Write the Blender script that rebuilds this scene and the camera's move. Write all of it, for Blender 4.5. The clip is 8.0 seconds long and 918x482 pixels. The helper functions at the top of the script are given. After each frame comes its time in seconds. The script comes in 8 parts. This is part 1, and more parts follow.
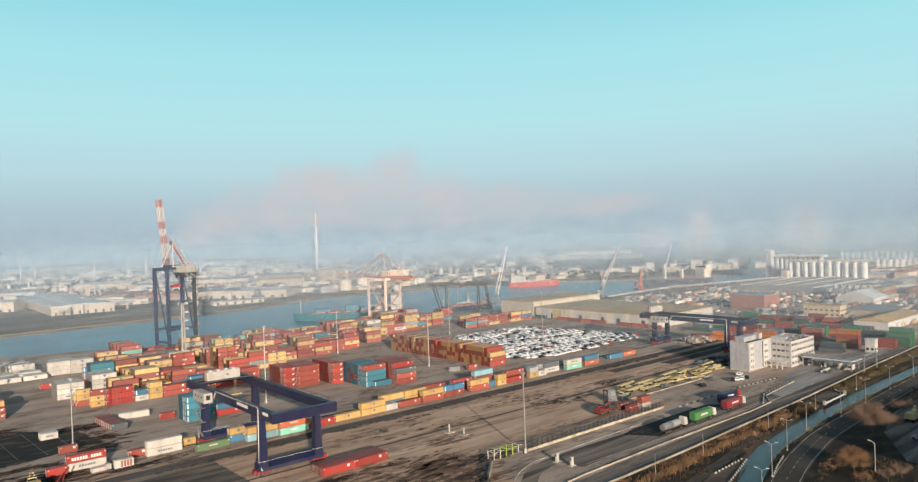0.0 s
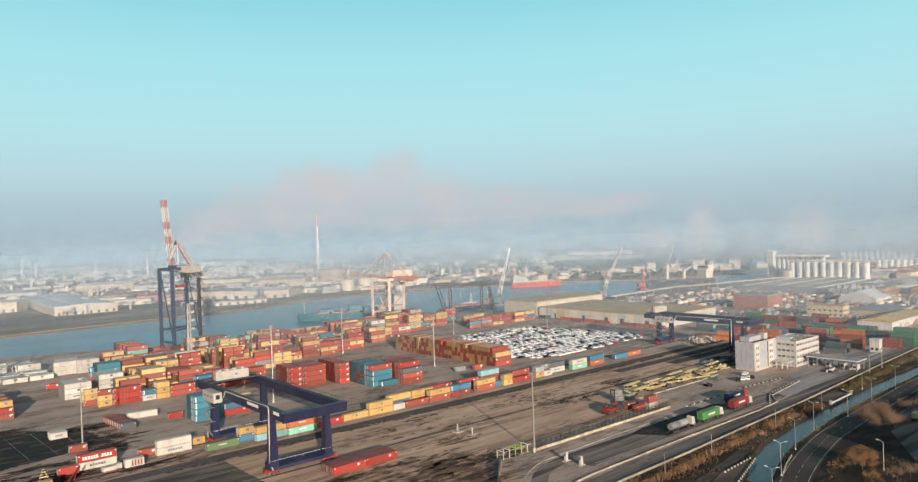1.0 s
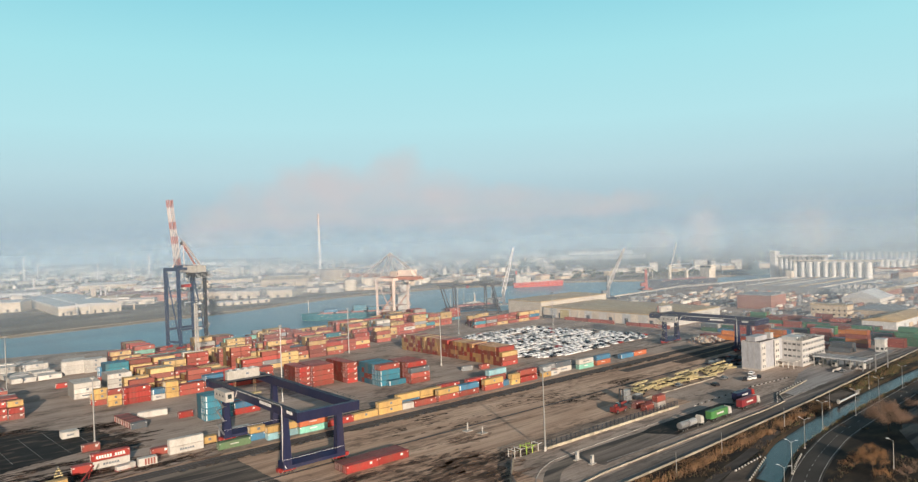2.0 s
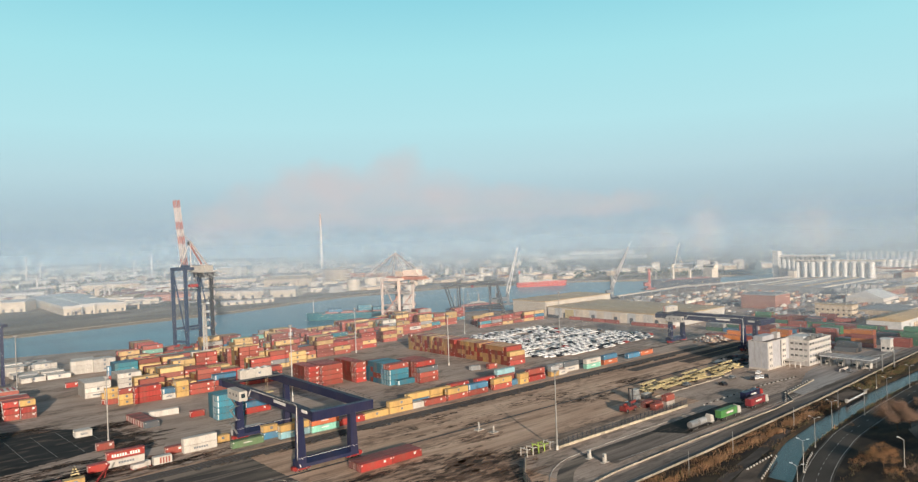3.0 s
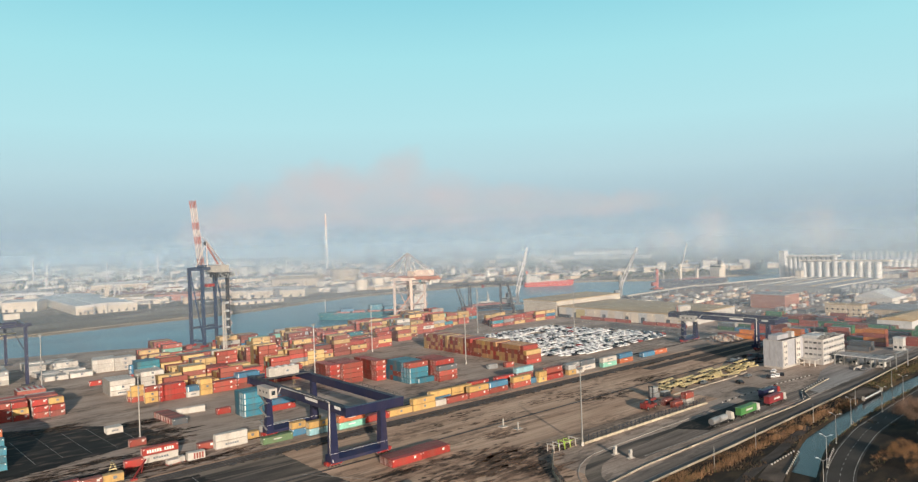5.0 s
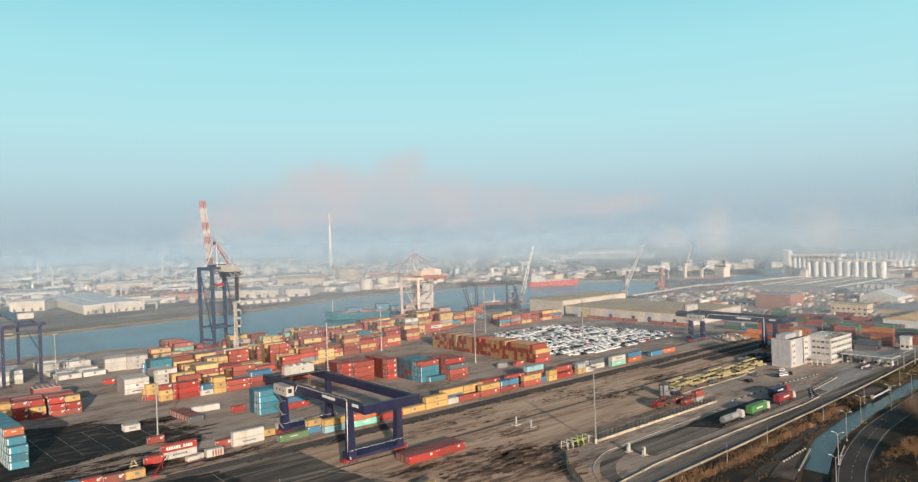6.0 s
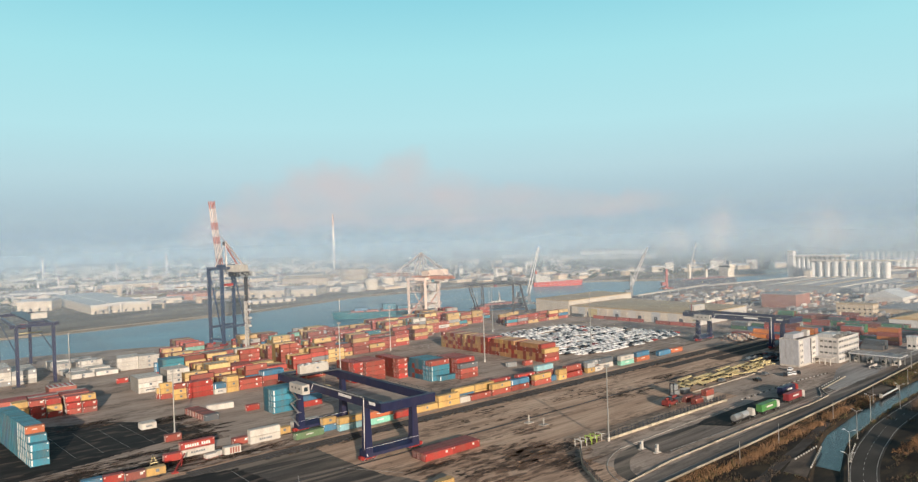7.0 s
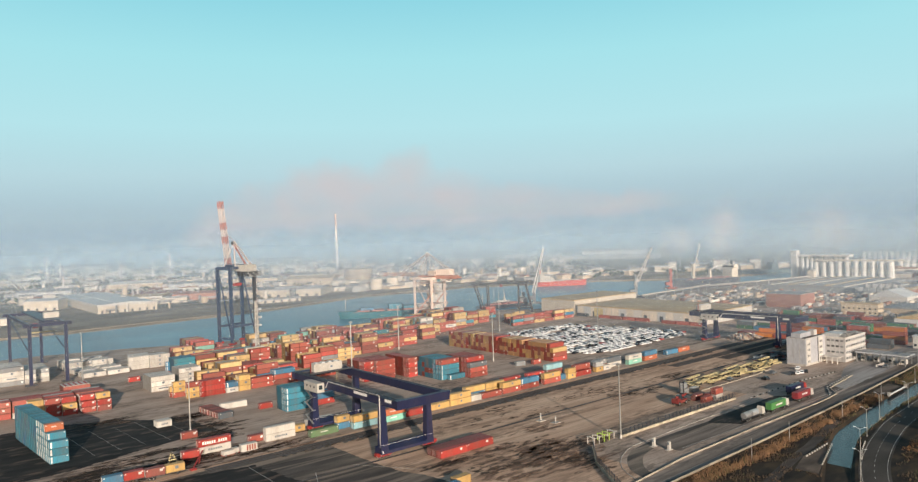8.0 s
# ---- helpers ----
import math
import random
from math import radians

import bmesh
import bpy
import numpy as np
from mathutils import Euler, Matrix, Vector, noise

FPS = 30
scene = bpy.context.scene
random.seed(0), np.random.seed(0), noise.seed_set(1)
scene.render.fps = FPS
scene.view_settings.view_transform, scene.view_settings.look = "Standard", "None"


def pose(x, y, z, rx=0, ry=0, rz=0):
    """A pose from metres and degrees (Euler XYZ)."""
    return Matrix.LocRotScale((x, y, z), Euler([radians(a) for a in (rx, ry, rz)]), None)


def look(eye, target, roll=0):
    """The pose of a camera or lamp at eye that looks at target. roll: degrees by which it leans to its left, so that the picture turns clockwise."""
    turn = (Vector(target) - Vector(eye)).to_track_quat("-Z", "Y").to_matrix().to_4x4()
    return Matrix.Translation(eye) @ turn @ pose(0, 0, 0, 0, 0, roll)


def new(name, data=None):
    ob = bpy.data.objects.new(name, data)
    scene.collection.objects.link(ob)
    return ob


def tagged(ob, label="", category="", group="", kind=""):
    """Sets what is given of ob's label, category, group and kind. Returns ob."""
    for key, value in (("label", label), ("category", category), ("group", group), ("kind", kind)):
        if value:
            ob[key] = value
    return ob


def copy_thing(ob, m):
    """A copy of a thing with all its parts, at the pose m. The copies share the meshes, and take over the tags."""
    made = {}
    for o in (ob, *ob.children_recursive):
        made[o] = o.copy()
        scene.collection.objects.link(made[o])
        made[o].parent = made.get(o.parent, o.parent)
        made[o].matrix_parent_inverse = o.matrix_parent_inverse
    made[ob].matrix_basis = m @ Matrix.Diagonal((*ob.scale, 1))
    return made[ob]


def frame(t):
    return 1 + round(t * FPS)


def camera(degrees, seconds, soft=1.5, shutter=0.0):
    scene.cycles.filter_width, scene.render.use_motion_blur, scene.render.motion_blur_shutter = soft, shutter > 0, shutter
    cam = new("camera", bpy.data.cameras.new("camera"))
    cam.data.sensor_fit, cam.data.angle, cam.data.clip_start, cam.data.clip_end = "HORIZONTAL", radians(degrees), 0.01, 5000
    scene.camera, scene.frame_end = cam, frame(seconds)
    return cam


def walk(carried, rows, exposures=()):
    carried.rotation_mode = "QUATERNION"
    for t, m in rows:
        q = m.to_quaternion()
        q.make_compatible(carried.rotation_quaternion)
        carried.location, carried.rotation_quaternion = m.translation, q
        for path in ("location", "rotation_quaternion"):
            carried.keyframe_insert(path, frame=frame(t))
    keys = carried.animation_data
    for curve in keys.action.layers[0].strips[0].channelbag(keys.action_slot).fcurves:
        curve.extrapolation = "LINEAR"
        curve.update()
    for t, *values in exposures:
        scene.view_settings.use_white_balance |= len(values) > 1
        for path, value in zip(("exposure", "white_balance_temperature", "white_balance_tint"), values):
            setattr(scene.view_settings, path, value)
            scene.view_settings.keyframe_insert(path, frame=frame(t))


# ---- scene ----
cam = camera(66.9, 8.0, 1.3)
PATH = [
    (0, (-1.419, -1.463, 74.251), (-0.139, 0.074, 74.237), -2.0),
    (0.5, (-2.899, -0.888, 74.272), (-1.619, 0.649, 74.258), -2.0),
    (1, (-4.469, -0.247, 74.301), (-3.189, 1.29, 74.288), -2.0),
    (1.5, (-6.289, 0.426, 74.374), (-5.009, 1.963, 74.361), -2.0),
    (3, (-12.673, 2.535, 74.864), (-11.394, 4.072, 74.85), -2.0),
    (3.5, (-14.993, 3.179, 74.966), (-13.714, 4.717, 74.954), -2.0),
    (4, (-17.462, 3.735, 75.056), (-16.185, 5.274, 75.044), -2.0),
    (4.5, (-20.135, 4.154, 75.157), (-18.858, 5.693, 75.144), -2.0),
    (6, (-28.611, 4.943, 75.71), (-27.339, 6.486, 75.695), -2.0),
    (6.5, (-31.452, 5.197, 75.798), (-30.181, 6.742, 75.784), -2.0),
    (7, (-34.266, 5.513, 75.871), (-32.997, 7.059, 75.857), -2.0),
    (7.5, (-37.011, 5.836, 75.941), (-35.743, 7.383, 75.927), -2.0),
    (8, (-39.778, 6.192, 75.989), (-38.511, 7.74, 75.975), -2.0),
]
walk(cam, [(t, look(eye, target, roll)) for t, eye, target, roll in PATH])

# ---------------------------------------------------------------- light
SUN_DIR = Vector((-0.405, -0.914, 0.0)).normalized()      # towards the sun, on the plan
SUN_ELEV = radians(13.0)
sun = new("sun", bpy.data.lights.new("sun", "SUN"))
sun.data.energy, sun.data.angle, sun.data.color = 5.0, radians(0.6), (1.0, 0.85, 0.70)
to_sun = SUN_DIR * math.cos(SUN_ELEV) + Vector((0, 0, math.sin(SUN_ELEV)))
sun.matrix_world = look(to_sun * 100, (0, 0, 0))
world = bpy.data.worlds.new("world")
scene.world = world
world.use_nodes = True
wn = world.node_tree
sky = wn.nodes.new("ShaderNodeTexSky")
sky.sky_type, sky.sun_disc = "NISHITA", False
sky.sun_elevation, sky.sun_rotation = SUN_ELEV, math.atan2(SUN_DIR.x, SUN_DIR.y)
sky.air_density, sky.dust_density, sky.ozone_density = 1.0, 1.5, 1.5
wn.links.new(sky.outputs[0], wn.nodes["Background"].inputs[0])
wn.nodes["Background"].inputs[1].default_value = 0.085
scene.view_settings.exposure = 0.1

RNG = random.Random(11)

# ---------------------------------------------------------------- materials
def nodes_of(name):
    m = bpy.data.materials.new(name)
    m.use_nodes = True
    return m, m.node_tree, m.node_tree.nodes["Principled BSDF"]


def tex_noise(nt, scale, stretch=(1, 1, 1), source="Object", detail=4.0, warp=0.0):
    tc = nt.nodes.new("ShaderNodeTexCoord") if source == "Object" else nt.nodes.new("ShaderNodeNewGeometry")
    mp = nt.nodes.new("ShaderNodeMapping")
    mp.inputs["Scale"].default_value = stretch
    nz = nt.nodes.new("ShaderNodeTexNoise")
    nz.inputs["Scale"].default_value, nz.inputs["Detail"].default_value = scale, detail
    nz.inputs["Distortion"].default_value = warp
    nt.links.new(tc.outputs["Object" if source == "Object" else "Position"], mp.inputs[0])
    nt.links.new(mp.outputs[0], nz.inputs["Vector"])
    return nz.outputs["Fac"]


def ramp(nt, fac, stops):
    r = nt.nodes.new("ShaderNodeValToRGB")
    els = r.color_ramp.elements
    while len(els) < len(stops):
        els.new(0.5)
    for e, (p, c) in zip(els, stops):
        e.position, e.color = p, (*c, 1.0) if len(c) == 3 else c
    nt.links.new(fac, r.inputs[0])
    return r.outputs[0]


def mix(nt, fac, a, b, mode="MIX"):
    m = nt.nodes.new("ShaderNodeMix")
    m.data_type, m.blend_type = "RGBA", mode
    for sock, v in ((m.inputs[0], fac), (m.inputs[6], a), (m.inputs[7], b)):
        if isinstance(v, (float, int)):
            sock.default_value = v
        elif isinstance(v, tuple):
            sock.default_value = (*v, 1.0)
        else:
            nt.links.new(v, sock)
    return m.outputs[2]


def paint(name, col, rough=0.5, metal=0.0, dirt=0.35, dirt_col=(0.16, 0.11, 0.08), scale=0.35, vary=0.25, source="Object",
          stretch=(1, 1, 0.35), bump=0.0, island=False):
    """A weathered surface: a base colour that fades from piece to piece, with broad dirt and fine grain."""
    m, nt, bs = nodes_of(name)
    info = nt.nodes.new("ShaderNodeNewGeometry" if island else "ShaderNodeObjectInfo")
    rnd = info.outputs["Random Per Island" if island else "Random"]
    lo, hi = tuple(c * (1 - vary) for c in col), tuple(min(1, c * (1 + vary) + 0.02 * vary) for c in col)
    base = mix(nt, rnd, lo, hi)
    broad = ramp(nt, tex_noise(nt, scale, stretch, source), [(0.45, (0, 0, 0)), (0.75, (1, 1, 1))])
    k = nt.nodes.new("ShaderNodeMath")
    k.operation = "MULTIPLY"
    k.inputs[1].default_value = dirt
    nt.links.new(broad, k.inputs[0])
    c2 = mix(nt, k.outputs[0], base, dirt_col)
    grain = ramp(nt, tex_noise(nt, scale * 9, stretch, source, 6.0), [(0.3, (0.8, 0.8, 0.8)), (0.7, (1.1, 1.1, 1.1))])
    c3 = mix(nt, 1.0, c2, grain, "MULTIPLY")
    nt.links.new(c3, bs.inputs["Base Color"])
    bs.inputs["Roughness"].default_value, bs.inputs["Metallic"].default_value = rough, metal
    if bump:
        b = nt.nodes.new("ShaderNodeBump")
        b.inputs["Strength"].default_value, b.inputs["Distance"].default_value = bump, 0.1
        nt.links.new(tex_noise(nt, scale * 9, stretch, source, 6.0), b.inputs["Height"])
        nt.links.new(b.outputs[0], bs.inputs["Normal"])
    return m


def surface(name, stops, scale, stretch=(1, 1, 1), stain=(0.05, 0.045, 0.04), stain_scale=0.03, stain_amount=0.7,
            stain_stretch=(1, 1, 1), rough=0.9, stain_at=(0.55, 0.68), bump=0.3, streaks=0.0, oil=0.0, bleach=0.0):
    """Ground surfaces in world metres: grain, patches and stains with shapes of their own."""
    m, nt, bs = nodes_of(name)
    c = ramp(nt, tex_noise(nt, scale, stretch, "World", 8.0), stops)
    s = ramp(nt, tex_noise(nt, stain_scale, stain_stretch, "World", 6.0), [(stain_at[0], (0, 0, 0)), (stain_at[1], (stain_amount,) * 3)])
    c = mix(nt, s, c, stain)
    if streaks:
        # thin tyre and rail streaks, and broad worn patches
        k = ramp(nt, tex_noise(nt, 0.9, (0.035, 1, 1), "World", 5.0), [(0.53, (0, 0, 0)), (0.62, (streaks,) * 3)])
        c = mix(nt, k, c, stain)
        w = ramp(nt, tex_noise(nt, 0.028, (0.7, 1, 1), "World", 7.0), [(0.42, (0, 0, 0)), (0.62, (0.55,) * 3)])
        c = mix(nt, w, c, mix(nt, 1.0, c, (0.84, 0.80, 0.77), "MULTIPLY"))
    if oil:
        # ragged near-black spills, in clusters
        o = ramp(nt, tex_noise(nt, 0.42, (0.40, 1, 1), "World", 10.0, 0.25), [(0.515, (0, 0, 0)), (0.56, (oil,) * 3)])
        where = ramp(nt, tex_noise(nt, 0.045, (0.4, 1, 1), "World", 7.0), [(0.485, (0, 0, 0)), (0.555, (1, 1, 1))])
        c = mix(nt, mix(nt, 1.0, o, where, "MULTIPLY"), c, tuple(v * 0.55 for v in stain))
        f = ramp(nt, tex_noise(nt, 0.8, (0.10, 1, 1), "World", 9.0, 0.3), [(0.52, (0, 0, 0)), (0.58, (oil * 0.8,) * 3)])
        c = mix(nt, mix(nt, 1.0, f, mix(nt, 0.25, where, (1.0, 1.0, 1.0)), "MULTIPLY"), c, stain)
    if bleach:
        # pale dusty streaks dragged along the lanes
        d = ramp(nt, tex_noise(nt, 0.24, (0.09, 1, 1), "World", 8.0, 0.6), [(0.47, (0, 0, 0)), (0.62, (bleach,) * 3)])
        c = mix(nt, d, c, (0.30, 0.245, 0.195))
    g = ramp(nt, tex_noise(nt, 1.7, (1, 1, 1), "World", 5.0), [(0.3, (0.86, 0.86, 0.86)), (0.7, (1.1, 1.1, 1.1))])
    c = mix(nt, 1.0, c, g, "MULTIPLY")
    nt.links.new(c, bs.inputs["Base Color"])
    bs.inputs["Roughness"].default_value = rough
    bs.inputs["Specular IOR Level"].default_value = 0.25
    if bump:
        b = nt.nodes.new("ShaderNodeBump")
        b.inputs["Strength"].default_value, b.inputs["Distance"].default_value = bump, 0.06
        nt.links.new(tex_noise(nt, 2.5, (1, 1, 1), "World", 6.0), b.inputs["Height"])
        nt.links.new(b.outputs[0], bs.inputs["Normal"])
    return m


C = {
    "rust": paint("oxide_red_paint", (0.33, 0.066, 0.048), 0.55),
    "red": paint("bright_red_paint", (0.38, 0.038, 0.030), 0.5),
    "brown": paint("brown_paint", (0.20, 0.055, 0.045), 0.6),
    "yellow": paint("ochre_yellow_paint", (0.56, 0.36, 0.13), 0.5, vary=0.15),
    "orange": paint("orange_paint", (0.46, 0.13, 0.055), 0.5),
    "blue": paint("blue_paint", (0.045, 0.17, 0.29), 0.5),
    "teal": paint("teal_blue_paint", (0.035, 0.21, 0.30), 0.5),
    "sky": paint("pale_blue_paint", (0.25, 0.45, 0.50), 0.5),
    "mint": paint("mint_green_paint", (0.22, 0.50, 0.40), 0.5),
    "green": paint("green_paint", (0.06, 0.25, 0.10), 0.5),
    "olive": paint("faded_green_paint", (0.13, 0.22, 0.11), 0.6),
    "white": paint("white_paint", (0.53, 0.505, 0.465), 0.5, dirt=0.3, vary=0.1),
    "grey": paint("grey_paint", (0.30, 0.32, 0.33), 0.5),
    "slate": paint("slate_paint", (0.10, 0.12, 0.14), 0.5),
}
I = {k: paint("stacked_" + k, c, 0.55, island=True) for k, c in dict(
    rust=(0.37, 0.105, 0.082), red=(0.41, 0.080, 0.066), brown=(0.25, 0.085, 0.07), yellow=(0.60, 0.42, 0.20), orange=(0.62, 0.22, 0.06),
    blue=(0.05, 0.18, 0.30), teal=(0.05, 0.22, 0.28), mint=(0.24, 0.50, 0.42), white=(0.54, 0.515, 0.475), grey=(0.3, 0.31, 0.32), slate=(0.10, 0.12, 0.14), green=(0.07, 0.185, 0.12), amber=(0.58, 0.33, 0.17)).items()}
# container paints darkened for posts and rails: seam shade put into colour, plus dirt
FRAMESHADE = {k: paint("frame_" + k, tuple(v * 0.62 for v in c), 0.6, dirt=0.6) for k, c in dict(
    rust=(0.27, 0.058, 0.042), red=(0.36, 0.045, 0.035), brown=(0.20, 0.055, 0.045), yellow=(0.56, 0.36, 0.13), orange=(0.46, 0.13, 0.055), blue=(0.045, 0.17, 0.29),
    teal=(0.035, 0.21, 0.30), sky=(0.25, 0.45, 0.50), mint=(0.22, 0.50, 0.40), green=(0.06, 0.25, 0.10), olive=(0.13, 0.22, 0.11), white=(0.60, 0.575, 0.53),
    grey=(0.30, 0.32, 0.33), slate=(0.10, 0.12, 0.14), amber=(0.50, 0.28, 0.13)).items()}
OFFICE = paint("pale_office_render", (0.48, 0.47, 0.465), 0.8, dirt=0.2, scale=0.12, vary=0.03)
TOWERGREY = paint("lilac_grey_cladding", (0.42, 0.43, 0.465), 0.5, dirt=0.15, scale=0.12, vary=0.03)
NAVY = paint("navy_crane_paint", (0.014, 0.019, 0.060), 0.42, dirt=0.15, vary=0.05, scale=0.15)
STSBLUE = paint("weathered_blue_crane_paint", (0.03, 0.055, 0.11), 0.5, dirt=0.2, vary=0.05, scale=0.1)
BOGIE = paint("signal_red_paint", (0.33, 0.03, 0.025), 0.5, dirt=0.3)
STEEL = paint("galvanised_steel", (0.42, 0.42, 0.41), 0.45, 0.6, dirt=0.2)
DARKSTEEL = paint("dark_steel", (0.06, 0.065, 0.075), 0.5, 0.3, dirt=0.2)
RUBBER = paint("black_rubber", (0.02, 0.02, 0.02), 0.85, dirt=0.2)
CREAM = paint("cream_crane_paint", (0.76, 0.62, 0.55), 0.5, dirt=0.2)
PALEPINK = paint("pale_pink_crane_paint", (0.56, 0.27, 0.21), 0.55, dirt=0.2)
PINKRED = paint("faded_red_crane_paint", (0.36, 0.165, 0.15), 0.55, dirt=0.2)
CONCRETE = paint("concrete", (0.42, 0.39, 0.35), 0.85, dirt=0.3, scale=0.2, bump=0.2)
WALLWHITE = paint("off_white_render", (0.58, 0.555, 0.52), 0.8, dirt=0.15, scale=0.12, vary=0.05)
PANELGREY = paint("pale_grey_cladding", (0.55, 0.56, 0.57), 0.5, dirt=0.12, scale=0.12, vary=0.05)
CREAMCLAD = paint("cream_white_cladding", (0.66, 0.585, 0.49), 0.7, dirt=0.25, scale=0.1, vary=0.1)
BRICKRED = paint("terracotta_cladding", (0.36, 0.17, 0.13), 0.75, dirt=0.35, scale=0.1)
ROOFGREY = paint("grey_sheet_roof", (0.30, 0.30, 0.30), 0.7, dirt=0.4, dirt_col=(0.18, 0.15, 0.13), scale=0.05, stretch=(1, 1, 1), vary=0.1)
ROOFTAN = paint("tan_felt_roof", (0.50, 0.37, 0.21), 0.9, dirt=0.45, dirt_col=(0.33, 0.26, 0.19), scale=0.03, stretch=(1, 1, 1), vary=0.05)
ROOFWHITE = paint("white_sheet_roof", (0.68, 0.66, 0.63), 0.6, dirt=0.3, scale=0.05, stretch=(1, 1, 1), vary=0.1)
CREAMWALL = paint("cream_render", (0.60, 0.49, 0.36), 0.85, dirt=0.15, scale=0.1)
MARK = paint("road_marking", (0.42, 0.40, 0.36), 0.8, dirt=0.9, scale=0.25, dirt_col=(0.10, 0.09, 0.08), source="World", stretch=(1, 1, 1))
YMARK = paint("chassis_yellow_paint", (0.60, 0.50, 0.27), 0.5, dirt=0.35)
LIME = paint("lime_green_paint", (0.35, 0.50, 0.08), 0.5)
BARK = paint("bark", (0.10, 0.075, 0.055), 0.95, scale=2.0)
SHINGLE = paint("tar_roof", (0.16, 0.15, 0.15), 0.9, dirt=0.3, scale=0.1)
STACKGREY = paint("hazy_grey_concrete", (0.62, 0.57, 0.55), 0.85, dirt=0.2, scale=0.1)
JIBGREY = paint("pale_grey_jib_paint", (0.62, 0.60, 0.60), 0.6, dirt=0.2)
BOOMWHITE = paint("chalky_white_crane_paint", (0.55, 0.49, 0.475), 0.55, dirt=0.25)
LETTER = paint("dark_lettering", (0.14, 0.17, 0.21), 0.6, dirt=0.1)
PALELETTER = paint("white_lettering", (0.75, 0.73, 0.70), 0.6, dirt=0.1)


def glass_dark(name, col=(0.03, 0.045, 0.055)):
    m, nt, bs = nodes_of(name)
    bs.inputs["Base Color"].default_value = (*col, 1)
    bs.inputs["Roughness"].default_value = 0.08
    bs.inputs["Specular IOR Level"].default_value = 0.7
    return m


GLASS = glass_dark("tinted_window_glass")
YARD = surface("worn_yard_concrete", [(0.30, (0.36, 0.240, 0.168)), (0.47, (0.55, 0.380, 0.270)), (0.66, (0.68, 0.495, 0.362))], 0.16, (0.12, 1.0, 1),
               stain=(0.05, 0.038, 0.03), stain_scale=0.22, stain_stretch=(0.3, 1.0, 1), stain_at=(0.64, 0.70), stain_amount=0.5, streaks=0.3, oil=0.4)
SLAB = surface("pale_yard_slab", [(0.3, (0.33, 0.262, 0.212)), (0.5, (0.46, 0.37, 0.305)), (0.7, (0.54, 0.44, 0.365))], 0.06, (0.6, 1, 1),
               stain=(0.10, 0.082, 0.068), stain_scale=0.09, stain_stretch=(0.4, 1, 1), stain_at=(0.58, 0.72), stain_amount=0.5, streaks=0.25, oil=0.4)
ASPHALT = surface("worn_asphalt", [(0.3, (0.050, 0.045, 0.041)), (0.55, (0.085, 0.075, 0.068)), (0.8, (0.14, 0.122, 0.107))], 0.12, (0.3, 1, 1),
                  stain=(0.19, 0.16, 0.13), stain_scale=0.09, stain_stretch=(0.25, 1, 1), stain_at=(0.50, 0.64), stain_amount=0.6, bleach=0.8)
def frayed(m, scale, lo, hi):
    """Lets the ground show through a stain, so that its edge frays."""
    nt = m.node_tree
    bs, out = nt.nodes["Principled BSDF"], nt.nodes["Material Output"]
    fac = ramp(nt, tex_noise(nt, scale, (0.35, 1, 1), "World", 9.0, 0.4), [(lo, (0, 0, 0)), (hi, (0.8, 0.8, 0.8))])
    tr, mx = nt.nodes.new("ShaderNodeBsdfTransparent"), nt.nodes.new("ShaderNodeMixShader")
    nt.links.new(fac, mx.inputs[0])
    nt.links.new(tr.outputs[0], mx.inputs[1])
    nt.links.new(bs.outputs[0], mx.inputs[2])
    nt.links.new(mx.outputs[0], out.inputs["Surface"])
    return m


OILSTAIN = surface("dried_oil_stain", [(0.3, (0.045, 0.034, 0.027)), (0.6, (0.085, 0.062, 0.047)), (0.8, (0.16, 0.115, 0.085))], 0.6, (0.4, 1, 1), stain_amount=0.2)
BROWNSTAIN = surface("brown_mud_stain", [(0.3, (0.20, 0.125, 0.085)), (0.6, (0.29, 0.185, 0.13)), (0.8, (0.38, 0.25, 0.18))], 0.5, (0.4, 1, 1), stain_amount=0.2)
frayed(OILSTAIN, 0.55, 0.42, 0.60)
frayed(BROWNSTAIN, 0.4, 0.42, 0.66)
# black asphalt; also laid down where cast shade is painted on the ground
ASPHALTSHADE = surface("black_asphalt_and_shade", [(0.3, (0.011, 0.010, 0.0095)), (0.55, (0.024, 0.021, 0.019)), (0.75, (0.055, 0.046, 0.040))], 0.25, (0.3, 1, 1),
                     stain=(0.17, 0.12, 0.092), stain_scale=0.28, stain_stretch=(0.35, 1, 1), stain_at=(0.55, 0.66), stain_amount=0.6, rough=0.8)
ROADTOP = surface("grey_road_asphalt", [(0.3, (0.040, 0.034, 0.029)), (0.55, (0.070, 0.060, 0.051)), (0.8, (0.12, 0.105, 0.09))], 0.08, (0.5, 1, 1),
                  stain=(0.05, 0.048, 0.046), stain_scale=0.06, stain_amount=0.6, rough=0.85)
LANE = surface("grey_lane_concrete", [(0.3, (0.15, 0.128, 0.112)), (0.5, (0.25, 0.212, 0.183)), (0.7, (0.40, 0.34, 0.29))], 0.32, (0.02, 1, 1),
               stain=(0.045, 0.040, 0.036), stain_scale=0.09, stain_stretch=(0.12, 1, 1), stain_at=(0.52, 0.66), stain_amount=0.7, streaks=0.45, oil=0.25)
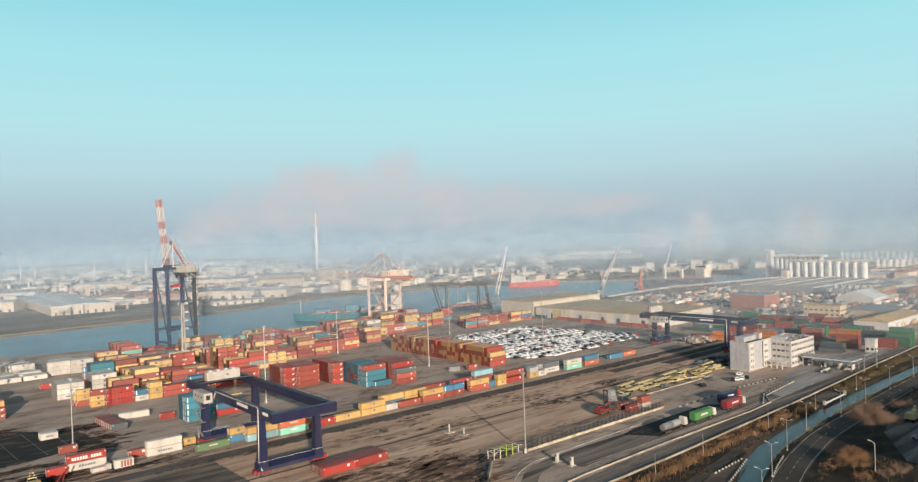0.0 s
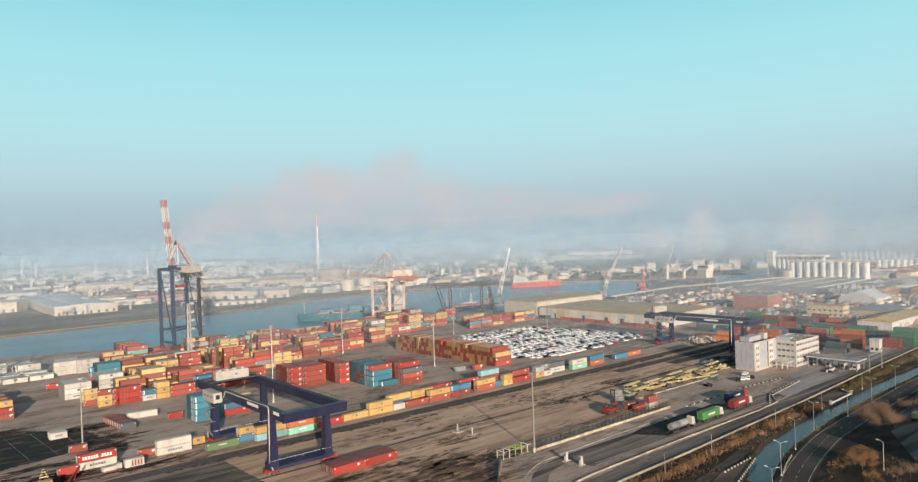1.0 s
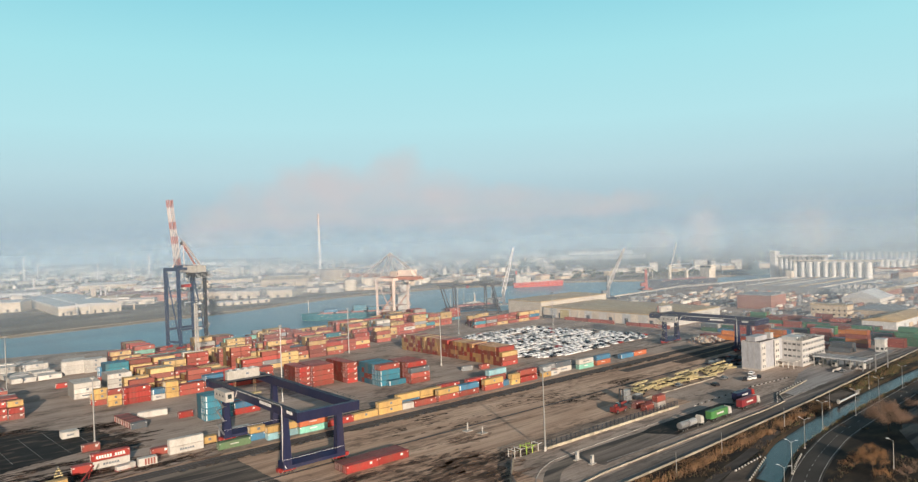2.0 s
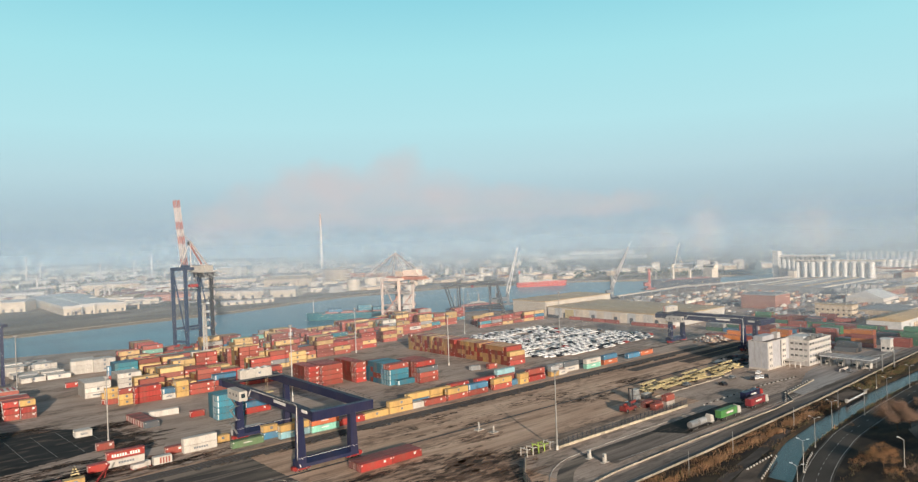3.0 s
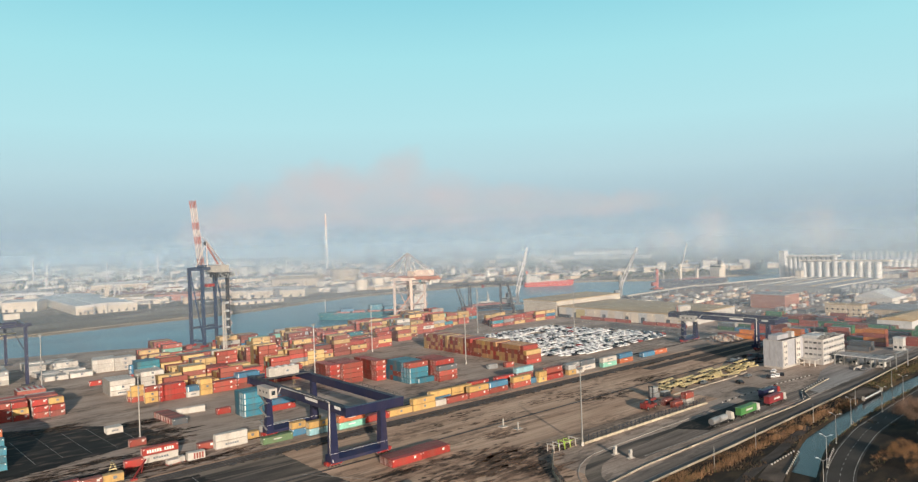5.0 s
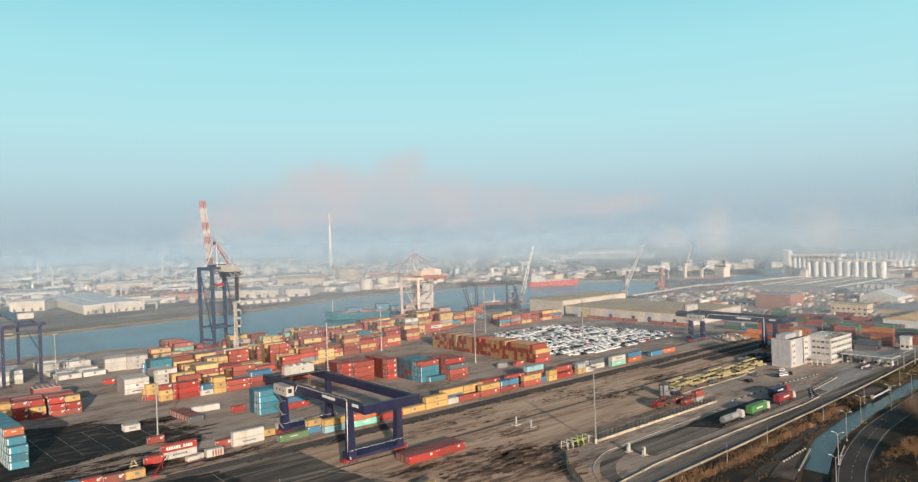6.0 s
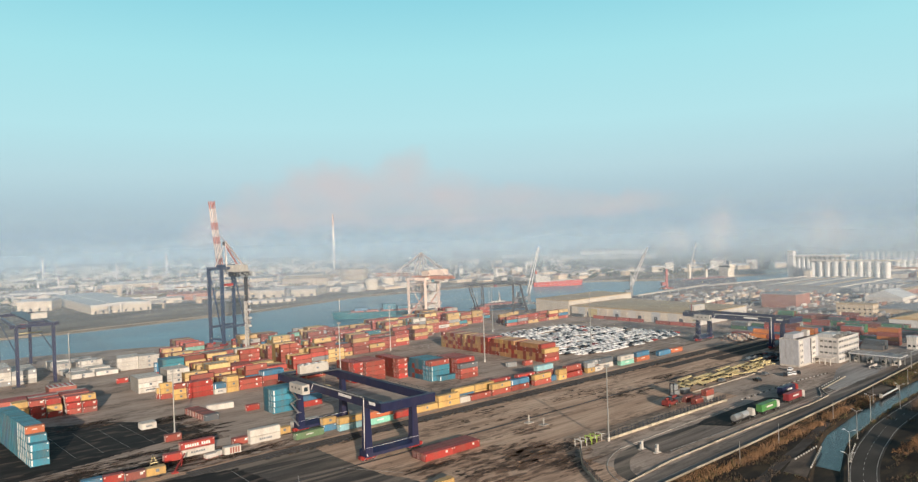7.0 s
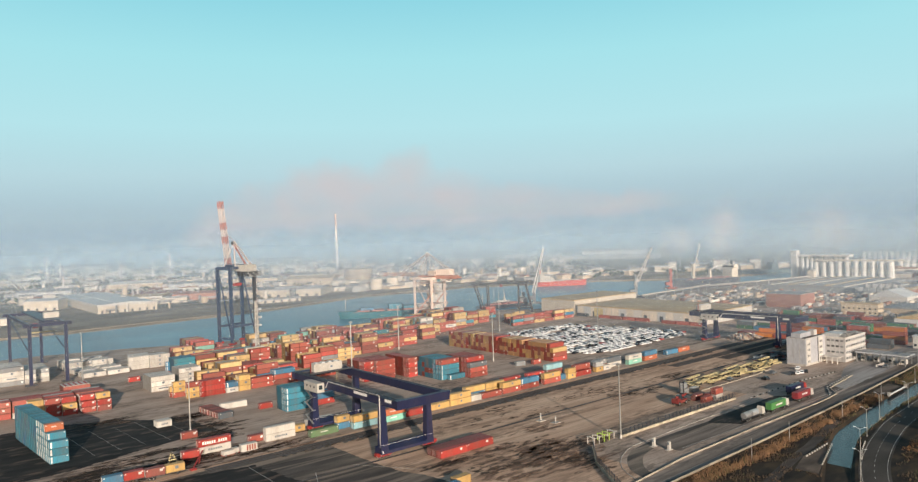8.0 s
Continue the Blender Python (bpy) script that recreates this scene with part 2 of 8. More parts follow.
APRON = surface("pale_gate_asphalt", [(0.3, (0.26, 0.25, 0.24)), (0.55, (0.37, 0.355, 0.34)), (0.75, (0.46, 0.44, 0.42))], 0.25, (0.15, 1, 1),
                stain=(0.13, 0.124, 0.117), stain_scale=0.08, stain_stretch=(0.2, 1, 1), stain_amount=0.5, streaks=0.3)
BROWNASPHALT = surface("brown_dusty_asphalt", [(0.3, (0.075, 0.058, 0.046)), (0.55, (0.14, 0.108, 0.085)), (0.8, (0.22, 0.17, 0.135))], 0.2, (0.4, 1, 1), stain=(0.05, 0.042, 0.036), stain_scale=0.15, stain_amount=0.6)
BALLAST = surface("dark_ballast", [(0.3, (0.05, 0.04, 0.035)), (0.6, (0.085, 0.07, 0.06)), (0.8, (0.13, 0.105, 0.085))], 0.4, (0.3, 1, 1), stain_amount=0.3)
SOIL = surface("dark_soil_and_grass", [(0.3, (0.013, 0.010, 0.008)), (0.52, (0.034, 0.025, 0.017)), (0.75, (0.085, 0.055, 0.03))], 0.22, (0.4, 1, 1),
               stain=(0.045, 0.036, 0.02), stain_scale=0.05, stain_amount=0.6)
FARLAND = surface("hazy_far_land", [(0.3, (0.16, 0.135, 0.105)), (0.5, (0.27, 0.225, 0.17)), (0.7, (0.40, 0.335, 0.26))], 0.02, (0.6, 1.6, 1),
                  stain=(0.09, 0.088, 0.066), stain_scale=0.006, stain_amount=0.8, stain_stretch=(0.6, 1.5, 1), stain_at=(0.48, 0.58), bump=0, streaks=0.35, bleach=0.4)
SAND = surface("sandy_bank", [(0.3, (0.30, 0.24, 0.17)), (0.7, (0.42, 0.34, 0.25))], 0.05, stain_amount=0.4, bump=0)


def water_mat(name, col, rough):
    m, nt, bs = nodes_of(name)
    c = ramp(nt, tex_noise(nt, 0.012, (0.5, 1.5, 1), "World", 3.0), [(0.3, tuple(v * 0.85 for v in col)), (0.7, tuple(v * 1.15 for v in col))])
    nt.links.new(c, bs.inputs["Base Color"])
    bs.inputs["Roughness"].default_value, bs.inputs["IOR"].default_value = rough, 1.33
    b = nt.nodes.new("ShaderNodeBump")
    b.inputs["Strength"].default_value, b.inputs["Distance"].default_value = 0.1, 0.2
    nt.links.new(tex_noise(nt, 0.6, (1, 1, 1), "World", 3.0), b.inputs["Height"])
    nt.links.new(b.outputs[0], bs.inputs["Normal"])
    return m


WATER = water_mat("harbour_water", (0.03, 0.185, 0.28), 0.3)
DITCH = water_mat("ditch_water", (0.03, 0.045, 0.058), 0.22)
DITCH.node_tree.nodes["Principled BSDF"].inputs["Specular IOR Level"].default_value = 0.4


# ---------------------------------------------------------------- building kit
class Shape:
    """Collects boxes, beams, prisms and tubes, each with a material slot, for one mesh."""

    def __init__(self):
        self.v, self.f, self.m = [], [], []

    def add(self, verts, faces, slot=0):
        n = len(self.v)
        self.v += [tuple(p) for p in verts]
        self.f += [tuple(n + i for i in f) for f in faces]
        self.m += [slot] * len(faces)
        return self

    def box(self, x0, x1, y0, y1, z0, z1, slot=0):
        return self.hexa([(x0, y0, z0), (x1, y0, z0), (x1, y1, z0), (x0, y1, z0), (x0, y0, z1), (x1, y0, z1), (x1, y1, z1), (x0, y1, z1)], slot)

    def hexa(self, p, slot=0):
        return self.add(p, [(0, 3, 2, 1), (4, 5, 6, 7), (0, 1, 5, 4), (1, 2, 6, 5), (2, 3, 7, 6), (3, 0, 4, 7)], slot)

    def beam(self, a, b, w, h=None, slot=0, w2=None, h2=None):
        """A square bar from a to b; it may taper."""
        a, b = Vector(a), Vector(b)
        h = h or w
        d = (b - a).normalized()
        s = d.cross(Vector((0, 0, 1)))
        s = s.normalized() if s.length > 1e-4 else Vector((1, 0, 0))
        u = s.cross(d)
        out = []
        for p, ww, hh in ((a, w, h), (b, w2 or w, h2 or h)):
            out += [p - s * ww / 2 - u * hh / 2, p + s * ww / 2 - u * hh / 2, p + s * ww / 2 + u * hh / 2, p - s * ww / 2 + u * hh / 2]
        return self.hexa(out, slot)

    def tube(self, a, b, r, n=8, slot=0, r2=None):
        a, b = Vector(a), Vector(b)
        d = (b - a).normalized()
        s = d.cross(Vector((0, 0, 1)))
        s = s.normalized() if s.length > 1e-4 else Vector((1, 0, 0))
        u = s.cross(d)
        r2 = r if r2 is None else r2
        ring = [(math.cos(i * math.tau / n), math.sin(i * math.tau / n)) for i in range(n)]
        verts = [a + (s * x + u * y) * r for x, y in ring] + [b + (s * x + u * y) * r2 for x, y in ring]
        faces = [(i, (i + 1) % n, n + (i + 1) % n, n + i) for i in range(n)] + [tuple(range(n - 1, -1, -1)), tuple(range(n, 2 * n))]
        return self.add(verts, faces, slot)

    def prism(self, poly, z0, z1, slot=0):
        n = len(poly)
        verts = [(x, y, z0) for x, y in poly] + [(x, y, z1) for x, y in poly]
        return self.add(verts, [tuple(range(n - 1, -1, -1)), tuple(range(n, 2 * n))] + [(i, (i + 1) % n, n + (i + 1) % n, n + i) for i in range(n)], slot)

    def comb(self, x, z, n, step, tall, thick=0.02, slash=None):
        """A row of plain upright bars on one thin base line, as one flat plate that faces -y."""
        pts = [(x, z)]
        for k in range(n):
            h = 0.0 if k == slash else tall
            pts += [(x + k * step, z + 0.1), (x + k * step, z + 0.1 + h), (x + (k + 0.68) * step, z + 0.1 + h), (x + (k + 0.68) * step, z + 0.1)] if h else []
        pts += [(x + n * step, z + 0.1), (x + n * step, z)]
        m = len(pts)
        return self.add([(a, -thick, b) for a, b in pts] + [(a, 0.0, b) for a, b in pts],
                        [tuple(range(m - 1, -1, -1)), tuple(range(m, 2 * m))] + [(i, (i + 1) % m, m + (i + 1) % m, m + i) for i in range(m)])

    def gable(self, x0, x1, y0, y1, z, rise, slot=0, along="x", over=0.4, thick=0.25):
        """A pitched roof, as a solid, with overhang."""
        x0, x1, y0, y1 = x0 - over, x1 + over, y0 - over, y1 + over
        if along == "x":
            ym = (y0 + y1) / 2
            sec = [(y0, z), (y1, z), (y1, z + thick), (ym, z + rise + thick), (y0, z + thick)]
            verts = [(x0, y, h) for y, h in sec] + [(x1, y, h) for y, h in sec]
        else:
            xm = (x0 + x1) / 2
            sec = [(x1, z), (x0, z), (x0, z + thick), (xm, z + rise + thick), (x1, z + thick)]
            verts = [(x, y0, h) for x, h in sec] + [(x, y1, h) for x, h in sec]
        return self.add(verts, [(4, 3, 2, 1, 0), (5, 6, 7, 8, 9)] + [(i, (i + 1) % 5, 5 + (i + 1) % 5, 5 + i) for i in range(5)], slot)

    def mesh(self, name, mats):
        me = bpy.data.meshes.new(name)
        me.from_pydata(self.v, [], self.f)
        for m in mats if isinstance(mats, (list, tuple)) else [mats]:
            me.materials.append(m)
        me.polygons.foreach_set("material_index", self.m)
        me.update()
        return me


def part(name, shape, mats, parent=None, label="", at=None):
    ob = new(name, shape if isinstance(shape, bpy.types.Mesh) else shape.mesh(name, mats))
    if parent is not None:
        ob.parent = parent
    if at is not None:
        ob.matrix_basis = at
    return tagged(ob, label)


def thing(name, at, label, category, group="", kind="", shape=None, mats=None):
    ob = new(name, shape.mesh(name, mats) if isinstance(shape, Shape) else shape)
    ob.matrix_basis = at
    return tagged(ob, label, category, group, kind)


# ---------------------------------------------------------------- ground, water, sky
def structure(name, shape, mats, label, category="ground"):
    return thing(name, Matrix(), label, category, kind="structure", shape=shape, mats=mats)


FAR = 4700
g = Shape()
# near bank with its quay walls, to the ditch in front
quay = [(-FAR, 640), (40, 588), (100, 570), (145, 548), (200, 536), (400, 531), (450, 520), (455, 500), (620, 496), (790, 489), (960, 476), (1250, 500), (FAR, 560)]
g.prism([(-FAR, 126), (FAR, 126)] + quay[::-1], -4.0, 0.0, 0)
# far bank
shore = [(-FAR, 700), (78, 742), (291, 769), (458, 826), (624, 813), (808, 711), (870, 632), (1000, 566), (1250, 560), (FAR, 640)]
g.prism(shore + [(FAR, FAR), (-FAR, FAR)], -4.0, -0.4, 1)
structure("ground", g, [SLAB, FARLAND], "worn pale concrete port land on both banks of the channel")
s = Shape()
for (xa, ya), (xb, yb) in zip(shore[1:8], shore[2:9]):
    s.hexa([(xa, ya - 9, -2.6), (xb, yb - 9, -2.6), (xb, yb + 1, -2.6), (xa, ya + 1, -2.6), (xa, ya - 9, -2.2), (xb, yb - 9, -2.2), (xb, yb + 6, -0.2), (xa, ya + 6, -0.2)])
structure("river_bank", s, SAND, "sandy bank along the far side of the channel", "bank")
w = Shape()
w.box(-FAR, FAR, 400, 900, -3.2, -2.4)
structure("water", w, WATER, "calm blue-green harbour channel water", "water")

# road side terrain: wall, bank with reeds, ditch, road, in one sheet that follows the ditch
def ditch_y(x):
    pts = [(-FAR, -700), (100, 66), (190, 101.5), (200, 105), (212, 109.2), (227, 113.3), (245, 115.2), (260, 116.8), (282, 118.5), (302, 119.6), (340, 121.0), (400, 121.7), (700, 121.9), (FAR, 121.9)]
    for (xa, ya), (xb, yb) in zip(pts, pts[1:]):
        if x <= xb:
            return ya + (yb - ya) * (x - xa) / (xb - xa)
    return 117


WALL = [(120, 127), (160, 128.2), (200, 129.0), (240, 130.6), (290, 132.4), (340, 135.0), (395, 138.2), (445, 140.3), (640, 150)]


def wall_y(x):
    """The line of the boundary wall on the plan."""
    for (xa, ya), (xb, yb) in zip(WALL, WALL[1:]):
        if x <= xb:
            return ya + (yb - ya) * (x - xa) / (xb - xa)
    return WALL[-1][1]


stations = [-FAR, -600, 0, 60] + [80 + 10 * i for i in range(45)] + [600, 800, 1500, FAR]
prof = [(4.7, 0.0), (4.0, -0.9), (3.7, -1.3), (-3.7, -1.3), (-4.0, -0.8), (-4.9, 0.0)]
t_verts, t_faces = [], []
for x in stations:
    c = ditch_y(x)
    deep = min(1.0, max(0.15, (x - 160) / 40))          # the ditch silts up towards the west
    line = [(126.0, -0.02)] + [(min(c + d, 125.9), z * deep) for d, z in prof] + [(min(c - 400, -400), 0.0), (-FAR, 0.0)]
    t_verts += [(x, y, z) for y, z in line]
n = len(prof) + 3
for i in range(len(stations) - 1):
    t_faces += [(i * n + j, (i + 1) * n + j, (i + 1) * n + j + 1, i * n + j + 1) for j in range(n - 1)]
s = Shape()
s.add(t_verts, [f[::-1] for f in t_faces])
structure("roadside_ground", s, SOIL, "dark soil bank and verge beside the port road")
s = Shape()
s.prism([(120, 125.6), (640, 125.6)] + [(x, y - 0.2) for x, y in WALL[::-1]], -0.05, 0.06)
structure("wall_verge", s, SOIL, "dark earth strip below the boundary wall")
s = Shape()
xs = [x for x in stations if 180 <= x <= 1500]
for xa, xb in zip(xs, xs[1:]):
    s.hexa([(xa, ditch_y(xa) - 3.9, -1.2), (xb, ditch_y(xb) - 3.9, -1.2), (xb, ditch_y(xb) + 3.9, -1.2), (xa, ditch_y(xa) + 3.9, -1.2),
            (xa, ditch_y(xa) - 3.9, -1.0), (xb, ditch_y(xb) - 3.9, -1.0), (xb, ditch_y(xb) + 3.9, -1.0), (xa, ditch_y(xa) + 3.9, -1.0)])
structure("ditch_water", s, DITCH, "still blue-grey water in the roadside ditch", "water")


def ribbon(name, pts, width, z, mat, label, category="road", thick=0.06):
    """A paved strip along a line of plan points."""
    s = Shape()
    side = []
    for i, p in enumerate(pts):
        a, b = Vector(pts[max(i - 1, 0)]), Vector(pts[min(i + 1, len(pts) - 1)])
        d = (b - a).normalized()
        nrm = Vector((-d.y, d.x)) * width / 2
        side.append((Vector(p) - nrm, Vector(p) + nrm))
    for (a0, a1), (b0, b1) in zip(side, side[1:]):
        s.hexa([(*a0, z - thick), (*b0, z - thick), (*b1, z - thick), (*a1, z - thick), (*a0, z), (*b0, z), (*b1, z), (*a1, z)])
    return structure(name, s, mat, label, category)


def curve(pts, step=0.25):
    """A smooth line of plan points (Catmull-Rom)."""
    out = []
    p = [pts[0]] + list(pts) + [pts[-1]]
    for i in range(1, len(p) - 2):
        for k in range(int(1 / step)):
            t = k * step
            out.append(tuple(0.5 * (2 * p[i][c] + (p[i + 1][c] - p[i - 1][c]) * t + (2 * p[i - 1][c] - 5 * p[i][c] + 4 * p[i + 1][c] - p[i + 2][c]) * t * t
                             + (3 * p[i][c] - p[i - 1][c] - 3 * p[i + 1][c] + p[i + 2][c]) * t ** 3) for c in (0, 1)))
    return out + [tuple(pts[-1])]


ROAD = curve([(120, 38), (150, 68), (172, 83), (194, 92.5), (215, 98.5), (233, 102.2), (252, 105.2), (290, 107.7), (323, 109.3), (363, 110.8), (460, 112), (800, 112), (2000, 112)])
ribbon("road", ROAD, 8.6, 0.05, ROADTOP, "grey worn asphalt port road curving along the ditch")
ribbon("yard_lane", curve([(120, 131.4), (160, 132.6), (200, 133.6), (260, 135.4), (340, 139.0), (480, 146.2), (700, 157)]), 7.4, 0.04, LANE, "grey concrete haul lane inside the boundary wall")
ribbon("truck_lane", curve([(166, 147), (178, 148), (240, 147), (330, 146), (370, 147)]), 9.0, 0.034, LANE, "grey concrete truck lane with dark wear")
s = Shape()
s.prism([(176, 101.5), (199, 108.6), (207, 112.4), (190, 112.2), (176, 108.6)], -0.02, 0.035)
structure("paved_corner", s, BROWNASPHALT, "dark paved corner inside the striped barriers", "pavement")
ribbon("dirt_track", curve([(130, 103), (183, 112.8), (203, 115.6), (222, 119.2), (240, 122.2)]), 3.4, 0.03, BALLAST, "dark lane between the reeds and the ditch", "road")

s = Shape()
s.box(-300, 620, 196, 247, -0.02, 0.02)
structure("rail_yard", s, YARD, "brown stained concrete yard with long tyre and rail streaks", "pavement")
s = Shape()
s.box(-300, 143, 120, 196, -0.02, 0.016)
s.box(143, 258, 168, 196, -0.02, 0.016)
structure("yard_apron", s, YARD, "brown stained concrete apron beside the rails", "pavement")
PALESLEEPER = paint("worn_sleepers", (0.12, 0.095, 0.075), 0.9, dirt=0.8, dirt_col=(0.05, 0.04, 0.035), scale=0.05, source="World", island=True, vary=0.5)
for ya, yb, xa, xb in ((238.2, 244.6, 40, 560), (226.6, 233.2, 292, 560), (218.0, 225.6, 330, 560), (208.8, 210.0, -100, 420), (262.0, 263.0, -100, 420)):
    s = Shape()
    s.box(xa, xb, ya, yb, 0.0, 0.05)
    structure("track_bed", s, BALLAST, "dark ballast strip of the yard railway", "railway")
    if yb - ya > 2:
        for yc in [ya + 1.62] + ([yb - 1.57] if yb - ya > 4.5 else []):
            sl = Shape()
            for i in range(int((xb - xa) / 1.3)):
                sl.box(xa + i * 1.3, xa + i * 1.3 + 0.3, yc - 1.25, yc + 1.25, 0.03, 0.085)
            structure("sleepers", sl, PALESLEEPER, "pale worn sleepers under the yard rails", "railway")
    r = Shape()
    for yy in ([ya + 0.5, yb - 0.5] if yb - ya < 2 else [ya + 0.9, ya + 2.35] + ([yb - 2.3, yb - 0.85] if yb - ya > 4.5 else [])):
        r.box(xa, xb, yy - 0.05, yy + 0.05, 0.05, 0.2)
    structure("rails", r, DARKSTEEL, "worn dark steel rails of the yard railway", "railway")


def ragged(pts, step=2.5, amp=1.6, seed=3):
    """A plan outline with an uneven, worn edge."""
    rnd, out = random.Random(seed), []
    for (xa, ya), (xb, yb) in zip(pts, pts[1:] + pts[:1]):
        n = max(1, int(math.hypot(xb - xa, yb - ya) / step))
        for i in range(n):
            out.append((xa + (xb - xa) * i / n + rnd.uniform(-amp, amp), ya + (yb - ya) * i / n + rnd.uniform(-amp, amp) * 0.8))
    return out


s = Shape()
s.prism(ragged([(-60, 272), (8, 277), (30, 284), (62, 292), (58, 318), (38, 338), (12, 352), (-60, 352)], 0.8, 0.9), 0.0, 0.02)
structure("asphalt_patch", s, ASPHALTSHADE, "dark stained asphalt stacking field with faint bay lines", "pavement")
for i in range(5):
    s = Shape()
    s.beam((16 + i * 9, 290, 0.03), (16 + i * 9 - 3, 330, 0.03), 0.1, 0.02)
    structure("bay_line", s, MARK, "thin worn white bay line on asphalt", "road marking")

def spill(cx, cy, lx, ly, count, mat, label, seed, size=1.0):
    """A cluster of ragged dried spills, dragged along the lanes."""
    rnd, s = random.Random(seed), Shape()
    for i in range(count):
        x, y = rnd.gauss(cx, lx / 2), rnd.gauss(cy, ly / 2)
        big = rnd.lognormvariate(0.0, 0.55) * size
        w, d = rnd.uniform(1.0, 2.8) * big, rnd.uniform(0.35, 0.9) * big
        n = rnd.randint(9, 14)
        z = (0.031 if mat is OILSTAIN else 0.026) + 0.004 * rnd.random()
        pts = [(x + math.cos(k * math.tau / n) * w * rnd.uniform(0.35, 1.15), y + math.sin(k * math.tau / n) * d * rnd.uniform(0.3, 1.2)) for k in range(n)]
        s.add([(px, py, z) for px, py in pts] + [(x, y, z)], [(k, (k + 1) % n, n) for k in range(n)])
    structure("oil_stains", s, mat, label, "ground stain")


SPILL = "ragged dark oil stains dried into the concrete"
for k, (cx, cy, lx, ly, count, size) in enumerate(((122, 178, 17, 8, 62, 1.0), (112, 176, 10, 5, 24, 1.0), (129, 188, 15, 4, 34, 0.9), (103, 190, 9, 3, 34, 1.0), (172, 214, 22, 5, 30, 0.8),
                                                   (165, 232, 10, 1.5, 16, 1.2), (150, 225, 20, 6, 24, 0.8), (230, 208, 24, 8, 50, 1.0), (215, 222, 20, 5, 36, 1.0), (66, 251, 16, 3, 60, 1.2),
                                                   (40, 262, 16, 6, 50, 1.3), (60, 285, 9, 6, 70, 1.3), (60, 322, 7, 7, 60, 1.2), (30, 340, 12, 5, 60, 1.2), (36, 276, 18, 3, 70, 1.0), (14, 268, 16, 5, 50, 1.4), (64, 300, 6, 9, 60, 1.1), (270, 214, 16, 6, 40, 1.0), (136, 158, 6, 8, 40, 0.9), (30, 255, 30, 6, 100, 1.6), (2, 262, 20, 8, 70, 1.6), (150, 172, 14, 6, 50, 1.0))):
    spill(cx, cy, lx, ly, count, OILSTAIN, SPILL, 40 + k, size)
    spill(cx, cy, lx * 1.2, ly * 1.25, count // 2, BROWNSTAIN, "brown mud stains trodden over the concrete", 140 + k, size * 1.7)
spill(128, 172, 24, 16, 110, BROWNSTAIN, "brown mud stains trodden over the concrete", 72, 2.4)
spill(139, 179, 12, 8, 50, BROWNSTAIN, "brown mud stains trodden over the concrete", 70, 2.2)
spill(152, 198, 12, 4, 26, BROWNSTAIN, "brown mud stains trodden over the concrete", 71, 1.8)
for k in range(12):
    spill(70 + k * 22, 237.6, 20, 0.9, 26, OILSTAIN, "dark dirt spilled along the track edge", 80 + k, 0.8)
s = Shape()
rnd = random.Random(31)
for i in range(900):
    x, y = rnd.uniform(60, 345), 237.4 + rnd.gauss(0, 0.55)
    if noise.noise(Vector((x * 0.12, 0, 7.0))) < -0.15:
        continue
    q, z = rnd.uniform(0.2, 0.9), rnd.uniform(0.12, 0.5)
    s.beam((x - q, y + rnd.uniform(-0.4, 0.4), z * 0.5), (x + q, y + rnd.uniform(-0.4, 0.4), z * 0.5), 0.25, z, rnd.choice([0, 0, 1, 2]))
thing("track_debris", Matrix(), "dark sleepers and scrap strewn along the track edge", "debris", kind="stuff", shape=s, mats=[DARKSTEEL, BALLAST, RUBBER])
ribbon("gate_lane", curve([(136, 120), (140, 139), (147.5, 147.6), (157, 152.6), (172, 154.4), (200, 154.0), (240, 152.5)]), 5.0, 0.028, ASPHALT, "dark asphalt lane curving round the gate apron")

# sky beyond the horizon, far behind everything
SMOKE = (((2191, 4101, 439), 370, 187), ((1938, 4227, 323), 370, 187), ((1702, 4327, 198), 312, 176), ((1502, 4401, 93), 164, 148), ((2438, 3960, 406), 370, 176), ((2645, 3824, 528), 234, 187),
         ((2821, 3696, 373), 429, 164), ((3192, 3381, 285), 585, 133), ((3586, 2960, 246), 585, 101), ((2250, 4069, 218), 741, 140), ((2954, 3591, 179), 741, 109))
PLUMES = (((988, 686, 56), 50, 40, 0.6), ((1030, 620, 68), 48, 84, 0.6), ((1098, 485, 68), 66, 72, 0.55))


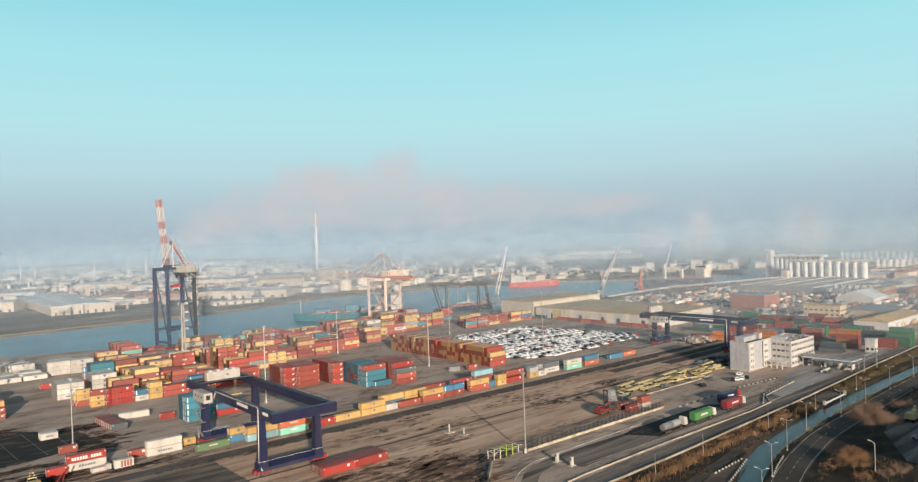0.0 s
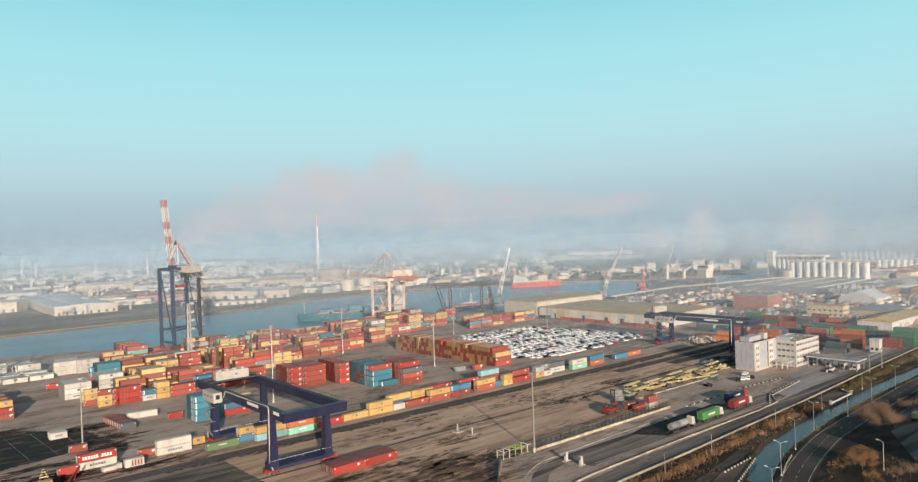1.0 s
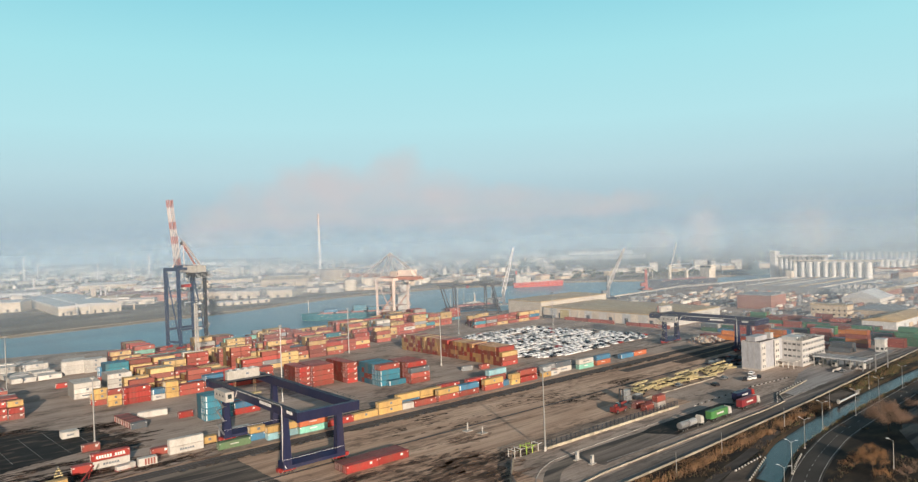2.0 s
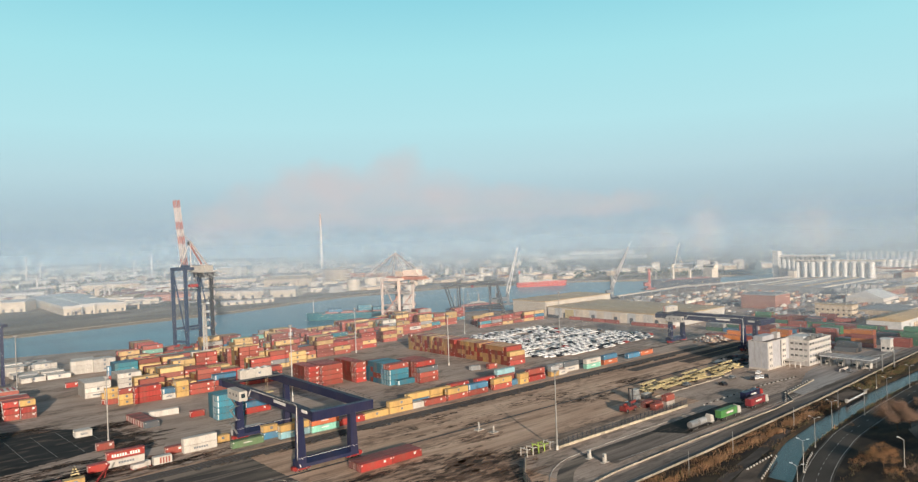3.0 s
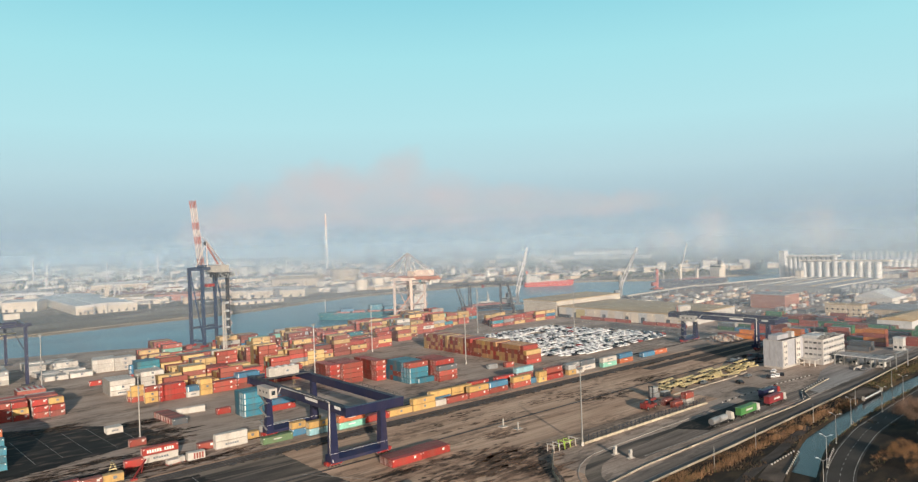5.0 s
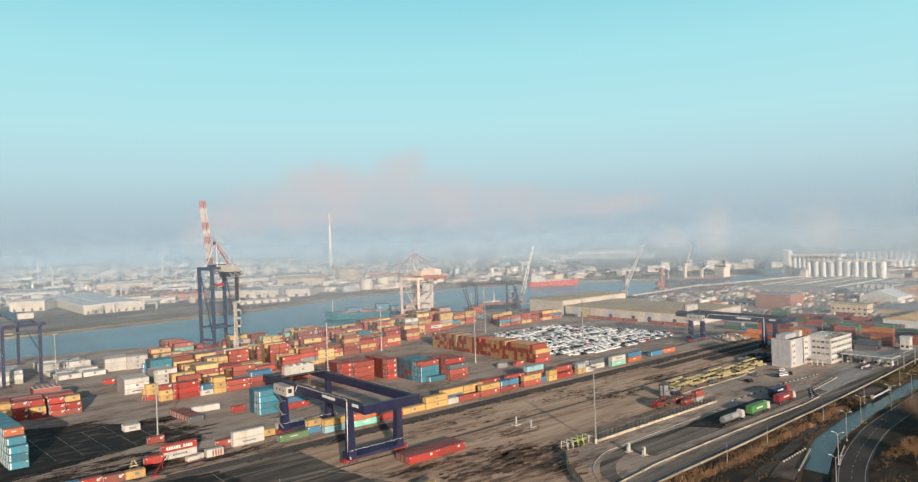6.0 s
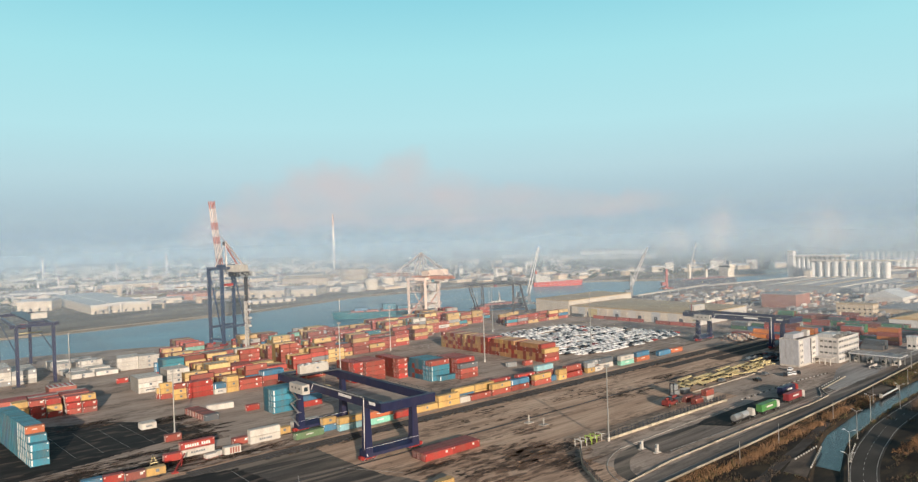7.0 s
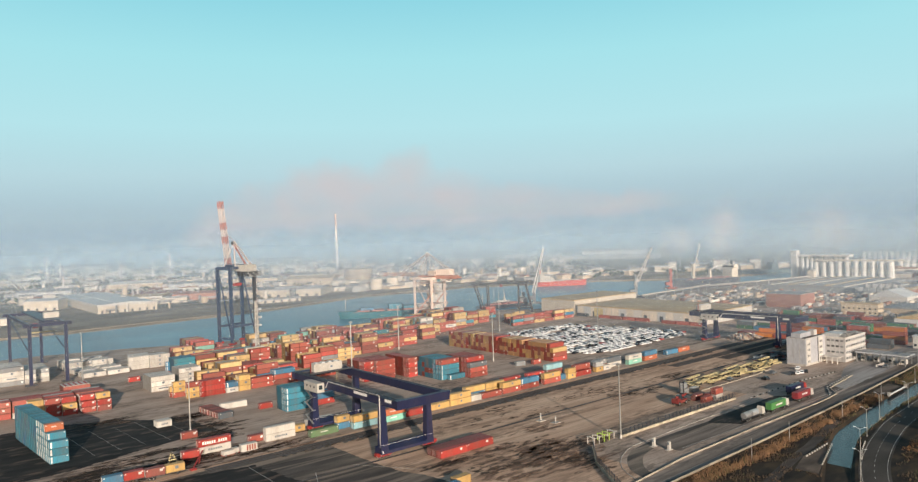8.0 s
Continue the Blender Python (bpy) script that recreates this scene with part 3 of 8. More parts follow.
def sky_mat():
    m, nt, bs = nodes_of("sky_backdrop")
    nt.nodes.remove(bs)
    em = nt.nodes.new("ShaderNodeEmission")
    geo = nt.nodes.new("ShaderNodeNewGeometry")
    sep = nt.nodes.new("ShaderNodeSeparateXYZ")
    nt.links.new(geo.outputs["Position"], sep.inputs[0])
    mr = nt.nodes.new("ShaderNodeMapRange")
    mr.inputs["From Min"].default_value, mr.inputs["From Max"].default_value = -100, 1800
    nt.links.new(sep.outputs["Z"], mr.inputs["Value"])
    base = ramp(nt, mr.outputs[0], [(0.0, (0.33, 0.435, 0.515)), (0.10, (0.335, 0.455, 0.545)), (0.20, (0.41, 0.555, 0.63)), (0.32, (0.48, 0.685, 0.745)),
                                    (0.48, (0.465, 0.775, 0.83)), (0.72, (0.385, 0.765, 0.83)), (1.0, (0.25, 0.65, 0.765))])
    # pale pinkish smoke bank rising from the works and drifting to the right
    cl = ramp(nt, tex_noise(nt, 0.0034, (1, 1, 1.5), "World", 8.0), [(0.36, (0, 0, 0)), (0.62, (1, 1, 1))])
    total = None
    warp = nt.nodes.new("ShaderNodeTexNoise")
    warp.inputs["Scale"].default_value, warp.inputs["Detail"].default_value = 0.006, 6.0
    nt.links.new(geo.outputs["Position"], warp.inputs["Vector"])
    shift = nt.nodes.new("ShaderNodeVectorMath")
    shift.operation = "MULTIPLY_ADD"
    shift.inputs[1].default_value, shift.inputs[2].default_value = (190, 190, 190), (-95, -95, -95)
    nt.links.new(warp.outputs["Color"], shift.inputs[0])
    moved = nt.nodes.new("ShaderNodeVectorMath")
    moved.operation = "ADD"
    nt.links.new(geo.outputs["Position"], moved.inputs[0])
    nt.links.new(shift.outputs[0], moved.inputs[1])
    for centre, wide, tall in SMOKE:
        mp = nt.nodes.new("ShaderNodeVectorMath")
        mp.operation = "SUBTRACT"
        mp.inputs[1].default_value = centre
        nt.links.new(moved.outputs[0], mp.inputs[0])
        sc = nt.nodes.new("ShaderNodeVectorMath")
        sc.operation = "MULTIPLY"
        sc.inputs[1].default_value = (1 / wide, 1 / wide, 1 / tall)
        nt.links.new(mp.outputs[0], sc.inputs[0])
        ln = nt.nodes.new("ShaderNodeVectorMath")
        ln.operation = "LENGTH"
        nt.links.new(sc.outputs[0], ln.inputs[0])
        e = ramp(nt, ln.outputs["Value"], [(0.10, (0.95, 0.95, 0.95)), (0.60, (0.5, 0.5, 0.5)), (1.0, (0, 0, 0))])
        total = e if total is None else mix(nt, 1.0, total, e, "SCREEN")
    fac = mix(nt, 1.0, total, mix(nt, 0.6, cl, (1.0, 1.0, 1.0)), "MULTIPLY")
    fac = mix(nt, 1.0, fac, (0.9, 0.9, 0.9), "MULTIPLY")
    c = mix(nt, fac, base, (0.61, 0.575, 0.59))
    nt.links.new(c, em.inputs["Color"])
    em.inputs["Strength"].default_value = 0.933
    nt.links.new(em.outputs[0], nt.nodes["Material Output"].inputs["Surface"])
    return m


VIEW = math.atan2(0.784, 0.62)          # the camera's view direction on the plan; backdrop and haze sheets centre on it
s = Shape()
N = 48
ring = [(4650 * math.cos(VIEW + radians(-75 + 150 * i / N)), 4650 * math.sin(VIEW + radians(-75 + 150 * i / N))) for i in range(N + 1)]
s.add([(x, y, -60) for x, y in ring] + [(x, y, 2600) for x, y in ring], [(i + 1, i, N + 1 + i, N + 2 + i) for i in range(N)])
structure("sky_backdrop", s, sky_mat(), "pale turquoise winter sky with pinkish smoke haze", "sky")


# upright translucent sheets paint haze over the channel and far bank, thickening with distance
def haze_sheet_mat(name, amount, tint):
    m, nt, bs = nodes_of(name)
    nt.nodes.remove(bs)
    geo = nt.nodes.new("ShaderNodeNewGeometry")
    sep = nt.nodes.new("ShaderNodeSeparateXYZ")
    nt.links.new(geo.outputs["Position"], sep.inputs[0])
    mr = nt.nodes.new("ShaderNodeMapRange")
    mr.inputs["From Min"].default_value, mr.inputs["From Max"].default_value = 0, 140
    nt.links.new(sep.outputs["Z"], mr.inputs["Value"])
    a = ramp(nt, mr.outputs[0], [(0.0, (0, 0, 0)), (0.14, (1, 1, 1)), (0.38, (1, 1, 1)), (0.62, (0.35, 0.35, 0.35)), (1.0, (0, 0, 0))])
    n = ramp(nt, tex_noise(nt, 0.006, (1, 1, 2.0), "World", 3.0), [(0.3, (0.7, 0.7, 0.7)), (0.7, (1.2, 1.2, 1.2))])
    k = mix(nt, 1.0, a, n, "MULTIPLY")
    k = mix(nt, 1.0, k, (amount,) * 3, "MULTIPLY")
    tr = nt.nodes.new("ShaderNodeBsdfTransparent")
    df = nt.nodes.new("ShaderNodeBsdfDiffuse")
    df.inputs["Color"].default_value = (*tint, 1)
    toward = nt.nodes.new("ShaderNodeCombineXYZ")      # fixed normal: the haze sheet is lit alike everywhere
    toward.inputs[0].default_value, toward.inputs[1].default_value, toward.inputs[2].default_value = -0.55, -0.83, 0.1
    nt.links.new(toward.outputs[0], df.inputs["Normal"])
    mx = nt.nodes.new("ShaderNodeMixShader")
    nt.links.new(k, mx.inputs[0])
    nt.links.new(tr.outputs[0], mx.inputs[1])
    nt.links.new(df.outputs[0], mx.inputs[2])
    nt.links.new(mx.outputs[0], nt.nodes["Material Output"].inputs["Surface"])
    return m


# skewed to fit the camera's view: far land at the right is hidden more
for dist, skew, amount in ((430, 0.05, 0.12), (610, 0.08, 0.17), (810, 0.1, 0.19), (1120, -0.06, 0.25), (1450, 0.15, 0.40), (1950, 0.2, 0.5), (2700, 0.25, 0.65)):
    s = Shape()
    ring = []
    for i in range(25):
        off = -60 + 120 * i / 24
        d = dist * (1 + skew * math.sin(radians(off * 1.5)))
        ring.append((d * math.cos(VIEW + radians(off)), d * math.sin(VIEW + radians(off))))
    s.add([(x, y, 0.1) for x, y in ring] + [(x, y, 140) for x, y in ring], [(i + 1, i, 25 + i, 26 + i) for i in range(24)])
    structure("mist_bank", s, haze_sheet_mat("mist", amount, (0.265, 0.335, 0.415) if dist < 1400 else (0.205, 0.325, 0.44)), "upright translucent sheet standing in for bluish distance haze", "mist")


# ---------------------------------------------------------------- shipping containers
W, H = 2.44, 2.59
MESHES = {}


def container_meshes(L, key, fine):
    if (L, key, fine) in MESHES:
        return MESHES[(L, key, fine)]
    s = Shape()
    p = 0.09
    # corner posts, rails and floor
    for x in (0, L - 0.16):
        for y in (0, W - 0.16):
            s.box(x, x + 0.16, y, y + 0.16, 0, H, 1)
    for y in (0, W - 0.1):
        s.box(0.16, L - 0.16, y, y + 0.1, 0, 0.16, 1)
        s.box(0.16, L - 0.16, y, y + 0.1, H - 0.12, H, 1)
    for x in (0, L - 0.12):
        s.box(x, x + 0.12, 0.16, W - 0.16, 0, 0.16, 1)
        s.box(x, x + 0.12, 0.16, W - 0.16, H - 0.14, H, 1)
    s.box(0.1, L - 0.1, 0.1, W - 0.1, 0.1, 0.2, 1)
    # corrugated sides and roof
    n = max(4, int(round(L / (0.42 if fine else 1.5))))
    step = (L - 0.32) / n
    sec = []
    for i in range(n):
        x = 0.16 + i * step
        sec += [(x, 0.03), (x + step * 0.35, 0.03), (x + step * 0.5, 0.07), (x + step * 0.85, 0.07)]
    sec.append((L - 0.16, 0.03))
    m = len(sec)
    for side in (0, 1):
        yy = [d if side == 0 else W - d for _, d in sec]
        v = [(x, y, 0.16) for (x, _), y in zip(sec, yy)] + [(x, y, H - 0.12) for (x, _), y in zip(sec, yy)]
        f = [(i, i + 1, m + i + 1, m + i) if side == 0 else (i + 1, i, m + i, m + i + 1) for i in range(m - 1)]
        s.add(v, f)
    v = [(x, 0.1, H - d * 0.5) for x, d in sec] + [(x, W - 0.1, H - d * 0.5) for x, d in sec]
    s.add(v, [(i, i + 1, m + i + 1, m + i) for i in range(m - 1)])
    s.box(L - 0.1, L - 0.05, 0.16, W - 0.16, 0.16, H - 0.14)
    if key not in ("white", "yellow"):
        for cx in (0.3, L - 0.7):
            s.box(cx, cx + 0.4, 0.0, 0.04, H - 0.62, H - 0.28, 2)
    body = s.mesh("shipping_container", [C[key], FRAMESHADE[key], PALELETTER])
    d = Shape()
    d.box(0.03, 0.08, 0, W / 2 - 0.17, 0.17, H - 0.15)
    for y in (0.25, 0.75):
        d.tube((0.0, y, 0.2), (0.0, y, H - 0.18), 0.035, 5, 1)
    door = d.mesh("door", [C[key], STEEL])
    MESHES[(L, key, fine)] = (body, door)
    return body, door


def marking_mesh(key, L):
    """Company marks as plain shapes on the long side."""
    k = ("mark", key, L)
    if k in MESHES:
        return MESHES[k]
    s = Shape()
    long = L > 8
    mat = PALELETTER
    if key == "white":
        mat = LETTER
        x0 = L * 0.30
        s.comb(x0, 1.0, 6, 0.88 if long else 0.42, 0.6)
    elif key == "yellow":
        mat = LETTER
        s.box(L * 0.48, L * 0.48 + 1.1, 0, 0.02, 1.0, 2.0)
    elif key in ("teal", "blue"):
        s.box(0.35, 0.85, 0, 0.02, 0.3, 2.3)
    elif key in ("rust", "red", "brown"):
        s.box(L * 0.72, L * 0.72 + 0.9, 0, 0.02, 1.3, 2.1)
    elif key in ("green", "olive", "mint", "orange"):
        s.box(L * 0.35, L * 0.35 + 3.2 * (1 if long else 0.5), 0, 0.02, 1.3, 1.7)
    else:
        s.box(L * 0.7, L * 0.7 + 0.8, 0, 0.02, 1.8, 2.2)
    MESHES[k] = s.mesh("company_mark", mat)
    return MESHES[k]


NAMES = dict(rust="oxide-red", red="bright red", brown="brown", yellow="ochre-yellow", orange="orange", blue="blue", teal="teal-blue", sky="pale blue",
             mint="mint-green", green="green", olive="faded green", white="white", grey="grey", slate="dark slate")


def container(x, y, z, key, L=12.19, turn=0.0, group="", fine=None, mark=None, where=""):
    fine = (y < 345) if fine is None else fine
    body, door = container_meshes(L, key, fine)
    size = "forty-foot" if L > 8 else "twenty-foot"
    where = where or ("stacked on another container" if z > 0.5 else "standing on the yard")
    ob = thing("shipping_container", pose(x, y, z, 0, 0, turn), f"{NAMES[key]} corrugated steel {size} shipping container {where}", "container", group, shape=body)
    for yy in (0.17, W / 2):
        part("door", door, None, ob, at=pose(-0.01, yy, 0))
    if mark if mark is not None else RNG.random() < 0.8:
        part("company_mark", marking_mesh(key, L), None, ob, "plain painted company mark", at=pose(0, -0.005, 0))
    return ob


def stack(x, y, keys, L=12.19, group="", turn=0.0, mark=None):
    for i, k in enumerate(keys):
        container(x + RNG.uniform(-0.06, 0.06), y + RNG.uniform(-0.05, 0.05), i * (H + 0.06), k, L, turn, group, mark=mark)


G1 = "containers along the crane rails"
for x, y, L, keys in (
        (38, 260.2, 6.06, ["red"]), (44, 261.5, 12.19, ["white"]), (46.3, 286.6, 6.06, ["rust"]), (63.5, 262.2, 6.06, ["rust"]),
        (68.8, 259.1, 12.19, ["white", "white"]), (81.3, 263.5, 6.06, ["yellow"]), (83.6, 251.3, 12.19, ["olive"]), (90.5, 268, 12.19, ["white"]),
        (96.6, 254, 6.06, ["blue", "yellow"]), (101.6, 249.7, 6.06, ["sky"]), (107.8, 249.5, 6.06, ["sky"]), (114.2, 248.6, 12.19, ["mint", "orange"]),
        (103.5, 266, 12.19, ["yellow"]), (126.8, 249.6, 12.19, ["red"]), (139.1, 250.2, 12.19, ["yellow"]), (151.5, 250, 12.19, ["yellow", "yellow"]), (163.9, 250, 6.06, ["white"]),
        (170.3, 250, 12.19, ["rust"]), (183.6, 250, 12.19, ["rust", "yellow"]), (196, 250, 12.19, ["rust", "blue"]),
        (165.0, 255.5, 12.19, ["blue", "yellow"]), (177.6, 255.5, 12.19, ["yellow", "yellow"]), (190.5, 257.5, 12.19, ["rust", "red"]),
        (206.6, 256.5, 12.19, ["rust", "red"]), (211.8, 250, 12.19, ["rust", "yellow"]), (219.5, 255.5, 12.19, ["rust", "brown", "sky"]),
        (224.3, 251.6, 5.2, ["blue"]), (229.6, 250, 6.06, ["yellow", "yellow"]), (236.4, 250.6, 12.19, ["red"]), (239, 253.4, 12.19, ["rust", "rust"]),
        (252.8, 250.6, 6.06, ["yellow", "grey"]), (259.1, 250.6, 6.06, ["white"]), (255, 254, 12.19, ["rust", "grey"]), (266, 253.5, 12.19, ["white", "slate"]),
        (280.5, 250, 12.19, ["mint", "white"]), (295.9, 250.4, 12.19, ["orange", "blue"]), (319.8, 252, 12.19, ["blue"]), (332.3, 252, 10.0, ["orange"])):
    stack(x, y, keys, 12.19 if L > 8 else 6.06, G1)
s = Shape().comb(1.5, 0.75, 11, 0.84, 0.95, 0.03, 6)
big = container(44.05, 261.45, H + 0.06, "red", 12.19, group=G1, mark=False)
part("company_mark", s, PALELETTER, big, "row of plain white bars in place of lettering")
container(101.6, 249.7, H + 0.06, "yellow", 12.19, group=G1, mark=True)
G2 = "single containers on the open yard"
for x, y, L, k, turn in ((88.6, 310.5, 6.06, "red", 0), (75.4, 324, 12.19, "white", -6), (44.3, 312.6, 6.06, "white", 0), (44.3, 315.2, 6.06, "white", 0),
                         (236.4, 295.5, 7.0, "grey", -14), (246.5, 291.5, 6.06, "rust", 0), (62, 428.7, 6.06, "red", 0), (103.3, 195.0, 12.19, "red", 0), (115.6, 195.2, 12.19, "red", 0),
                         (103.3, 197.6, 12.19, "brown", 0), (115.6, 197.8, 12.19, "brown", 0), (103.3, 200.2, 12.19, "brown", 0), (115.6, 200.4, 12.19, "brown", 0)):
    container(x, y, 0, k, 12.19 if L > 8 else 6.06, turn, G2)
for i in range(8):
    container(68.4 - i * 0.25, 306.5 + i * 2.7, 0, ["slate", "brown", "rust", "brown", "rust", "brown", "brown", "rust"][i], 6.06, group=G2)
G3 = "containers in the stacked blocks"


BACK = []


def block(x, y, rows, keys, high, L=12.19, jitter=0):
    """A block of stacks; the rows behind the two front ones join the common heap."""
    for r in range(rows):
        h = max(1, high - (RNG.randint(0, jitter) if jitter else 0))
        if r > 1:
            BACK.extend((x + RNG.uniform(-0.06, 0.06), y + r * 2.52, i * (H + 0.06), L, keys[RNG.randrange(len(keys))]) for i in range(h))
            continue
        stack(x, y + r * 2.52, [keys[RNG.randrange(len(keys))] for _ in range(h)], L, G3)


block(95.0, 296.6, 4, ["teal"], 4)
block(107.6, 297.6, 3, ["rust", "red", "blue"], 2)
stack(67.4, 366.5, ["rust", "yellow", "yellow"], 6.06, G3)
stack(71.8, 359.6, ["yellow", "yellow", "rust"], 6.06, G3)
stack(66.5, 369.2, ["rust", "yellow"], 6.06, G3)
for r in range(2):
    stack(78.3, 357.7 + r * 2.55, ["red", "red", "red"], 12.19, G3)
    stack(90.8, 357 + r * 2.55, ["white", "blue"], 6.06, G3)
    stack(97.2, 356.4 + r * 2.55, ["yellow", "yellow", "yellow"], 6.06, G3)
    for i, ks in enumerate((["rust", "rust"], ["brown", "rust", "blue"], ["red", "yellow"], ["rust", "rust", "rust"])):
        stack(104 + i * 12.5, 357 + r * 2.55, ks, 12.19, G3)
stack(83.5, 432.5, ["rust", "blue", "blue"], 12.19, G3)
block(159.8, 323.7, 7, ["rust", "rust", "rust", "red"], 4)
block(153.2, 325.5, 7, ["rust", "red"], 4, 6.06)
block(176.4, 317.5, 9, ["rust", "rust", "red"], 4, 6.06)
stack(183.6, 297.6, ["teal", "teal", "teal", "rust"], 12.19, G3)
block(183.6, 300.12, 8, ["teal", "teal", "teal", "teal", "blue", "rust"], 4)
stack(187, 294.9, ["teal"], 12.19, G3)
stack(197.6, 290.5, ["rust", "rust", "slate"], 12.19, G3)
block(197.6, 293.1, 3, ["rust", "rust", "red"], 4)
block(197.6, 301, 4, ["rust"], 4)
# stacks by the second quay crane
for r in range(7):
    x0 = 1.6 - r * 0.22
    stack(x0, 290.2 + r * 2.6, ["teal"] * (3 if r < 1 else 4) + (["orange"] if r == 2 else ["teal"] if r > 2 else []), 6.06, G3, mark=r < 3)
for r, y in enumerate((366, 368.7, 371.4)):
    for i in range(5):
        stack(33 - i * 6.4 - (i > 1) * 1.2, y + i * 1.2, [RNG.choice(["rust", "red", "red", "yellow", "brown"]) for _ in range(2 + (r > 0))], 6.06, G3)
for r in range(4):
    for i in range(4):
        BACK.extend((26 - i * 12.6, 378 + r * 2.6 + i * 1.0, z * (H + 0.06), 12.19, RNG.choice(["red", "rust", "red", "rust", "white"])) for z in range(3))


MARKS = random.Random(23)


def heap(name, cells, keys, label):
    """Many stacked boxes far off, as one joined mesh with recessed panels between posts."""
    s = Shape()
    kinds = sorted(set(keys))
    for x, y, z, LL, *own in cells:
        k = kinds.index(own[0] if own else RNG.choice(keys))
        s.box(x + 0.1, x + LL - 0.1, y + 0.05, y + W - 0.05, z + 0.08, z + H - 0.03, k)
        for px in (x, x + LL - 0.16):
            s.box(px, px + 0.16, y, y + W, z, z + H, k + len(kinds))
        s.box(x + 0.16, x + LL - 0.16, y, y + 0.1, z + H - 0.12, z + H, k + len(kinds))
        s.box(x + 0.16, x + LL - 0.16, y, y + 0.1, z, z + 0.15, k + len(kinds))
        if MARKS.random() < 0.75:
            dark = kinds[k] in ("yellow", "white", "amber")
            px, pw, ph = (x + LL * 0.46, 1.2, 1.1) if dark else (x + LL * MARKS.choice([0.04, 0.72, 0.86]), 1.0, 0.8)
            if kinds[k] == "white" and MARKS.random() < 0.4:
                px, pw, ph = x + LL * 0.3, LL * 0.4, 0.6
            s.box(px, px + pw, y - 0.02, y + 0.05, z + 1.1, z + 1.1 + ph, 2 * len(kinds) + dark)
        if MARKS.random() < 0.16 and kinds[k] in ("rust", "red", "brown"):
            for pz in (0.3, H - 0.65):
                s.box(x - 0.02, x + 0.02, y + 0.2, y + 0.6, z + pz, z + pz + 0.35, 2 * len(kinds))
    return thing(name, Matrix(), label, "container stacks", kind="stuff", shape=s, mats=[I[k] for k in kinds] + [FRAMESHADE[k] for k in kinds] + [PALELETTER, LETTER])


def edge(tab, y):
    for (ya, *a), (yb, *b) in zip(tab, tab[1:]):
        if y <= yb:
            t = max(0, (y - ya) / (yb - ya))
            return [p + (q - p) * t for p, q in zip(a, b)]
    return tab[-1][1:]


heap("rear_block_containers", BACK, ["rust", "red", "teal", "blue", "white", "slate", "yellow"], "red and teal containers in the rear rows of the blocks")
BACK2 = [(24.3, 397.6 + r * 2.5, z * (H + 0.06), 12.19, "rust") for r in range(4) for z in range(3)]
heap("roofed_container_stacks", BACK2, ["rust"], "oxide-red containers stacked under a striped roof")
# the long checkered block, seen on its door ends
cells = []
for r in range(38):
    for z in range(4 if r % 9 else 3):
        cells.append((260.2 - 0.03 * r + MARKS.uniform(-0.15, 0.15), 289 + r * 2.56, z * (H + 0.01), 12.19, MARKS.choice(["rust"] * 6 + ["amber"] * 6 + ["yellow"] * 2 + ["red"] * 3)))
heap("checkered_container_block", cells, ["rust", "rust", "red", "amber", "amber", "rust", "yellow"], "long block of red and yellow containers stacked four high")
cells = [(1.6 - r * 0.22, 290.2 + r * 2.6, z * (H + 0.01), 6.06) for r in range(7, 20) for z in range(5)]
s = Shape().box(0, 11.5, 0, 9.5, 0, 0.25)
roof = thing("striped_roof", pose(24.5, 397.5, 8.0), "white sheet roof with broad red stripes on container stacks", "roof", shape=s, mats=C["white"])
for i in range(5):
    xa = 0.6 + i * 2.3
    part("stripe", Shape().hexa([(xa, 0.1, 0.252), (min(xa + 1.1, 11.4), 0.1, 0.252), (min(xa + 1.1, 11.4), 9.4, 0.252), (xa, 9.4, 0.252),
                                 (xa, 0.1, 0.27), (min(xa + 1.1, 11.4), 0.1, 0.27), (min(xa + 1.1, 11.4), 9.4, 0.27), (xa, 9.4, 0.27)]), C["red"], roof, "red painted stripe")
heap("teal_container_block", cells, ["teal", "teal", "blue"], "long block of teal twenty-foot containers stacked five high")
cells = [(63.3 + i * 18.4, 390 + r * 2.55 + i * 13.5, z * (H + 0.01), 12.19) for i in range(2) for r in range(6 - i) for z in range(3)]
heap("white_container_block", cells, ["white"], "white containers stacked three high at the block's end")
cells = [(85.5, 424 + r * 2.6, z * (H + 0.01), 12.19) for r in range(4) for z in range(4)]
heap("blue_container_block", cells, ["teal", "blue"], "bright blue containers stacked four high behind the white ones")
cells = []
TAB = [(366, 104, 150), (385, 92, 160), (390, 98.5, 180), (417, 98.5, 268), (440, 98.5, 300), (450, 100, 332), (465, 104, 372), (482, 112, 396), (502, 124, 410)]
y, row = 366.0, 0
tone = "rust"
QUAYTONES = ["rust"] * 15 + ["red"] * 4 + ["brown"] * 4 + ["yellow"] * 15 + ["blue", "blue", "teal", "white", "white", "white", "grey", "mint", "mint", "teal"]
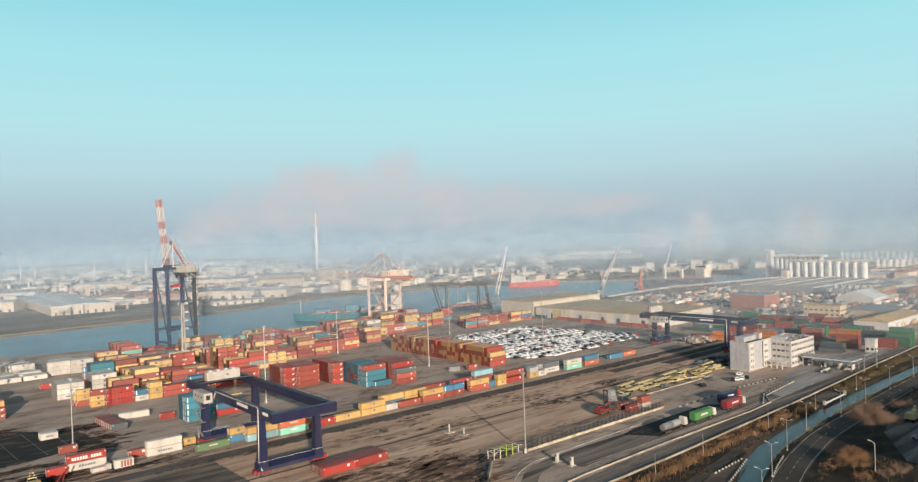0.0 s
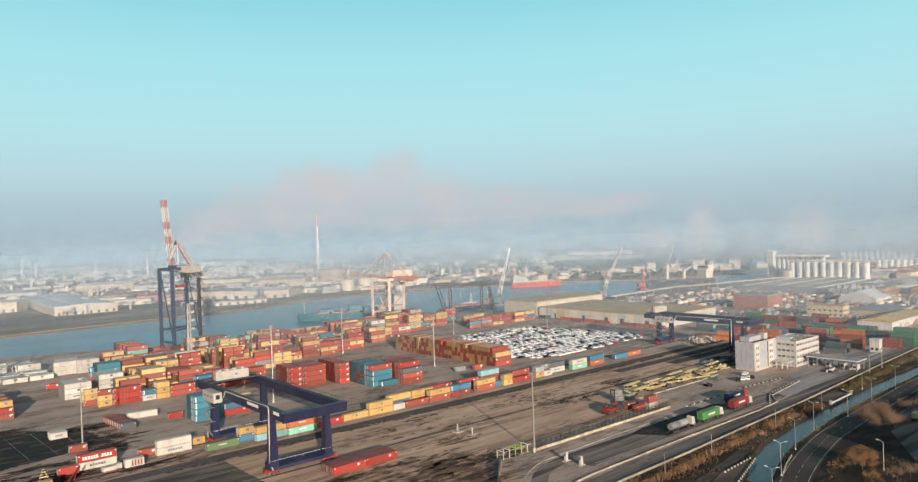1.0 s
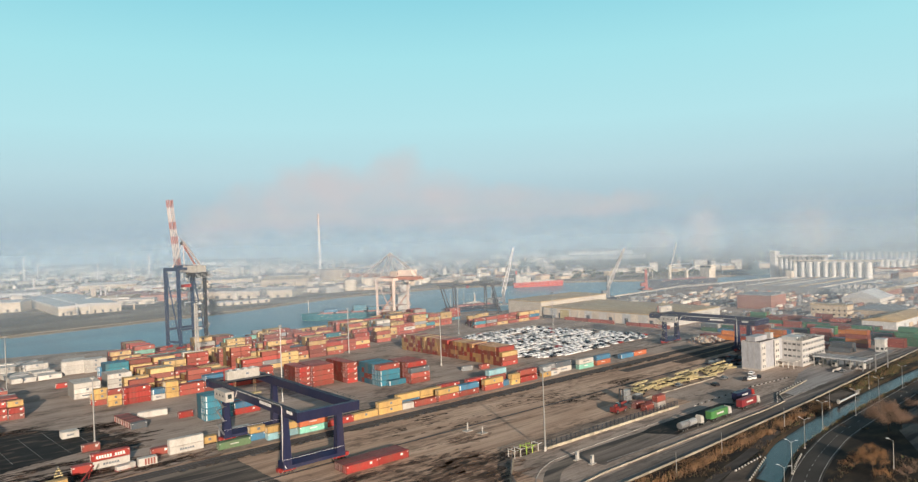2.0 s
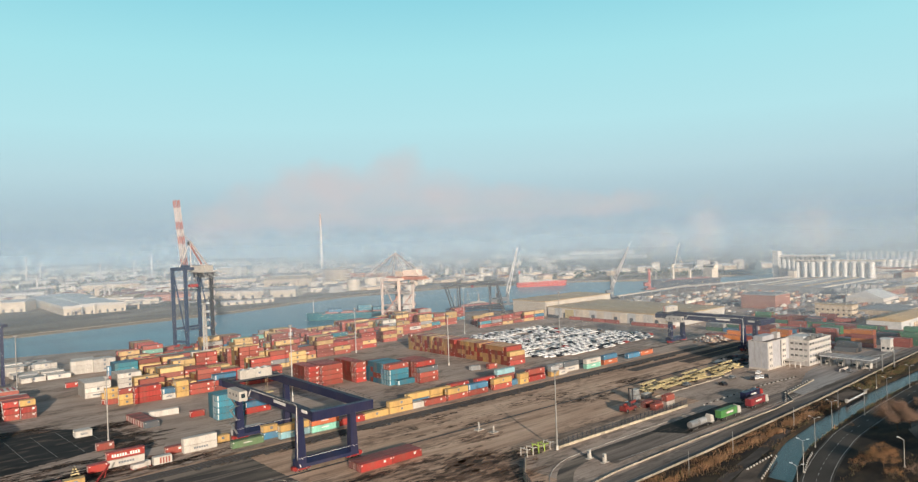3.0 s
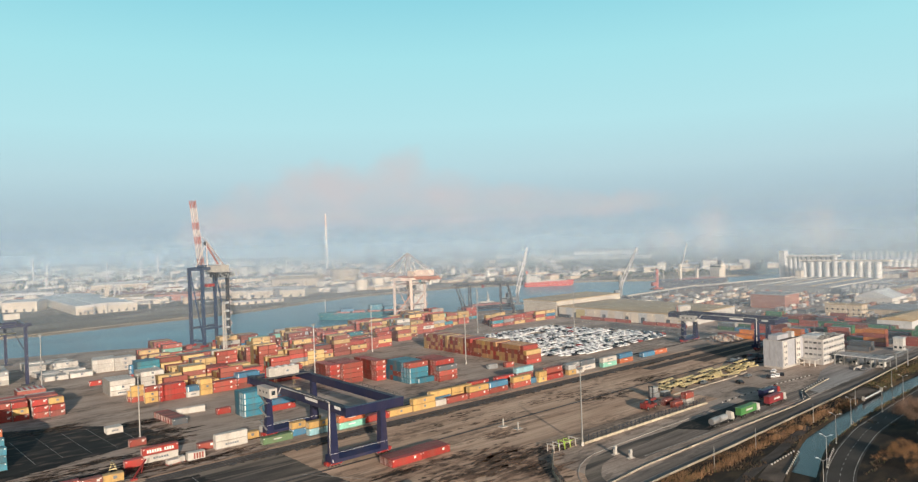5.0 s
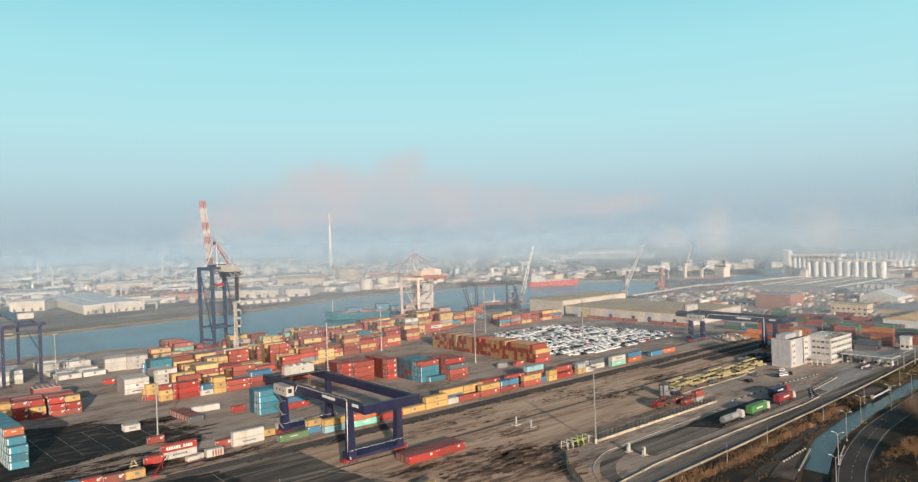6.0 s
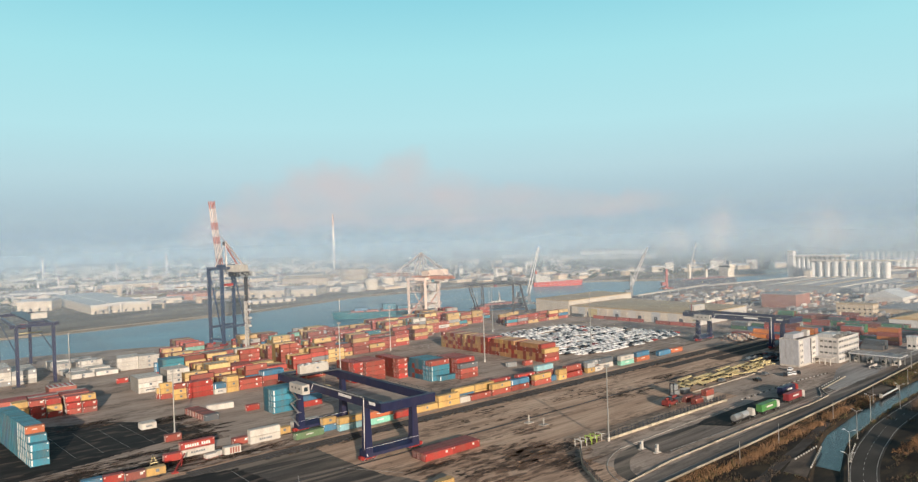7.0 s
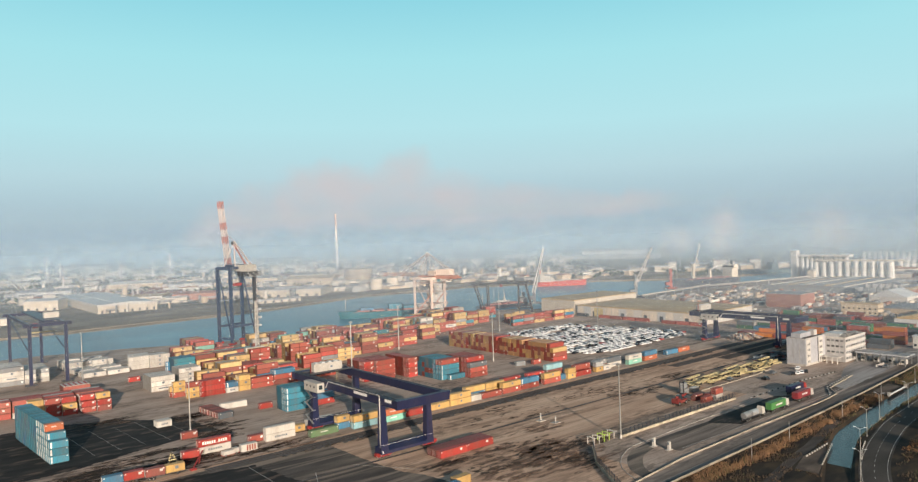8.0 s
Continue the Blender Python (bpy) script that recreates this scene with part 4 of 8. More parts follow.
while y < 500:
    xl, xr = edge(TAB, y)
    base = 3.5 if y < 400 else 4.0
    for bay in range(int((xl - 60) / 12.75), int((xr - 60) / 12.75)):
        x = 60 + bay * 12.75
        if bay % 9 == 6 or (y > 484 and 120 < x < 190):
            continue                                  # lanes between the bays
        lift = noise.noise(Vector((bay * 0.83, (row // 5) * 1.7, 3.0))) * 3.2
        hgt = max(0, min(5, int(round(base + lift + RNG.choice([-1, 0, 0, 0, -1])))))
        if RNG.random() < 0.55:
            tone = RNG.choice(QUAYTONES[:38])
        twin = RNG.random() < 0.18
        for i in range(hgt):
            k = tone if RNG.random() < 0.5 else RNG.choice(QUAYTONES)
            cells += [(x + 6.13 * q, y, i * (H + 0.01), 6.06, k) for q in (0, 1)] if twin else [(x + RNG.uniform(-0.1, 0.1), y, i * (H + 0.01), 12.19, k)]
    row += 1
    y += 2.6 if row % 5 else 9.0
y, row = 424.0, 0
while y < 448:
    x = 357 + (y - 424) * 0.5
    while x < 425 + (y - 424) * 0.3:
        cells += [(x, y, i * (H + 0.01), 12.19, RNG.choice(QUAYTONES)) for i in range(RNG.choice([0, 1, 2, 2, 3]))]
        x += 12.6
    row += 1
    y += 2.6 if row % 4 else 10
heap("stacked_containers", cells, QUAYTONES, "dense rows of red, yellow and blue containers by the quay")
cells = []
for r in range(14):
    for i in range(2):
        cells += [(46 + i * 12.9 - r * 0.4 + (i == 1) * (r % 3) * 0.8, 464 + r * 2.7 + (r // 4) * 5.5, z * H, 12.19) for z in range(1 if r < 8 else 2)]
cells += [(72 + r * 0.6, 470 + r * 2.6, z * H, 12.19, "white") for r in range(6) for z in range(3)]
for r in range(9):
    for i in range(2):
        cells += [(5 + i * 12.4, 472 + r * 2.7, z * H, 12.19) for z in range(4 if i == 0 else 3)]
cells += [(84 - r * 0.3, 468 + r * 2.6, z * H, 12.19, "white") for r in range(7) for z in range(2 + (r < 4))]
heap("white_refrigerated_containers", cells, ["white", "white", "white", "white", "white", "white", "grey"], "rows of white refrigerated containers behind the stacks")
def cross_heap(name, cells, label):
    """Stacked boxes whose long sides run across the rails, as one joined mesh."""
    s = Shape()
    kinds = sorted(set(c[3] for c in cells))
    for x, y, z, key in cells:
        k = kinds.index(key)
        s.box(x + 0.05, x + W - 0.05, y + 0.1, y + 12.09, z + 0.08, z + H - 0.03, k)
        for py in (y, y + 12.03):
            s.box(x, x + W, py, py + 0.16, z, z + H, k + len(kinds))
        s.box(x, x + 0.1, y + 0.16, y + 12.03, z + H - 0.12, z + H, k + len(kinds))
        s.box(x, x + 0.1, y + 0.16, y + 12.03, z, z + 0.15, k + len(kinds))
    return thing(name, Matrix(), label, "container stacks", kind="stuff", shape=s, mats=[I[k] for k in kinds] + [FRAMESHADE[k] for k in kinds])


GATETONES = ["green"] * 6 + ["rust"] * 5 + ["red", "brown", "brown", "brown", "orange", "blue", "blue", "grey", "slate", "slate", "slate", "white"]
cells = []
for col, x in enumerate((419, 428, 448, 466, 474.5, 494, 512, 520.5, 542)):
    for slot in range(9):
        y = 160 + slot * 12.7 + (col % 3) * 2.0
        if x < 445 and (y > 250 or y < 186) or slot == 4 and col % 2 or y < 205 and x > 505:
            continue
        tone, tall = RNG.choice(GATETONES), RNG.choice([1, 1, 2, 2, 2, 3] if x > 440 else [1, 1, 1, 2])
        if slot == 7 or RNG.random() < 0.12:
            tall = 1
        for deep in range(3):
            if RNG.random() < 0.15:
                continue
            for z in range(max(1, tall - RNG.choice([0, 0, 1]))):
                cells.append((x + deep * 2.56, y + RNG.uniform(-0.15, 0.15), z * (H + 0.02), tone if RNG.random() < 0.45 else RNG.choice(GATETONES)))
for x, y, keys in ((428, 208.5, ["rust", "orange", "orange"]), (437, 163.0, ["rust", "orange", "rust", "orange"]), (463, 191.5, ["rust", "green", "green"]), (459, 143, ["green", "green", "green"]),
                   (463, 143, ["green", "green", "green", "green"]), (450, 148, ["rust", "rust"]), (415, 164, ["slate"]), (418, 164, ["slate", "slate"]), (423, 176, ["rust"])):
    cells += [(x + d * 2.56, y, z * (H + 0.02), k) for d in range(2) for z, k in enumerate(keys)]
cross_heap("mixed_container_rows", cells, "rows of green, red and orange containers beyond the gate")
cells = [(440 + RNG.uniform(-0.5, 0.5), 300 + i * 12.8, 0, RNG.choice(["rust", "brown", "rust", "red", "slate", "blue"])) for i in range(10) if i % 5 != 3]
cross_heap("shed_front_containers", cells, "single row of dull red containers along the shed wall")


# ---------------------------------------------------------------- rail-mounted gantry cranes
def gantry_crane(at, label, D=19.5, Z=19.6, rear=66):
    """Two box girders on four tapered legs; x along the rails, y across them, origin at the near right leg."""
    c = thing("gantry_crane", at, label, "crane", "rail-mounted gantry cranes")
    S = 50.0
    for x in (0, D):
        g = Shape().box(x - 0.85, x + 0.85, -11, rear, Z - 0.9, Z + 2.1)
        gi = part("girder", g, NAVY, c)
        r = Shape()
        side = -1.35 if x == 0 else 1.35
        for k in range(int((rear + 14) / 4)):
            r.beam((x + side, -10 + k * 4, Z + 1.9), (x + side, -10 + k * 4, Z + 3.0), 0.07)
        r.beam((x + side, -10, Z + 3.0), (x + side, rear, Z + 3.0), 0.08)
        r.beam((x + side, -10, Z + 2.5), (x + side, rear, Z + 2.5), 0.06)
        part("handrail", r, DARKSTEEL, gi)
        wkw = Shape().box(min(x + side, x + side * 0.55), max(x + side, x + side * 0.55), -10, rear, Z + 1.85, Z + 1.95)
        part("walkway", wkw, DARKSTEEL, gi)
        rail = Shape().box(x - 0.08, x + 0.08, -9, rear - 2, Z + 2.1, Z + 2.25)
        part("trolley_rail", rail, DARKSTEEL, gi)
    for y, h in ((-11.2, 3.1), (rear - 0.5, 2.9)):
        e = Shape().hexa([(-1.4, y - 0.5, Z - 0.9), (D + 1.4, y - 0.5, Z - 0.9), (D + 1.4, y + 0.8, Z - 0.9), (-1.4, y + 0.8, Z - 0.9),
                          (-1.4, y - 0.8, Z - 0.9 + h), (D + 1.4, y - 0.8, Z - 0.9 + h), (D + 1.4, y + 0.8, Z - 0.9 + h), (-1.4, y + 0.8, Z - 0.9 + h)])
        part("end_tie", e, NAVY, c)
    for y in (0, S):
        b = Shape().hexa([(-1.5, y - 1.5, 1.6), (D + 1.5, y - 1.5, 1.6), (D + 1.5, y + 2.9, 1.6), (-1.5, y + 2.9, 1.6), (-1.5, y - 1.3, 2.6), (D + 1.5, y - 1.3, 2.6), (D + 1.5, y + 2.7, 3.9), (-1.5, y + 2.7, 3.9)])
        sb = part("sill_beam", b, NAVY, c)
        part("handrail", Shape().beam((-1.5, y - 1.25, 4.75), (D + 1.5, y - 1.25, 4.75), 0.07).beam((0, y - 1.25, 4.2), (0, y - 1.25, 4.75), 0.06)
             .beam((D / 2, y - 1.25, 4.2), (D / 2, y - 1.25, 4.75), 0.06).beam((D, y - 1.25, 4.2), (D, y - 1.25, 4.75), 0.06), PALELETTER, sb, "thin white guard rail")
        for x in (0, D):
            lg = Shape().beam((x, y, 2.4), (x, y, Z + 0.2), 3.0, 2.6, w2=1.7, h2=2.0)
            part("leg", lg, NAVY, c)
            bg = Shape().hexa([(x - 2.6, y - 0.6, 0.75), (x + 2.6, y - 0.6, 0.75), (x + 2.6, y + 0.6, 0.75), (x - 2.6, y + 0.6, 0.75),
                               (x - 1.2, y - 0.6, 2.1), (x + 1.2, y - 0.6, 2.1), (x + 1.2, y + 0.6, 2.1), (x - 1.2, y + 0.6, 2.1)])
            bo = part("bogie", bg, BOGIE, c, "signal-red wheel bogie")
            for k in (-2.0, -0.7, 0.7, 2.0):
                part("wheel", Shape().tube((x + k, y - 0.35, 0.62), (x + k, y + 0.35, 0.62), 0.45, 12), DARKSTEEL, bo)
            for q in (-1, 1):
                part("buffer", Shape().box(x + q * 2.7 - 0.5, x + q * 2.7 + 0.5, y - 0.8, y + 0.8, 1.0, 2.2), BOGIE, bo)
                part("rail_guard", Shape().beam((x + q * 2.4, y - 0.95, 0.3), (x + q * 0.9, y - 0.95, 1.9), 0.13).beam((x + q * 2.4, y - 0.95, 0.3), (x + q * 3.4, y - 0.95, 1.6), 0.13), STEEL, bo, "white painted guard")
    # equipment houses
    h1 = Shape().box(-4.2, -1.1, 39, 50, Z - 2.4, Z + 1.2)
    eh = part("electrical_house", h1, C["white"], c, "white sheet-metal electrical house")
    part("window", Shape().box(-3.4, -1.9, 38.96, 39.0, Z - 1.2, Z + 0.4), GLASS, eh)
    for k in range(3):
        part("vent", Shape().box(-4.24, -4.2, 41 + k * 3, 42 + k * 3, Z - 0.8, Z), DARKSTEEL, eh)
    h2 = Shape().box(2.5, 15.5, 54, 57.4, Z + 2.4, Z + 5.9)
    mh = part("machinery_house", h2, C["white"], c, "white machinery house on the trolley")
    for k in range(4):
        part("roof_vent", Shape().box(3.6 + k * 3, 4.9 + k * 3, 54.8, 56.6, Z + 5.9, Z + 6.3), PANELGREY, mh)
    part("logo", Shape().box(10, 11, 53.97, 54, Z + 3.8, Z + 4.6), LETTER, mh)
    tf = Shape()
    for y in (52.5, 58.8):
        tf.box(-0.6, D + 0.6, y - 0.4, y + 0.4, Z + 2.25, Z + 2.8)
    for x in (2.5, 9, 15.5):
        tf.box(x - 0.25, x + 0.25, 52.5, 58.8, Z + 2.3, Z + 2.7)
    part("trolley_frame", tf, DARKSTEEL, c)
    sp = Shape().box(4, 16.2, 54.6, 57.0, Z - 4.5, Z - 4.0)
    for x in (6, 14):
        for y in (55, 56.6):
            sp.tube((x, y, Z - 4), (x, y, Z + 2.4), 0.05, 5)
    part("spreader", sp, YMARK, c, "yellow hoist spreader on ropes")
    part("beacon_mast", Shape().beam((1.8, 55.5, Z + 2.4), (1.8, 55.5, Z + 7.2), 0.35), BOGIE, c, "red beacon mast")
    # white cable duct down the near right leg, stairs on the near left leg
    d = Shape()
    path = [(-1.0, 38.0, Z - 0.6), (-1.0, 36.0, Z + 2.0), (-1.0, 1.0, Z + 2.35), (-1.05, -0.4, Z + 2.2), (-1.3, -0.5, 4.2), (-0.8, -1.6, 2.0)]
    for a, b in zip(path, path[1:]):
        d.tube(a, b, 0.17, 6)
    part("cable_duct", d, PALELETTER, c, "white cable duct along the girder and leg")
    for k in range(6):
        z0 = 3.6 + k * 2.6
        a, b = (-2.2, S - 3.0), (-2.2, S + 3.0)
        if k % 2:
            a, b = b, a
        fl = part("stair_flight", Shape().beam((*a, z0), (*b, z0 + 2.6), 0.7, 0.12), STEEL, c, "zigzag steel stair flight")
        part("handrail", Shape().beam((a[0] - 0.4, a[1], z0 + 1.0), (b[0] - 0.4, b[1], z0 + 3.6), 0.06), STEEL, fl)
        part("landing", Shape().box(-2.7, -1.0, b[1] - 0.5, b[1] + 0.5, z0 + 2.5, z0 + 2.62), STEEL, fl)
    part("name_board", Shape().box(-0.92, -0.86, 8, 17, Z + 0.5, Z + 1.5), PALELETTER, c, "white board with plain lettering bar")
    part("name_board", Shape().box(-0.92, -0.86, -7.5, -3.5, Z + 0.6, Z + 1.7), PALELETTER, c, "white board with plain lettering bar")
    return c


gantry_crane(pose(90.2, 210.5, 0), "navy-blue rail gantry crane with white houses over the container row")
gantry_crane(pose(381.0, 213.5, 0, 0, 0, 0), "navy-blue rail gantry crane standing over far rail tracks", 14.0, 17.4, 60)


# ---------------------------------------------------------------- quay cranes
def quay_crane(at, label, paint_leg, paint_boom, paint_boom2, up, Z, top, span=24.0, gauge=24.0, stout=1.9, drop=0.0, bands=(1, 3, 5, 7)):
    c = thing("quay_crane", at, label, "crane", "ship-to-shore quay cranes")
    for x in (0, span):
        for y in (0, gauge):
            part("leg", Shape().beam((x, y, 1.6), (x, y, Z), stout, stout, w2=stout * 1.1, h2=stout * 1.1), DARKSTEEL if up and x and not y else paint_leg, c)
            bo = part("bogie", Shape().box(x - 3.5, x + 3.5, y - 0.7, y + 0.7, 0.5, 2.0), BOGIE, c)
            for k in (-2.6, -0.9, 0.9, 2.6):
                part("wheel", Shape().tube((x + k, y - 0.4, 0.5), (x + k, y + 0.4, 0.5), 0.5, 10), DARKSTEEL, bo)
        part("portal_beam", Shape().box(x - 0.85, x + 0.85, -0.5, gauge + 0.5, Z - 2.0, Z + 0.4), paint_leg, c)
        part("sill_beam", Shape().box(x - 0.7, x + 0.7, 0, gauge, 4.0, 5.6), paint_leg, c)
        part("diagonal_brace", Shape().beam((x, 1, 6), (x, gauge - 1, Z - 3), 0.7), paint_leg, c)
    for y in (0, gauge):
        part("cross_beam", Shape().box(0, span, y - 0.8, y + 0.8, Z * 0.22, Z * 0.22 + 1.6), paint_leg, c)
        part("top_beam", Shape().box(0, span, y - 0.8, y + 0.8, Z - 1.6, Z + 0.4), paint_leg, c)
    xm = span / 2
    # landward girder and machinery house
    for x in (xm - 3, xm + 3):
        part("back_girder", Shape().box(x - 0.4, x + 0.4, -22 + drop * 2, gauge + 2, Z + 0.4, Z + 1.8), paint_boom if not up else paint_leg, c)
    mh = part("machinery_house", Shape().box(xm - 4, xm + 4, -16 + drop * 0.8, -1 + drop * 0.8, Z + 2.4 - drop, Z + 7.5 - drop), C["white"] if paint_leg is not CREAM else CREAM, c, "pale machinery house")
    for k in range(3):
        part("roof_vent", Shape().box(xm - 3 + k * 2.2, xm - 1.8 + k * 2.2, -13 + drop * 0.8, -10 + drop * 0.8, Z + 7.5 - drop, Z + 8.3 - drop), PANELGREY, mh)
    ap = (xm, gauge * 0.55, top)
    fr = Shape()
    for x in (xm - 5, xm + 5):
        fr.beam((x, gauge, Z + 0.4), (xm, ap[1], top), stout * 0.45 if not up else 0.55)
        fr.beam((x, gauge * 0.1, Z + 0.4), (xm, ap[1], top), stout * 0.36 if not up else 0.45)
    part("apex_frame", fr, paint_boom2, c)
    part("back_stay", Shape().beam(ap, (xm, -24 + drop * 2.4, Z + 2.0), 0.4 + drop * 0.08), paint_boom2, c)
    if up:
        clutter = Shape()
        for k in range(9):
            clutter.beam((xm - 5 + k * 1.5, -13, Z - 4.2 - (k % 3)), (xm - 5.5 + k * 1.6, 8, Z - 2.6 - (k % 2) * 2), 0.3)
            clutter.box(xm - 5 + k * 1.4, xm - 4.0 + k * 1.4, -12 + (k * 5) % 17, -10.2 + (k * 5) % 17, Z - 6.6 - k % 2, Z - 4.0)
        part("service_gantry", clutter, DARKSTEEL, c, "dark walkways and cable gear under the house")
        pale = Shape()
        for k in range(8):
            pale.beam((xm - 6 + k * 1.7, -13.5, Z - 3.4), (xm - 5 + k * 1.7, -13.5, Z - 7.2), 0.22)
            pale.box(xm - 6 + k * 1.7, xm - 5.1 + k * 1.7, -13.4, -12.2, Z - 5.4 - (k % 3), Z - 4.4 - (k % 3))
        pale.beam((xm - 7, -13.6, Z - 3.4), (xm + 7.4, -13.6, Z - 3.4), 0.3).beam((xm - 7, -13.6, Z - 7.4), (xm + 7.4, -13.6, Z - 7.4), 0.3)
        part("cable_carrier", pale, STEEL, c, "pale steel cable carrier frame")
        part("boom_strut", Shape().beam((xm, gauge * 0.62, Z + 18), (xm + 2.5, -2, Z + 1.0), 1.2, 1.0), PINKRED, c, "reddish slanting boom strut")
        part("rope_sheave", Shape().tube((xm - 1, gauge * 0.62, Z + 18), (xm + 1, gauge * 0.62, Z + 18), 1.5, 10), DARKSTEEL, c)
        part("trolley", Shape().box(xm - 3, xm + 3, gauge * 0.3, gauge * 0.3 + 4, Z - 14.5, Z - 12.5), BOGIE, c, "red hoist trolley")
        part("hoist_ropes", Shape().tube((xm - 2, gauge * 0.4, Z - 12.5), (xm - 2, gauge * 0.4, Z), 0.1, 5).tube((xm + 2, gauge * 0.4, Z - 12.5), (xm + 2, gauge * 0.4, Z), 0.1, 5), DARKSTEEL, c)
    if not up:
        for q in (-4, 4):
            part("stay", Shape().beam(ap, (xm + q, gauge + 22, Z + 2.0), 0.5), paint_boom2, c)
            part("stay", Shape().beam(ap, (xm + q, -20, Z + 2.0), 0.5), paint_boom2, c)
        dh = part("drive_house", Shape().box(xm - 6, xm + 6, -1, 7, Z + 1.9, Z + 6.4), paint_leg, c, "broad cream drive house")
        for k in range(3):
            part("window", Shape().box(xm - 5 + k * 3.6, xm - 3.4 + k * 3.6, -1.04, -1, Z + 3.4, Z + 4.8), GLASS, dh)
        for zf in (0.38, 0.66, 0.86):
            pf = part("mid_platform", Shape().box(-0.5, span + 0.5, -1.2, gauge + 1.2, Z * zf, Z * zf + 0.35), paint_leg, c)
            part("guard_rail", Shape().beam((-0.5, -1.2, Z * zf + 1.3), (span + 0.5, -1.2, Z * zf + 1.3), 0.16).beam((-0.5, -1.2, Z * zf + 1.3), (-0.5, gauge + 1.2, Z * zf + 1.3), 0.16), paint_boom, pf)
        for x in (0, span):
            part("diagonal_brace", Shape().beam((x, gauge - 1, 6), (x, 1, Z * 0.62), 0.7), paint_boom, c)
        for y in (0, gauge):
            part("diagonal_brace", Shape().beam((0, y, Z * 0.62), (span, y, Z - 2), 0.6).beam((span, y, Z * 0.62), (0, y, Z - 2), 0.6), paint_boom2, c)
        for q in (-3.6, 3.6):
            lg = part("land_girder", Shape().box(xm + q - 0.45, xm + q + 0.45, -24, -1, Z - 0.9, Z + 0.5), paint_boom, c, "faded red landward girder")
            part("guard_rail", Shape().beam((xm + q, -24, Z + 1.6), (xm + q, -1, Z + 1.6), 0.14).beam((xm + q, -24, Z + 0.5), (xm + q, -24, Z + 1.6), 0.14).beam((xm + q, -12, Z + 0.5), (xm + q, -12, Z + 1.6), 0.14), paint_boom2, lg)
        cross = Shape()
        for k in range(6):
            cross.beam((xm - 3.6, -23.5 + k * 4.2, Z - 0.2), (xm + 3.6, -21.5 + k * 4.2, Z - 0.2), 0.4)
        part("girder_bracing", cross, paint_boom, c)
        part("trolley", Shape().box(xm - 3, xm + 3, -12, -7, Z - 3.0, Z - 1.5), paint_boom2, c)
    # boom: lattice of chords and braces, raised or level
    hinge = Vector((xm, gauge + 2, Z + 1.4))
    L = 50.0
    d = Vector((0, math.cos(radians(82)), math.sin(radians(82)))) if up else Vector((0, 1, 0))
    n = Vector((0, -d.z, d.y))
    bays = 9
    for k in range(bays):
        b = Shape()
        for x in (-1.7, 1.7):
            a0, a1 = hinge + d * (L * k / bays) + Vector((x, 0, 0)), hinge + d * (L * (k + 1) / bays) + Vector((x, 0, 0))
            b.beam(a0, a1, 0.6)
            b.beam(a0 + n * 2.4, a1 + n * 2.4, 0.5)
            b.beam(a0, a1 + n * 2.4, 0.35)
            b.beam(a0, a0 + n * 2.4, 0.35)
        b.beam(hinge + d * (L * k / bays) + Vector((-1.7, 0, 0)), hinge + d * (L * k / bays) + Vector((1.7, 0, 0)), 0.45)
        b.beam(hinge + d * (L * k / bays) + Vector((-1.7, 0, 0)) + n * 2.4, hinge + d * (L * (k + 1) / bays) + Vector((1.7, 0, 0)) + n * 2.4, 0.35)
        part("boom_section", b, paint_boom if k in bands else paint_boom2, c)
    part("fore_stay", Shape().beam(ap, hinge + d * L * 0.55, 0.35), paint_boom2, c)
    part("operator_cabin", Shape().box(xm - 1.2, xm + 1.2, gauge - 3, gauge, Z - 3.4, Z - 0.8), C["white"], c)
    for k in range(int(Z / 4) - 1):
        z0 = 3 + k * 4
        a, b = (-1.8, 1.8) if k % 2 else (1.8, -1.8)
        fl = part("stair_flight", Shape().beam((span + 1.6, a, z0), (span + 1.6, b, z0 + 4), 1.0, 0.5), BOOMWHITE, c, "zigzag white steel stair flight")
        part("landing", Shape().box(span + 0.6, span + 2.2, b - 0.6, b + 0.6, z0 + 3.9, z0 + 4.15), BOOMWHITE, fl)
    return c


quay_crane(pose(156.5, 517.8, 0, 0, 0, 20), "tall blue quay crane with raised red and white boom", STSBLUE, PINKRED, BOOMWHITE, True, 58.5, 78.0, 23.0, 14.0, 1.9, 6.0, (0, 3, 5, 8))
quay_crane(pose(337, 508, 0, 0, 0, 14), "cream quay crane with lowered reddish boom over a ship", CREAM, PALEPINK, BOOMWHITE, False, 39.0, 62.0, 19.0, 20.0, 1.6)


